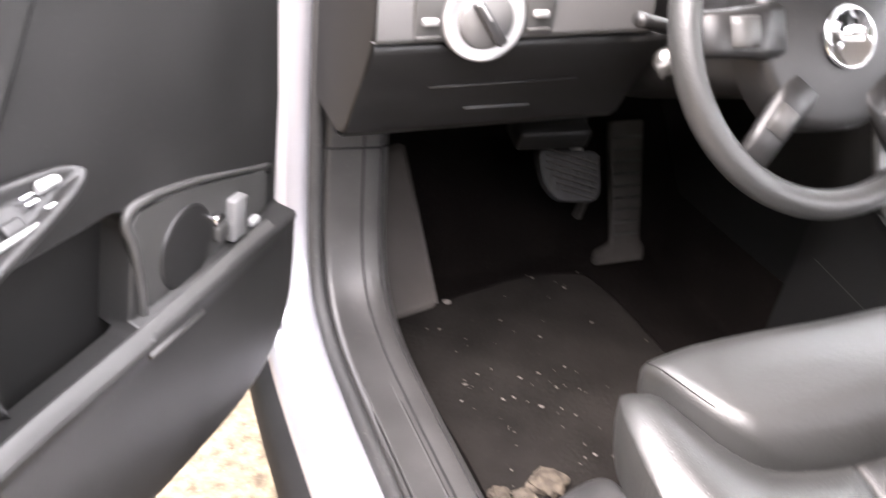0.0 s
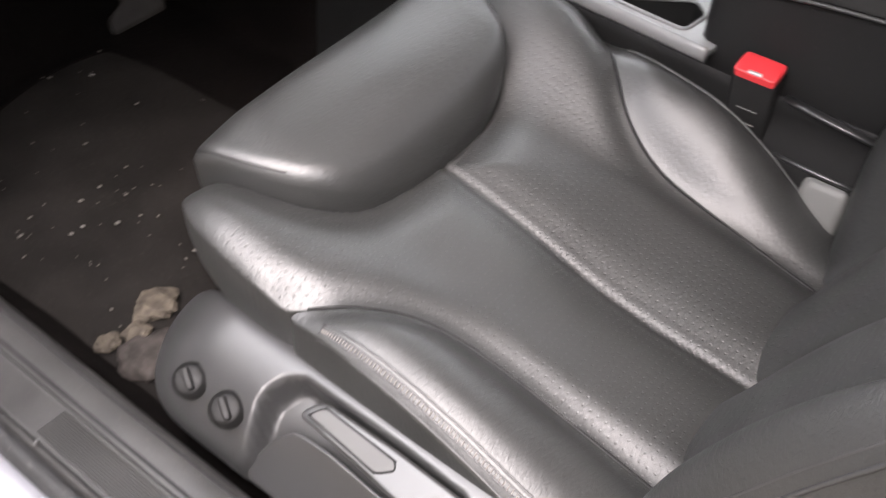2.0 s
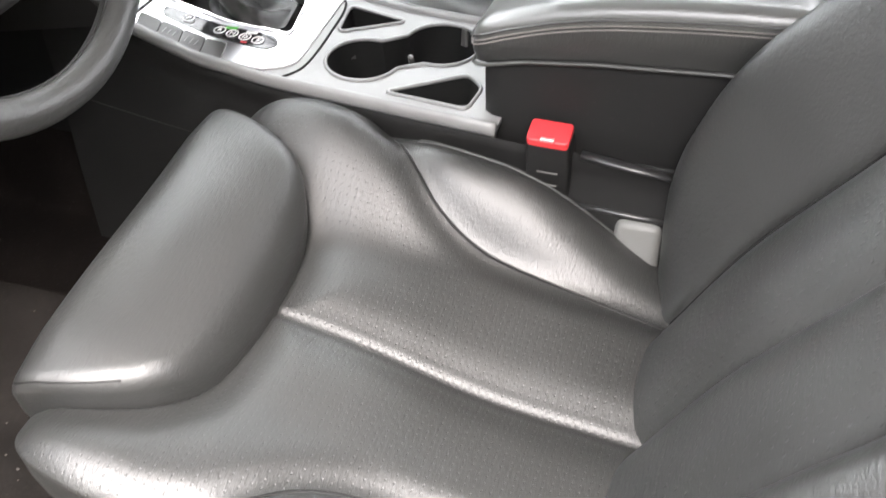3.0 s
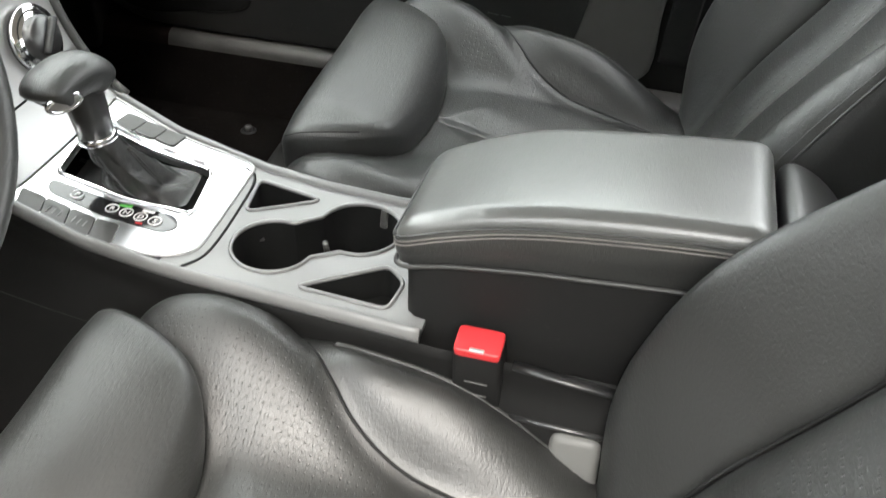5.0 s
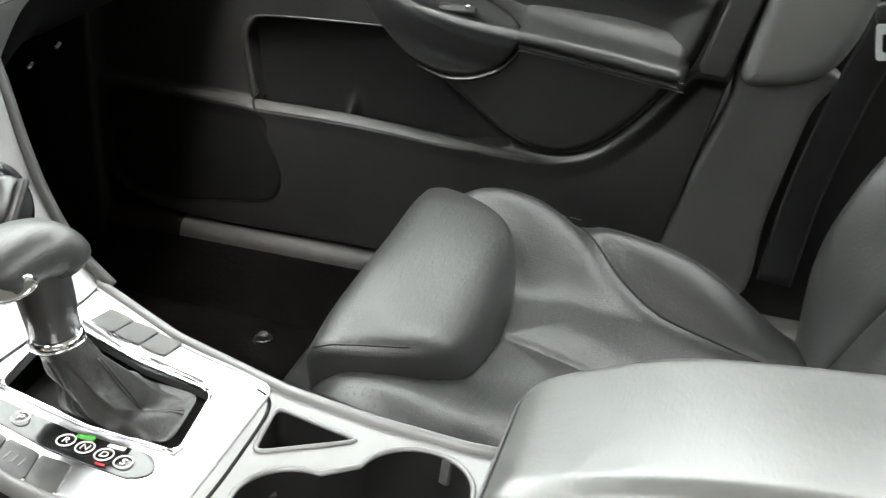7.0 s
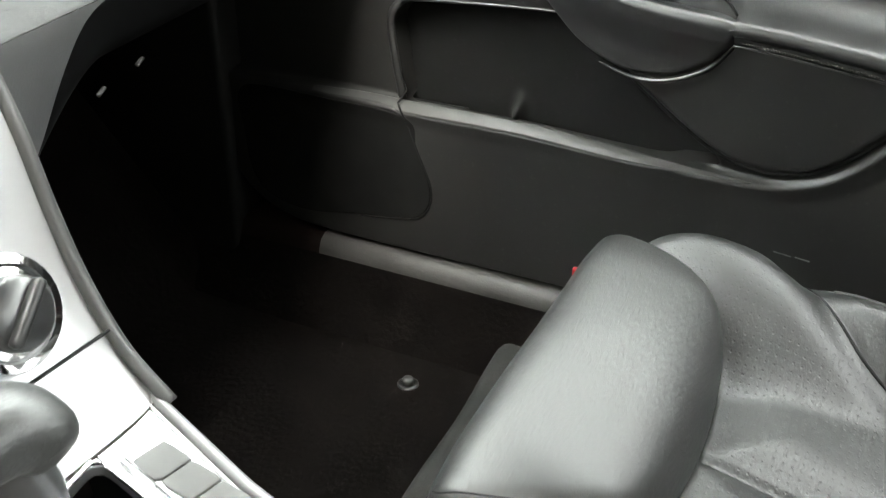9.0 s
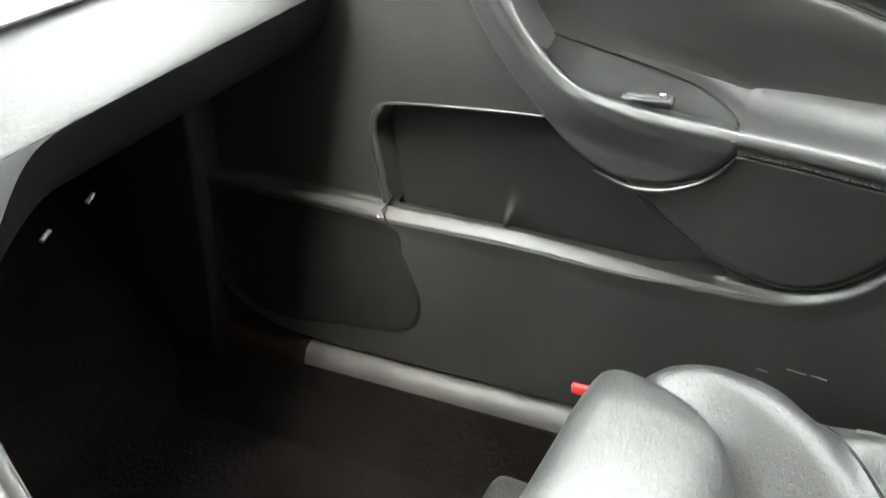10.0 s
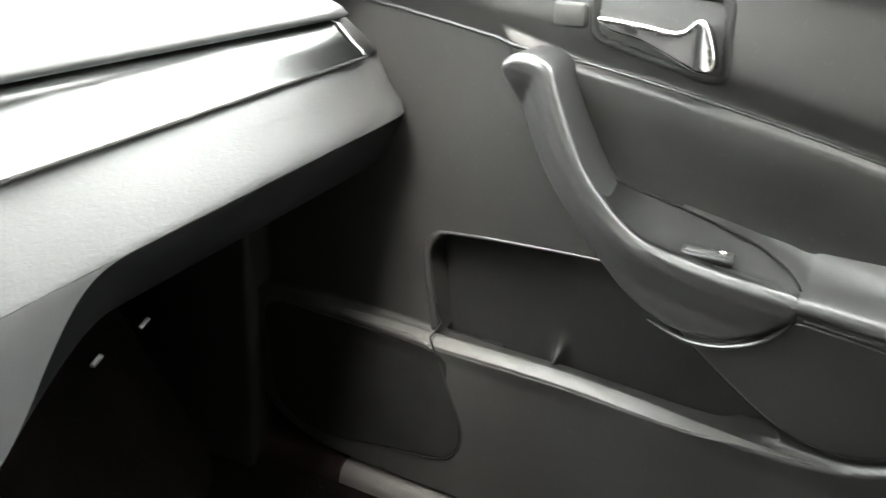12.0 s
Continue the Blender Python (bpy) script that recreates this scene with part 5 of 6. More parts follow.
for x, z in ((-0.742, 0.868), (-0.617, 0.878)):
    b = part("dimmer_unit", rbox((0.034, 0.008, 0.052), pose(x, 0.782, z, 3, -3, 0), 0.003), PLASTIC_GREY, dash, "grey thumbwheel unit")
    part("thumbwheel", rbox((0.018, 0.006, 0.009), pose(x, 0.776, z - 0.004, 3, -3, 0), 0.003), SILVER_PLASTIC, b)
    part("unit_edge", rbox((0.026, 0.004, 0.004), pose(x, 0.777, z - 0.021, 3, -3, 0), 0.001), PLASTIC_GREY, b)

# steering wheel
wheel = thing("steering_wheel", (-0.37, 0.66, 0.86), "black four-spoke steering wheel with a leather rim", "steering wheel")
W = pose(-0.37, 0.62, 0.91, 65, 0, 0)
a = np.linspace(0, 2 * np.pi, 72, endpoint=False)
rim_path = placed((np.column_stack([0.177 * np.cos(a), 0.177 * np.sin(a), 0 * a]), []), W)[0]
part("rim", sweep(rim_path, ring(0.0155, 0.0175, 14), up=tuple(np.array(W)[:3, 2]), closed=True), LEATHER, wheel, "leather covered rim")
part("rim_seam", tube(placed((np.column_stack([0.1615 * np.cos(a), 0.1615 * np.sin(a), 0 * a + 0.003]), []), W)[0], 0.0012, 5, closed=True), PLASTIC, wheel)
def on_wheel(v):
    return placed((v, []), W)[0]


hub_outline = smooth_line([(0.085, 0.055), (0.098, 0.02), (0.088, -0.045), (0.052, -0.092), (0, -0.102), (-0.052, -0.092), (-0.088, -0.045), (-0.098, 0.02), (-0.085, 0.055), (-0.04, 0.072), (0.04, 0.072)], 6, True)
hub = part("airbag_cover", field(hub_outline, lambda x, y: 0.022 - 1.6 * (x * x + y * y), 0.007, 0.012, 0.035, on_wheel), PLASTIC, wheel, "black airbag cover")
part("badge", lathe([(0.032, 0.0), (0.032, 0.004), (0.028, 0.006), (0.027, 0.003), (0.0, 0.003)], W @ pose(0, -0.01, 0.021), 32), CHROME, hub, "plain round chrome badge")
part("badge_mark", rbox((0.03, 0.007, 0.003), W @ pose(0, -0.01, 0.026), 0.001), STEEL, hub)
for ang, wide in ((182, 0.052), (-2, 0.052), (232, 0.040), (308, 0.040)):
    ca, sa = math.cos(radians(ang)), math.sin(radians(ang))
    p = np.array([(r * ca, r * sa, z) for r, z in ((0.07, 0.006), (0.10, 0.004), (0.13, 0.0), (0.168, -0.004))])
    secs = np.stack([ring(wide * k / 2, 0.009, 12, 3) for k in (1.15, 1.0, 0.9, 0.85)])
    n = np.array(W)[:3, 2]
    sp = part("spoke", sweep(on_wheel(p), secs, up=tuple(n)), PLASTIC, wheel)
    p2 = p[1:3] + (0, 0, 0.0085)
    part("spoke_inlay", sweep(on_wheel(p2), ring(wide * 0.30, 0.003, 10, 3), up=tuple(n)), PLASTIC_GREY, sp, "grey spoke inlay")
part("column", sweep(np.array([(-0.37, 0.65, 0.893), (-0.37, 0.72, 0.86), (-0.37, 0.80, 0.83), (-0.37, 0.92, 0.78)]), np.stack([ring(0.055, 0.055, 16, 3), ring(0.062, 0.060, 16, 3), ring(0.068, 0.062, 16, 3), ring(0.07, 0.06, 16, 3)])), PLASTIC, wheel, "black steering column cowl")
part("stalk", tube(smooth_line([(-0.43, 0.70, 0.87), (-0.50, 0.69, 0.885), (-0.56, 0.68, 0.90)], 5), 0.008, 8), PLASTIC, wheel, "black indicator stalk")
key = thing("ignition_key", (-0.47, 0.76, 0.82), "worn silver ignition lock and key on the column", "key")
part("lock_barrel", lathe([(0.014, 0), (0.016, 0.004), (0.016, 0.016), (0.010, 0.022), (0.0, 0.022)], pose(-0.452, 0.772, 0.822, 78, 0, -15), 20), STEEL, key)
part("key_head", rbox((0.034, 0.012, 0.020), pose(-0.462, 0.745, 0.826, 8, -30, -10), 0.005, 3), PLASTIC_GREY, key)
part("key_tag", rbox((0.022, 0.004, 0.010), pose(-0.44, 0.745, 0.806, 0, 35, 10), 0.0015), CHROME, key)

# ---- pedals and driver's footwell ----
rest = thing("footrest", (-0.58, 1.15, FLOOR), "grey plastic footrest in the driver's footwell", "footrest")
def on_rest(v):
    """The footrest's sloping face."""
    o = np.array((-0.650, 1.060, 0.290))
    ux, uy = np.array((0.100, 0.032, 0.000)), np.array((0.022, 0.26, 0.175))
    n = np.cross(ux, uy)
    n /= np.linalg.norm(n)
    return o + v[:, :1] * ux + v[:, 1:2] * uy + v[:, 2:] * n


part("pad", field(rounded([(0, 0), (1, 0), (0.85, 1), (0, 1)], 0.05), lambda u, v: 0.0 * u, 0.05, 0.0, 0.03, on_rest), FOOTREST, rest)
part("pad_edge", tube(on_rest(np.array([(1.0, 0.02, 0.0), (0.925, 0.5, 0.0), (0.85, 0.98, 0.0)])), 0.003, 6, up=(1, 0, 0)), FOOTREST, rest)
acc = thing("accelerator_pedal", (-0.16, 1.2, FLOOR), "long grey rubber accelerator pedal hinged on the floor", "pedal", "pedals")
def on_acc(v):
    o, ux, uy = np.array((-0.208, 1.190, 0.276)), np.array((0.100, 0.0, 0.004)), np.array((0.055, 0.14, 0.222))
    n = np.cross(ux, uy)
    n /= np.linalg.norm(n)
    return o + v[:, :1] * ux + v[:, 1:2] * uy + v[:, 2:] * n


part("pad", field(rounded([(0, 0), (1, 0), (1, 0.10), (0.88, 0.15), (0.74, 1), (0.04, 1), (0.33, 0.15), (0, 0.10)], 0.05), lambda u, v: 0.012 + 0.0 * u, 0.04, 0.0, 0.016, on_acc), PEDAL, acc)
for k in range(9):
    part("rib", tube(on_acc(np.array([(0.34 - 0.028 * k, 0.20 + 0.085 * k, 0.0125), (0.84 - 0.013 * k, 0.20 + 0.085 * k, 0.0125)])), 0.0022, 6, up=(0, 0, 1)), RUBBER, acc)
brk = thing("brake_pedal", (-0.31, 1.15, 0.43), "wide ribbed brake pedal on a steel arm", "pedal", "pedals")
B = pose(-0.317, 1.15, 0.485, 62, 4, 0)
pad_ = part("pad", field(rounded([(-0.064, 0.042), (0.054, 0.042), (0.058, -0.026), (0.044, -0.044), (-0.024, -0.044), (-0.050, -0.018)], 0.014), lambda u, v: 0.007 + 0.0 * u, 0.008, 0.005, 0.012, lambda v: placed((v, []), B)[0]), RUBBER, brk, "ribbed rubber pad")
for k in range(7):
    part("rib", rbox((0.100 - 0.012 * max(0, 3 - k), 0.004, 0.006), B @ pose(0.004 * max(0, 3 - k), -0.031 + 0.0105 * k, 0.008, 0, 0, -14), 0.0015), PEDAL, pad_)
for k in range(6):
    part("rib", rbox((0.003, 0.062, 0.005), B @ pose(-0.036 + 0.016 * k, 0.004, 0.008, 0, 0, -14), 0.0012), PEDAL, pad_)
part("arm", tube(smooth_line([(-0.30, 1.165, 0.50), (-0.29, 1.22, 0.60), (-0.29, 1.25, 0.72)], 5), 0.011, 8), STEEL, brk)
part("link", tube(smooth_line([(-0.262, 1.17, 0.45), (-0.25, 1.20, 0.40), (-0.245, 1.215, 0.37)], 5), 0.009, 8), PEDAL, brk)
bracket = thing("pedal_bracket", (-0.42, 1.08, 0.60), "dark metal pedal bracket under the dashboard", "bracket")
part("plate", rbox((0.12, 0.05, 0.035), pose(-0.41, 1.08, 0.60, 20, 0, 0), 0.006), MATTE, bracket)
part("stay", rbox((0.03, 0.04, 0.14), pose(-0.36, 1.10, 0.66), 0.005), PLASTIC, bracket)

mat_ = thing("floor_mat", (-0.42, 0.85, FLOOR), "black carpet floor mat with scattered crumbs", "floor mat")
mo = smooth_line([(-0.645, 0.52), (-0.65, 0.85), (-0.635, 1.05), (-0.52, 1.115), (-0.40, 1.15), (-0.27, 1.16), (-0.235, 1.10), (-0.225, 0.8), (-0.225, 0.52)], 5, True)
part("carpet_top", field(mo, lambda x, y: FLOOR + 0.007 + 0.002 * np.sin(30 * x + 11 * y) * np.sin(23 * y), 0.012, 0.005, 0.008), MAT_CARPET, mat_)
part("binding", sweep(np.column_stack([mo, np.full(len(mo), FLOOR + 0.004)]), ring(0.005, 0.004, 6), closed=True), CARPET, mat_)

# ---- litter ----
rng = random.Random(7)
def crumple(x, y, z, s, flat=0.5):
    v, f = [], []
    bm = bmesh.new()
    bmesh.ops.create_icosphere(bm, subdivisions=3, radius=s)
    p, q = 6.3 * rng.random(), 6.3 * rng.random()
    for vv in bm.verts:
        c = vv.co / s
        k = 0.9 + 0.16 * math.sin(3.1 * c.x + p) * math.sin(4.3 * c.y + q) + 0.08 * math.sin(9 * c.x + 7 * c.z + q) + 0.14 * rng.random()
        vv.co = Vector((vv.co.x * k * 1.15, vv.co.y * k, vv.co.z * k * flat))
    bm.verts.index_update()
    geo = np.array([q.co[:] for q in bm.verts]) + (x, y, z), [[q.index for q in fc.verts] for fc in bm.faces]
    bm.free()
    return geo


for x, y, s in ((-0.592, 0.652, 0.015), (-0.552, 0.668, 0.023), (-0.622, 0.662, 0.013)):
    w = thing("paper_scrap", (x, y, FLOOR + 0.008), "crumpled dirty beige paper scrap on the carpet", "litter", "paper scraps")
    part("scrap", crumple(x, y, FLOOR + 0.015, s, 0.45), PAPER, w, smooth=False)
dirt = thing("dirt_lump", (-0.60, 0.62, FLOOR + 0.008), "flattened grey-brown dirt lump on the carpet", "litter")
part("lump", crumple(-0.598, 0.615, FLOOR + 0.012, 0.034, 0.35), PEBBLE_DARK, dirt)
w = thing("paper_corner", (-0.650, 0.345, 0.300), "small torn white paper corner beside the seat", "litter")
part("scrap", crumple(-0.647, 0.347, 0.312, 0.011, 0.35), CRUMB, w, smooth=False)
bit = thing("paper_bit", (-0.53, 1.098, FLOOR + 0.008), "tiny pale paper bit by the footrest", "litter")
part("scrap", crumple(-0.53, 1.098, FLOOR + 0.012, 0.006, 0.5), CRUMB, bit, smooth=False)
crumbs = []
for k in range(80):
    x, y = (-0.60 + 0.22 * rng.random(), 0.60 + 0.30 * rng.random()) if k < 46 else (-0.62 + 0.40 * rng.random(), 0.75 + 0.36 * rng.random())
    if k >= 74:
        x, y = -0.36 + 0.15 * rng.random(), 1.10 + 0.06 * rng.random()
    s = 0.0008 + 0.0018 * rng.random() ** 3
    crumbs.append(placed(rbox((s * 2.5, s * 1.4, s), None, s * 0.3, 1), pose(x, y, FLOOR + 0.0095, 20 * rng.random(), 20 * rng.random(), 360 * rng.random())))
tagged(part("crumbs", join(*crumbs), CRUMB, smooth=False), "pale crumbs and bits scattered over the carpet", "litter", kind="stuff")
# ---- doors ----
DOOR = smooth_line([(0.275, 0.425), (0.40, 0.408), (0.70, 0.404), (0.98, 0.404), (1.07, 0.418), (1.125, 0.455), (1.155, 0.53), (1.16, 0.70), (1.16, 0.95), (1.14, 1.02), (1.0, 1.035), (0.6, 1.04), (0.25, 1.04), (0.155, 1.03), (0.162, 0.92), (0.191, 0.74), (0.227, 0.58), (0.25, 0.48)], 6, True)
LIP = smooth_line([(1.17, 0.618), (0.97, 0.612), (0.86, 0.609), (0.71, 0.608), (0.57, 0.598), (0.47, 0.589), (0.41, 0.588), (0.356, 0.606), (0.308, 0.650), (0.262, 0.710), (0.245, 0.733), (0.236, 0.739), (0.222, 0.7405), (0.19, 0.738), (0.14, 0.735)], 6)
LOWER = np.concatenate([LIP, [(0.10, 0.73), (0.10, 0.36), (1.2, 0.36)]])
DIAG = smooth_line([(0.812, 0.975), (0.790, 0.935), (0.72, 0.83), (0.645, 0.745), (0.58, 0.682), (0.50, 0.624), (0.455, 0.604), (0.41, 0.599), (0.362, 0.615), (0.315, 0.657), (0.268, 0.716), (0.248, 0.746), (0.230, 0.80), (0.222, 0.832)], 6)
UPLINE = smooth_line([(1.17, 1.005), (0.97, 0.985), (0.82, 0.962), (0.67, 0.940), (0.56, 0.920), (0.42, 0.890), (0.35, 0.868), (0.24, 0.840), (0.13, 0.82)], 6)
INSERT = np.concatenate([DIAG, UPLINE[UPLINE[:, 0] > 0.226][::-1][:-16]])
POCKET = rounded([(0.878, 0.601), (0.892, 0.712), (0.872, 0.734), (0.660, 0.744), (0.585, 0.680), (0.50, 0.622), (0.470, 0.596), (0.55, 0.591), (0.71, 0.600)], 0.012)


def door_depth(y, z):
    """How far the inner face stands from the car's middle."""
    p = np.stack([y, z], 1)
    lower, ins = sdf(p, LOWER), sdf(p, INSERT)
    x = 0.780 + 0.0 * y
    x = x + 0.014 * np.clip((z - 0.75) / 0.3, 0, 1)
    x = x - (0.006 + 0.024 * step_up(y, 0.36, 0.60)) * step_up(lower, -0.003, 0.004)
    x = x + (0.012 * ((z - 0.50) / 0.1) ** 2) * step_up(lower, 0.004, 0.03) * 0.5
    x = x - 0.012 * step_up(ins, -0.003, 0.008) * step_up(-lower, -0.002, 0.004)
    hollow = np.exp(-((z - (0.80 + 0.16 * np.clip(y - 0.45, 0, 1))) / 0.05) ** 2)
    x = x + 0.014 * hollow * step_up(ins, 0.004, 0.05)
    over = z - np.interp(y, UPLINE[::-1, 0], UPLINE[::-1, 1])
    x = x - 0.012 * step_up(over, -0.002, 0.035) + 0.024 * step_up(over, 0.035, 0.15)
    return x


def build_door(sign, name, label, at):
    door = thing(name, at, label, "car door", kind="structure")

    def to_door(v):
        """(y, z, inward) places."""
        return np.stack([sign * v[:, 2], v[:, 0], v[:, 1]], 1)

    def at_depth(line, off=0.0):
        line = np.asarray(line, float)
        return to_door(np.column_stack([line, door_depth(line[:, 0], line[:, 1]) + off]))

    ahead = 0.0 if sign > 0 else 0.105

    def skin(outline, step, r, skirt, extra=None, holes=()):
        g, f = field(outline, lambda y, z: -(door_depth(y, z) if extra is None else extra(y, z)), step, r, skirt, holes=holes)
        return to_door(np.column_stack([g[:, :2], -g[:, 2]])), f

    panel = part("inner_panel", skin(DOOR, 0.004, 0.004, 0.045, holes=[POCKET]), DOOR_PLASTIC, door, "black moulded door lining with an open pocket")
    # liner is darker than the lining: the pocket's shade is in its colour
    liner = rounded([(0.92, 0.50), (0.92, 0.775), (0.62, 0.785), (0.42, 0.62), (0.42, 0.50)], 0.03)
    part("pocket_liner", skin(liner, 0.004, 0.0, 0.0, lambda y, z: 0.815 - 0.030 * np.exp(-(((y - 0.731) / 0.007) ** 2 + (np.minimum(z - 0.604, 0) / 0.012) ** 2 + (np.maximum(z - 0.604, 0) / 0.016) ** 2) ** 0.6)), MATTE, panel, "inside of the door pocket, shade put into its dark colour")

    def clip_line(line, y0, y1):
        return line[(line[:, 0] >= y0) & (line[:, 0] <= y1)]

    lip = clip_line(LIP, 0.43, 1.02 if sign > 0 else 1.13)
    thick = np.interp(lip[:, 0], [0.43, 0.60, 0.93, 1.02, 1.2], [0.0, 1.0, 1.0, 0.3 if sign > 0 else 1.0, 1.0])
    lean = door_depth(lip[:, 0], lip[:, 1] - 0.014)
    rows = np.concatenate([to_door(np.array([(y, z - 0.006, b + 0.018 * k + 0.001), (y, z + 0.0035 * k, b + 0.0145 * k + 0.001), (y, z + 0.0040 * k, b + 0.0130 * k + 0.001), (y, z + 0.0032 * k, b + 0.0110 * k + 0.001), (y, z - 0.0050 * k, b + 0.0006), (y, z - 0.0066 * k, b + 0.0004 - 0.0010 * k), (y, z - 0.011 * k - 0.002, b + 0.0010)])) for (y, z), k, b in zip(lip, thick, lean)])
    part("pocket_lip", (rows, [[i * 7 + j, i * 7 + j + 1, (i + 1) * 7 + j + 1, (i + 1) * 7 + j] for i in range(len(lip) - 1) for j in range(6)]), PLASTIC_GREY, panel, "satin edge of the door pocket")
    rimline = np.array([(0.900, 0.600), (0.897, 0.64), (0.888, 0.69), (0.878, 0.716), (0.884, 0.729), (0.910, 0.7305), (0.945, 0.725), (0.993, 0.715), (1.044, 0.701), (1.14, 0.674)]) if sign < 0 else np.array([(0.880, 0.610), (0.889, 0.66), (0.894, 0.705), (0.884, 0.728), (0.862, 0.737), (0.75, 0.743), (0.668, 0.745)])
    rl = smooth_line(rimline, 5)
    part("pocket_rim", sweep(to_door(np.column_stack([rl, np.full(len(rl), 0.779)])), np.stack([ring(0.0055 * k, 0.005 * k, 8) for k in np.interp(np.linspace(0, 1, len(rl)), [0, 0.5, 0.62, 1], [1, 1, 0.4, 0.25] if sign > 0 else [1.0, 1.0, 0.8, 0.5])]), up=(1, 0, 0)), PLASTIC_GREY if sign < 0 else PLASTIC_SMOOTH, panel)
    part("insert_seam", tube(at_depth(clip_line(DIAG, 0.232, 0.80), 0.0), 0.0040, 6, up=(1, 0, 0)), BLACK_AND_SHADE, panel)
    part("upper_seam", tube(at_depth(clip_line(UPLINE, 0.215 if sign > 0 else 0.285, 1.13), 0.0), 0.0024, 6, up=(1, 0, 0)), PLASTIC_SMOOTH, panel)
    if sign > 0:
        spk = smooth_line([(0.864, 0.596), (0.846, 0.555), (0.826, 0.505), (0.834, 0.470), (0.862, 0.454), (0.938, 0.443), (1.02, 0.430), (1.080, 0.440), (1.108, 0.470), (1.117, 0.53), (1.115, 0.598), (0.98, 0.602)], 6, True)
        part("speaker_grille", skin(spk, 0.008, 0.002, 0.004, lambda y, z: door_depth(y, z) - 0.0015), GRILLE, panel, "black speaker cover below the pocket")
        joint = smooth_line([(0.898, 0.700), (0.884, 0.650), (0.866, 0.602), (0.846, 0.556), (0.825, 0.505), (0.833, 0.469), (0.862, 0.4525), (0.938, 0.4415)], 8)
        depth = np.minimum(door_depth(joint[:, 0], joint[:, 1]), door_depth(joint[:, 0], joint[:, 1] - 0.008))
        part("cover_seam", tube(to_door(np.column_stack([joint, depth - 0.0004])), 0.0012, 6, up=(1, 0, 0)), BLACK_AND_SHADE, panel, "thin seam of the speaker cover")
    if sign < 0:
        face = rounded([(0.908, 0.612), (0.902, 0.645), (0.894, 0.690), (0.886, 0.714), (0.896, 0.7235), (0.945, 0.719), (0.993, 0.709), (1.044, 0.695), (1.135, 0.669), (1.135, 0.622)], 0.008)
        part("speaker_panel", skin(face, 0.008, 0.002, 0.004, lambda y, z: door_depth(y, z) - 0.0015), PLASTIC_GREY, panel, "grey panel round the speaker")
        sp = smooth_line(circle(0.972, 0.650, 0.046, 16), 2, True)
        part("speaker_grille", skin(sp, 0.008, 0.004, 0.006, lambda y, z: 0.774 + 0.002 * step_up(((y - 0.972) ** 2 + (z - 0.650) ** 2) ** 0.5, 0, 0.06)), PLASTIC, panel, "round black speaker grille")
    # moulded pull handle with its bowl, the tray behind it and the armrest
    ridge = np.array([(0.770, 0.958), (0.750, 0.960), (0.728, 0.950), (0.717, 0.924), (0.691, 0.866), (0.665, 0.831), (0.625, 0.798), (0.567, 0.784), (0.521, 0.778), (0.466, 0.772)])
    if sign > 0:
        grip_line = smooth_line(np.concatenate([ridge, [(0.467, 0.752), (0.480, 0.733), (0.501, 0.711), (0.537, 0.695), (0.575, 0.692), (0.608, 0.699), (0.640, 0.716), (0.669, 0.742), (0.729, 0.815), (0.760, 0.866), (0.779, 0.918), (0.784, 0.943)]]), 5, True)
        edge_line = smooth_line(ridge, 5)

        def grip_depth(y, z):
            d, _ = line_dist(np.stack([y, z], 1), edge_line)
            return 0.722 + 0.040 * step_up(d, 0.006, 0.075)

        crease = smooth_line([(0.772, 0.940), (0.751, 0.928), (0.714, 0.872), (0.663, 0.818), (0.612, 0.785), (0.555, 0.766), (0.478, 0.757)], 6)
        gg, gf = field(grip_line, lambda y, z: -grip_depth(y, z), 0.004, 0.010, 0.05, seams=[(crease, 0.0016, 0.003)])
        grip = part("pull_handle", (to_door(np.column_stack([gg[:, :2], -gg[:, 2]])), gf), COVER, door, "smooth black pull handle running down into a bowl")
        low = smooth_line([(0.616, 0.702), (0.575, 0.690), (0.537, 0.693), (0.500, 0.709), (0.479, 0.732), (0.465, 0.757), (0.463, 0.772)], 6)
        part("bowl_rim", sweep(to_door(np.column_stack([low, np.full(len(low), 0.757)])), np.stack([ring(0.0045 * k, 0.006 * k, 8) for k in np.interp(np.linspace(0, 1, len(low)), [0, 0.25, 0.7, 1], [0.15, 0.75, 0.7, 0.2])]), up=(1, 0, 0)), PLASTIC_SMOOTH, grip)
        front = smooth_line([(0.466, 0.773), (0.521, 0.779), (0.567, 0.785), (0.625, 0.799), (0.665, 0.832)], 6)
        rear = smooth_line([(0.470, 0.777), (0.500, 0.793), (0.540, 0.806), (0.601, 0.821), (0.687, 0.838)], 6)
        share = np.linspace(0, 1, len(rear))

        def back_depth(q):
            return np.interp(q, [0, 0.15, 0.4, 1], [0.737, 0.755, 0.770, 0.779])

        def to_tray(v):
            """(share along, share across, height) on the tray."""
            a = np.stack([np.interp(v[:, 0], np.linspace(0, 1, len(front)), front[:, k]) for k in (0, 1)], 1)
            b = np.stack([np.interp(v[:, 0], share, rear[:, k]) for k in (0, 1)], 1)
            p = a + (b - a) * v[:, 1:2]
            sag = -0.010 * np.sin(np.pi * v[:, 1]) * np.sin(np.pi * np.clip(v[:, 0] * 1.1, 0, 1))
            return to_door(np.column_stack([p[:, 0], p[:, 1] + sag + 0.9 * v[:, 2], 0.732 + (back_depth(v[:, 0]) - 0.732) * v[:, 1] - 0.4 * v[:, 2]]))

        g = np.array([(p, q, 0.0) for p in np.linspace(0, 1, 22) for q in np.linspace(0, 1, 12)])
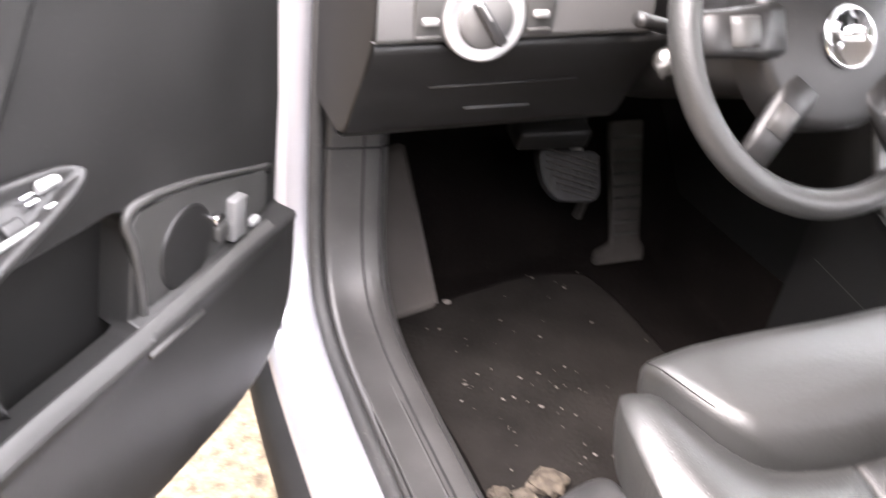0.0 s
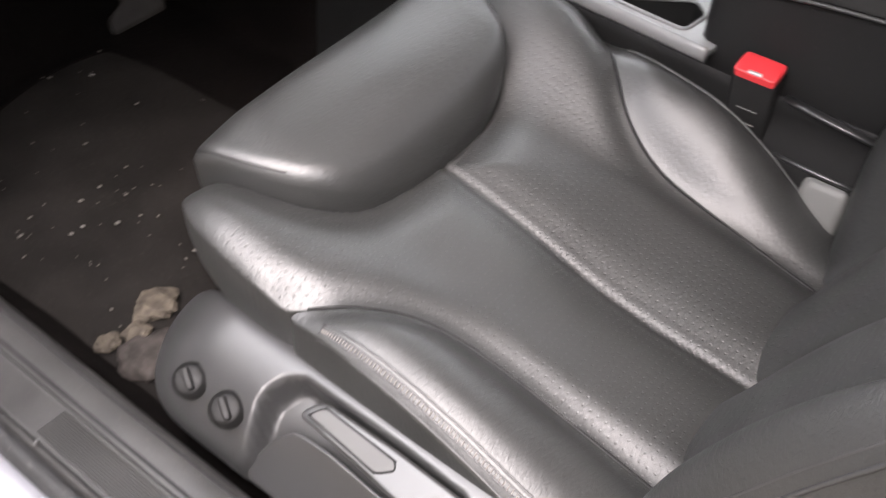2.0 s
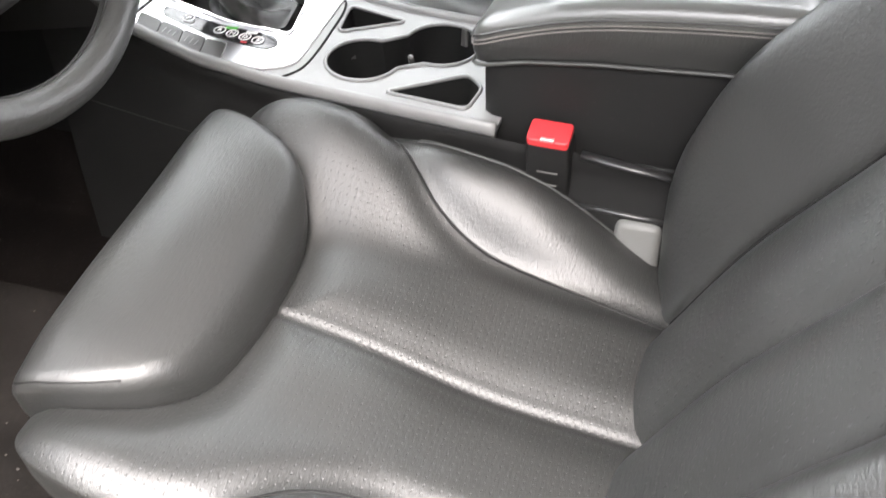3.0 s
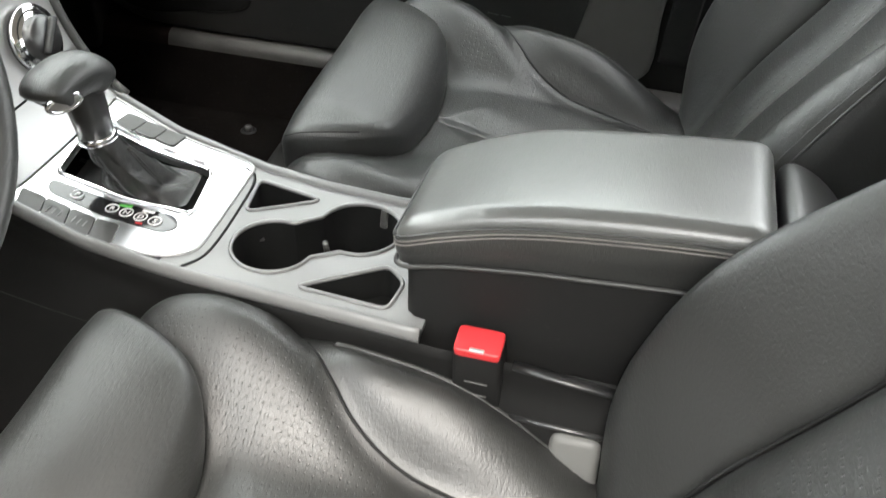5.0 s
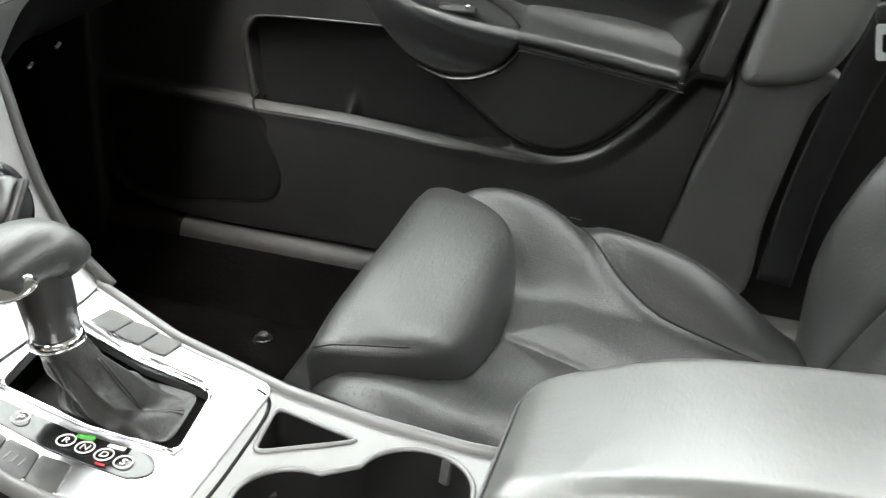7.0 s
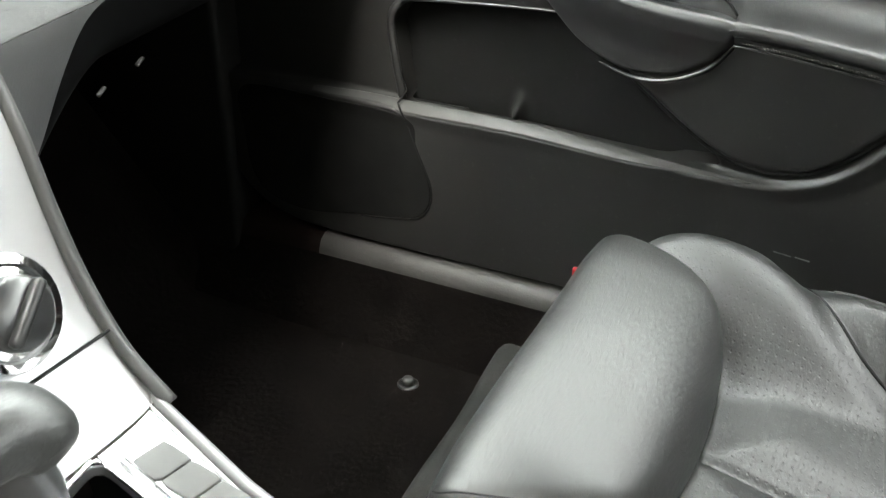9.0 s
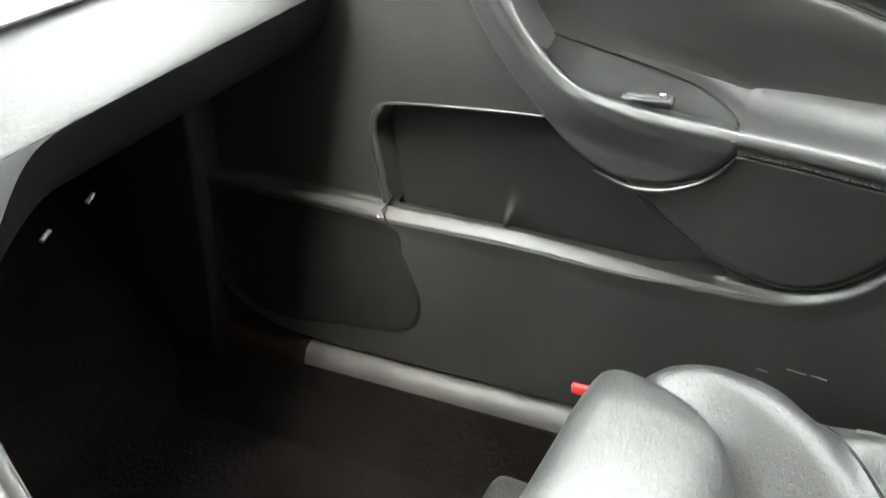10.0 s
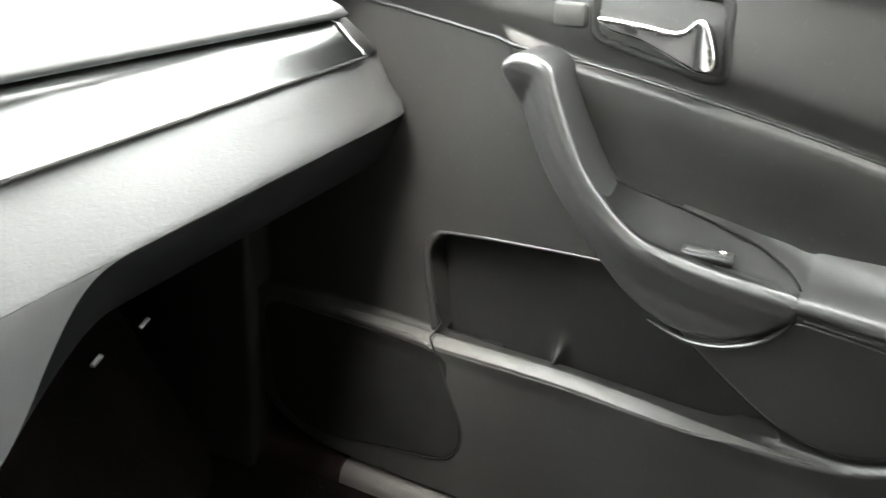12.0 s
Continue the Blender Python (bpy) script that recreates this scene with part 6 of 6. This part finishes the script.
        part("switch_tray", (to_tray(g), [[i * 12 + j, i * 12 + j + 1, (i + 1) * 12 + j + 1, (i + 1) * 12 + j] for i in range(21) for j in range(11)]), MATTE, door, "shallow black tray behind the pull handle")
        part("tray_edge", tube(to_door(np.column_stack([rear + (0, 0.0005), back_depth(share) - 0.002])), 0.0014, 6, up=(1, 0, 0)), DARK, door)
        c = to_tray(np.array([(0.52, 0.40, 0.003)]))[0]
        swp = part("window_switch", rbox((0.014, 0.052, 0.008), Matrix.Translation(c) @ pose(0, 0, 0, 0, -28, 0), 0.003, 3), PLASTIC, door, "small black window switch")
        part("switch_key", rbox((0.009, 0.044, 0.008), Matrix.Translation(c + np.array((0, 0, 0.0015))) @ pose(0, 0, 0, 0, -28, 0), 0.003, 3), PLASTIC, swp)
        part("switch_edge", rbox((0.004, 0.007, 0.006), Matrix.Translation(c + np.array((-0.001, -0.015, 0.005))), 0.0015), CHROME, swp)
    else:
        def to_pod(v):
            """(along, across, out) on the tilted switch tray."""
            return to_door(np.column_stack([v[:, 0] + 0.014, 0.80 + 0.6 * v[:, 1] + 0.8 * v[:, 2], 0.740 + 0.8 * v[:, 1] - 0.6 * v[:, 2]]))

        pod_line = smooth_line([(0.560, -0.042), (0.620, -0.029), (0.672, -0.017), (0.716, -0.008), (0.754, 0.001), (0.782, 0.011), (0.789, 0.021), (0.775, 0.030), (0.747, 0.036), (0.70, 0.040), (0.60, 0.042), (0.54, 0.02), (0.535, -0.02)], 5, True)

        def pod_height(u, v):
            return -0.009 * step_up(sdf(np.stack([u, v], 1), pod_line), 0.007, 0.013)

        pod = part("switch_pod", field(pod_line, pod_height, 0.003, 0.005, 0.10, to_pod, taper=0.02), PLASTIC, door, "black oval switch pod with a raised rim")
        mpod = Matrix(((0.0, sign * 0.8, sign * -0.6, 0), (1, 0, 0, 0), (0, 0.6, 0.8, 0), (0, 0, 0, 1)))
        for nm, u, v, size, mt in (("mirror_switch", 0.752, 0.0245, (0.024, 0.010, 0.010), SILVER_PLASTIC), ("window_switch", 0.727, 0.0225, (0.014, 0.0035, 0.008), CHROME), ("window_switch", 0.727, 0.0165, (0.014, 0.0035, 0.008), CHROME),
                                   ("window_switch", 0.738, 0.0078, (0.012, 0.004, 0.008), CHROME), ("window_switch", 0.700, 0.008, (0.020, 0.012, 0.007), PLASTIC), ("tray_ridge", 0.690, 0.0003, (0.060, 0.005, 0.008), SILVER_PLASTIC)):
            part(nm, rbox(size, Matrix.Translation(to_pod(np.array([(u, v, -0.006)]))[0]) @ mpod, 0.0028, 3), mt, pod)
    ys = np.linspace(0.248 if sign > 0 else 0.165, 0.468 if sign > 0 else 0.56, 30)
    rz = np.interp(ys, [0.165, 0.25, 0.333, 0.409, 0.458], [0.735, 0.746, 0.757, 0.767, 0.772])
    asec = smooth_line([(0.800, 0.056), (0.7845, 0.038), (0.774, 0.026), (0.756, 0.014), (0.735, 0.0075), (0.720, 0.002), (0.716, -0.006), (0.720, -0.012), (0.727, -0.015), (0.729, -0.022), (0.738, -0.027), (0.765, -0.032), (0.785, -0.034)], 3)
    m = len(asec)
    draw = np.sqrt(np.clip(1 - (1 - np.clip((ys - ys[0]) / 0.012, 0, 1)) ** 2, 0, 1)) if sign > 0 else np.ones(30)
    ease = np.interp(ys, [0.34, 0.468], [1.0, 0.70]) if sign > 0 else np.ones(30)
    arm_v = [(y, z + (dz * e if dz > 0 else dz) * (0.4 + 0.6 * k), 0.79 + (x - 0.79) * (0.3 + 0.7 * k)) for y, z, k, e in zip(ys, rz, draw, ease) for x, dz in asec]
    rows_n = 30
    if sign > 0:
        # the padding runs on forward behind the tray and dies out
        for q in np.linspace(0.02, 0.75, 18):
            y, z, x = np.interp(q, share, rear[:, 0]), np.interp(q, share, rear[:, 1]), float(back_depth(q))
            top = z + 0.036 * (1 - q / 0.75) ** 0.8
            x0, d0 = asec[14]
            for i, (xa, dz) in enumerate(asec):
                if i <= 14:
                    arm_v.append((y - 0.002, z + (top - z) * (dz - d0) / (0.056 - d0), x + (0.80 - x) * (xa - x0) / (0.80 - x0)))
                else:
                    arm_v.append((y - 0.002, z - 0.0015 * (i - 14), x + 0.002 * (i - 14)))
            rows_n += 1
    rest_ = part("armrest", (to_door(np.array(arm_v)), [[i * m + j, i * m + j + 1, (i + 1) * m + j + 1, (i + 1) * m + j] for i in range(rows_n - 1) for j in range(m - 1)] + [list(range(m))]), VINYL, door, "padded black vinyl armrest", sharp=60)
    sy = np.linspace(ys[1], ys[-2], 74)
    stitches = [rbox((0.002, 0.0028, 0.0030), Matrix.Translation(to_door(np.array([(y, z - dz, 0.7285)]))[0]), 0.0006, 1) for dz in (0.0160, 0.0205) for y, z in zip(sy, np.interp(sy, ys, rz))]
    part("stitching", join(*stitches), PLASTIC_GREY, rest_, "close double row of stitching under the edge")
    for dz in (0.0128, 0.0240):
        part("stitch_edge", tube(to_door(np.column_stack([ys, rz - dz, np.full(len(ys), 0.727)])), 0.0012, 5, up=(1, 0, 0)), VINYL, rest_)
    if sign < 0:
        for y, z, size, mt in ((1.024, 0.660, (0.010, 0.018, 0.010), CHROME), (1.030, 0.642, (0.010, 0.022, 0.018), PLASTIC_GREY), (1.060, 0.645, (0.014, 0.026, 0.050), GREY_TRIM), (1.077, 0.640, (0.010, 0.008, 0.050), PLASTIC_GREY), (1.100, 0.622, (0.010, 0.018, 0.010), SILVER_PLASTIC)):
            part("release_switch", rbox(size, Matrix.Translation(at_depth(np.array([(y, z)]), -0.005)[0]), 0.003, 2), mt, panel, "small release switch")
        el = smooth_line([(0.851, 0.733), (0.901, 0.731), (0.945, 0.725), (0.993, 0.715), (1.044, 0.701), (1.14, 0.674)], 6)
        part("edge_groove", tube(at_depth(el[6:] - (0, 0.009), 0.0), 0.0016, 6, up=(1, 0, 0)), DARK, panel)
        part("lower_line", tube(at_depth(np.array([(0.87, 0.590), (0.96, 0.589)]), -0.001), 0.004, 6, up=(1, 0, 0)), PLASTIC_GREY, panel)
    else:
        part("reflector", rbox((0.008, 0.034, 0.013), Matrix.Translation(to_door(np.array([(0.611, 0.436, 0.748)]))[0]), 0.003), RED, door, "small red reflector")
        for y, z, w in ((0.426, 0.502, 0.012), (0.392, 0.507, 0.020), (0.370, 0.505, 0.016)):
            c = at_depth(np.array([(y, z)]), -0.0006)[0]
            part("scuff_bar", rbox((0.0012, w, 0.0016), Matrix.Translation(c) @ pose(0, 0, 0, 6, 0, 0), 0.0005), LABEL_GREY, panel)
        cap = rounded([(0.236, 0.742), (0.197, 0.736), (0.166, 0.86), (0.16, 0.98), (0.19, 0.98), (0.205, 0.86)], 0.008)
        part("end_cap", field(cap, lambda y, z: -0.762 + 0.0 * y, 0.01, 0.004, 0.02, lambda v: to_door(np.column_stack([v[:, :2], -v[:, 2]]))), PLASTIC_SMOOTH, panel, "smooth end cap of the lining")
    # chrome inner door handle in its bezel
    bez = rounded([(0.712, 0.972), (0.590, 0.940), (0.568, 0.946), (0.575, 1.025), (0.712, 1.034)], 0.016)
    hb = part("handle_bezel", skin(bez, 0.005, 0.004, 0.01, lambda y, z: door_depth(y, z) - 0.004 + 0.024 * step_up(sdf(np.stack([y, z], 1), bez), 0.007, 0.018)), MATTE, door, "black recessed handle surround")
    lever_line = smooth_line([(0.700, 0.996), (0.690, 0.984), (0.660, 0.978), (0.625, 0.966), (0.598, 0.956), (0.582, 0.957), (0.580, 0.972), (0.590, 1.000), (0.600, 1.003), (0.618, 0.991), (0.660, 0.994)], 5, True)
    lg, lf = field(lever_line, lambda y, z: -0.768 + 0.010 * step_up(0.66 - y, 0, 0.07) + 0.0 * z, 0.003, 0.003, 0.010)
    part("door_handle", (to_door(np.column_stack([lg[:, :2], -lg[:, 2]])), lf), CHROME, door, "chrome inner door handle")
    part("lock_button", rbox((0.008, 0.034, 0.024), Matrix.Translation(at_depth(np.array([(0.732, 0.995)]), -0.004)[0]), 0.004), PLASTIC_GREY, door)
    # outer skin, waist seal and window
    outer = [(0.885, 0.36), (0.905, 0.55), (0.91, 0.75), (0.895, 0.95), (0.87, 1.03), (0.80, 1.035)]
    rows = np.array([(sign * x, y, z) for y in (0.17, 0.5, 0.8, 1.14) for x, z in outer])
    m = len(outer)
    part("outer_skin", (rows, [[i * m + j, i * m + j + 1, (i + 1) * m + j + 1, (i + 1) * m + j] for i in range(3) for j in range(m - 1)]), SILVER_PAINT, door, "silver painted outer door skin")
    part("waist_seal", sweep(np.array([(sign * 0.800, 0.16, 1.037), (sign * 0.806, 0.6, 1.041), (sign * 0.806, 1.12, 1.036)]), ring(0.010, 0.008, 8)), RUBBER, door)
    edge = np.array([(sign * 0.805, 0.15, 1.035), (sign * 0.805, 1.10, 1.035), (sign * 0.755, 0.93, 1.17), (sign * 0.665, 0.62, 1.30), (sign * 0.66, 0.10, 1.32)])
    pane = part("window_pane", (np.concatenate([edge, edge + (sign * 0.004, 0, 0)]), [[0, 1, 2, 3, 4], [9, 8, 7, 6, 5]] + [[i, (i + 1) % 5, 5 + (i + 1) % 5, 5 + i] for i in range(5)]), glass, door, "clear side window", smooth=False)
    pane.visible_shadow = False
    part("window_frame", tube(np.array([edge[1], edge[2], edge[3], edge[4], edge[0]]), 0.016, 8, up=(1, 0, 0)), RUBBER, door)
    return door


build_door(1, "door_1", "closed black passenger door lining with pocket, armrest and chrome handle", (0.78, 1.14, 0.42))
driver_door = build_door(-1, "door_2", "open driver's door with black lining, pocket and switches", (-0.78, 1.14, 0.42))
HINGE = Matrix.Translation((-1.223, 1.141, 0)) @ pose(0, 0, 0, 0, 0, -40.5) @ Matrix.Translation((1.223, -1.141, 0))
driver_door.matrix_basis = HINGE @ Matrix.Translation((-0.78, 1.14, 0.42))

# passenger's sill, door post and belt
psill = thing("sill_trim_right", (0.77, 0.5, 0.30), "grey plastic sill trim below the passenger door", "sill trim", kind="structure")
ys = np.linspace(-0.6, 1.0, 24)
sec = [(0.80, 0.366), (0.798, 0.397), (0.790, 0.400), (0.758, 0.397), (0.747, 0.391), (0.741, 0.378), (0.738, 0.350)]
part("strip", (np.array([(x, y, z) for y in ys for x, z in sec]), [[i * 7 + j, i * 7 + j + 1, (i + 1) * 7 + j + 1, (i + 1) * 7 + j] for i in range(23) for j in range(6)]), SILL_PALE, psill)
# front length of the sill: shade under the dash put into dark brown
ys = np.linspace(1.0, 1.46, 8)
part("front_strip", (np.array([(x, y, z) for y in ys for x, z in sec]), [[i * 7 + j, i * 7 + j + 1, (i + 1) * 7 + j + 1, (i + 1) * 7 + j] for i in range(7) for j in range(6)]), SILL_SHADE, psill, "brownish front of the sill, its fade into shade painted")
ys = np.linspace(-0.6, 1.46, 30)
sec = [(0.741, 0.374), (0.733, 0.35), (0.718, 0.31), (0.690, 0.276)]
part("carpet_edge", (np.array([(x, y, z) for y in ys for x, z in sec]), [[i * 4 + j, i * 4 + j + 1, (i + 1) * 4 + j + 1, (i + 1) * 4 + j] for i in range(29) for j in range(3)]), CARPET, psill)

# black panel added behind the door's lower gap to hide the lit outside
part("door_seal", rbox((0.012, 0.5, 0.30), pose(0.806, 1.05, 0.45), 0.004), BLACK_AND_SHADE, psill, "black rubber door seal")

bpost = thing("wall_right_post", (0.78, 0.15, 0.44), "dark grey trimmed door post beside the passenger seat", "door post", kind="structure")
def to_post(v):
    return np.stack([v[:, 2] * -1, v[:, 0], v[:, 1]], 1)


pl = smooth_line([(0.262, 0.42), (0.235, 0.55), (0.190, 0.70), (0.178, 0.76), (0.06, 0.76), (0.085, 0.70), (0.112, 0.55), (0.13, 0.42)], 5, True)
part("lower_cover", field(pl, lambda y, z: -0.778 + 0.0 * y, 0.012, 0.010, 0.05, to_post), PILLAR, bpost, "dark lower post cover")
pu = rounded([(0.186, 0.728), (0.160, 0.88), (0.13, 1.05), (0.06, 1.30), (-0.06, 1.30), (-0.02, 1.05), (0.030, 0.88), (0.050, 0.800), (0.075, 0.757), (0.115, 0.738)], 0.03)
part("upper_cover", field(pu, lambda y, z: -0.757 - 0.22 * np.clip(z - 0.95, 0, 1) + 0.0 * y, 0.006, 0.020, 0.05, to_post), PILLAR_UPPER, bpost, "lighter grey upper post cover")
belt = thing("seat_belt", (0.75, 0.06, 0.50), "black seat belt with a steel tongue hanging by the door post", "seat belt")
bp = smooth_line([(0.772, 0.085, 0.46), (0.764, 0.072, 0.60), (0.756, 0.045, 0.74), (0.748, 0.018, 0.84), (0.735, -0.03, 1.02), (0.68, -0.10, 1.25)], 6)
part("webbing", sweep(bp, ring(0.0235, 0.0012, 8, 4), up=(1, 0, 0)), WEBBING, belt)
part("tongue", slab(rounded([(-0.013, -0.024), (0.013, -0.024), (0.013, 0.022), (-0.013, 0.022)], 0.006), 0, 0.003, lambda v: placed((v, []), pose(0.738, 0.022, 0.816, 90, 0, 90) @ pose(0, 0, 0, 0, 0, -12))[0], [rounded([(-0.005, -0.014), (0.005, -0.014), (0.005, 0.008), (-0.005, 0.008)], 0.003)]), CHROME, belt, "steel belt tongue", smooth=False)
part("tongue_grip", rbox((0.014, 0.058, 0.026), pose(0.740, 0.014, 0.852, -12, 0, 0), 0.006, 3), PLASTIC, belt, "black plastic tongue grip")

bolt = thing("mat_fixing", (0.634, 0.80, FLOOR), "round steel mat fixing stud in the carpet", "fixing stud")
part("washer", lathe([(0.014, 0.0), (0.014, 0.002), (0.011, 0.0035), (0.0105, 0.002), (0.0, 0.003)], Matrix.Translation((0.634, 0.80, FLOOR + 0.001)), 24), PLASTIC_SMOOTH, bolt)
part("stud", lathe([(0.008, 0.0), (0.008, 0.006), (0.006, 0.009), (0.0, 0.009)], Matrix.Translation((0.634, 0.80, FLOOR + 0.003)), 16), PLASTIC_GREY, bolt)

ubox = thing("underseat_box", (0.375, 0.58, FLOOR), "dark grey felt covered box under the front of the passenger seat", "box")
ub = rounded([(0.165, 0.50), (0.585, 0.50), (0.590, 0.652), (0.38, 0.634), (0.165, 0.622)], 0.02)
part("felt_cover", field(ub, lambda x, y: 0.428 + 0.003 * np.sin(31 * x) * np.sin(27 * y), 0.01, 0.018, 0.15), CARPET_WORN, ubox)
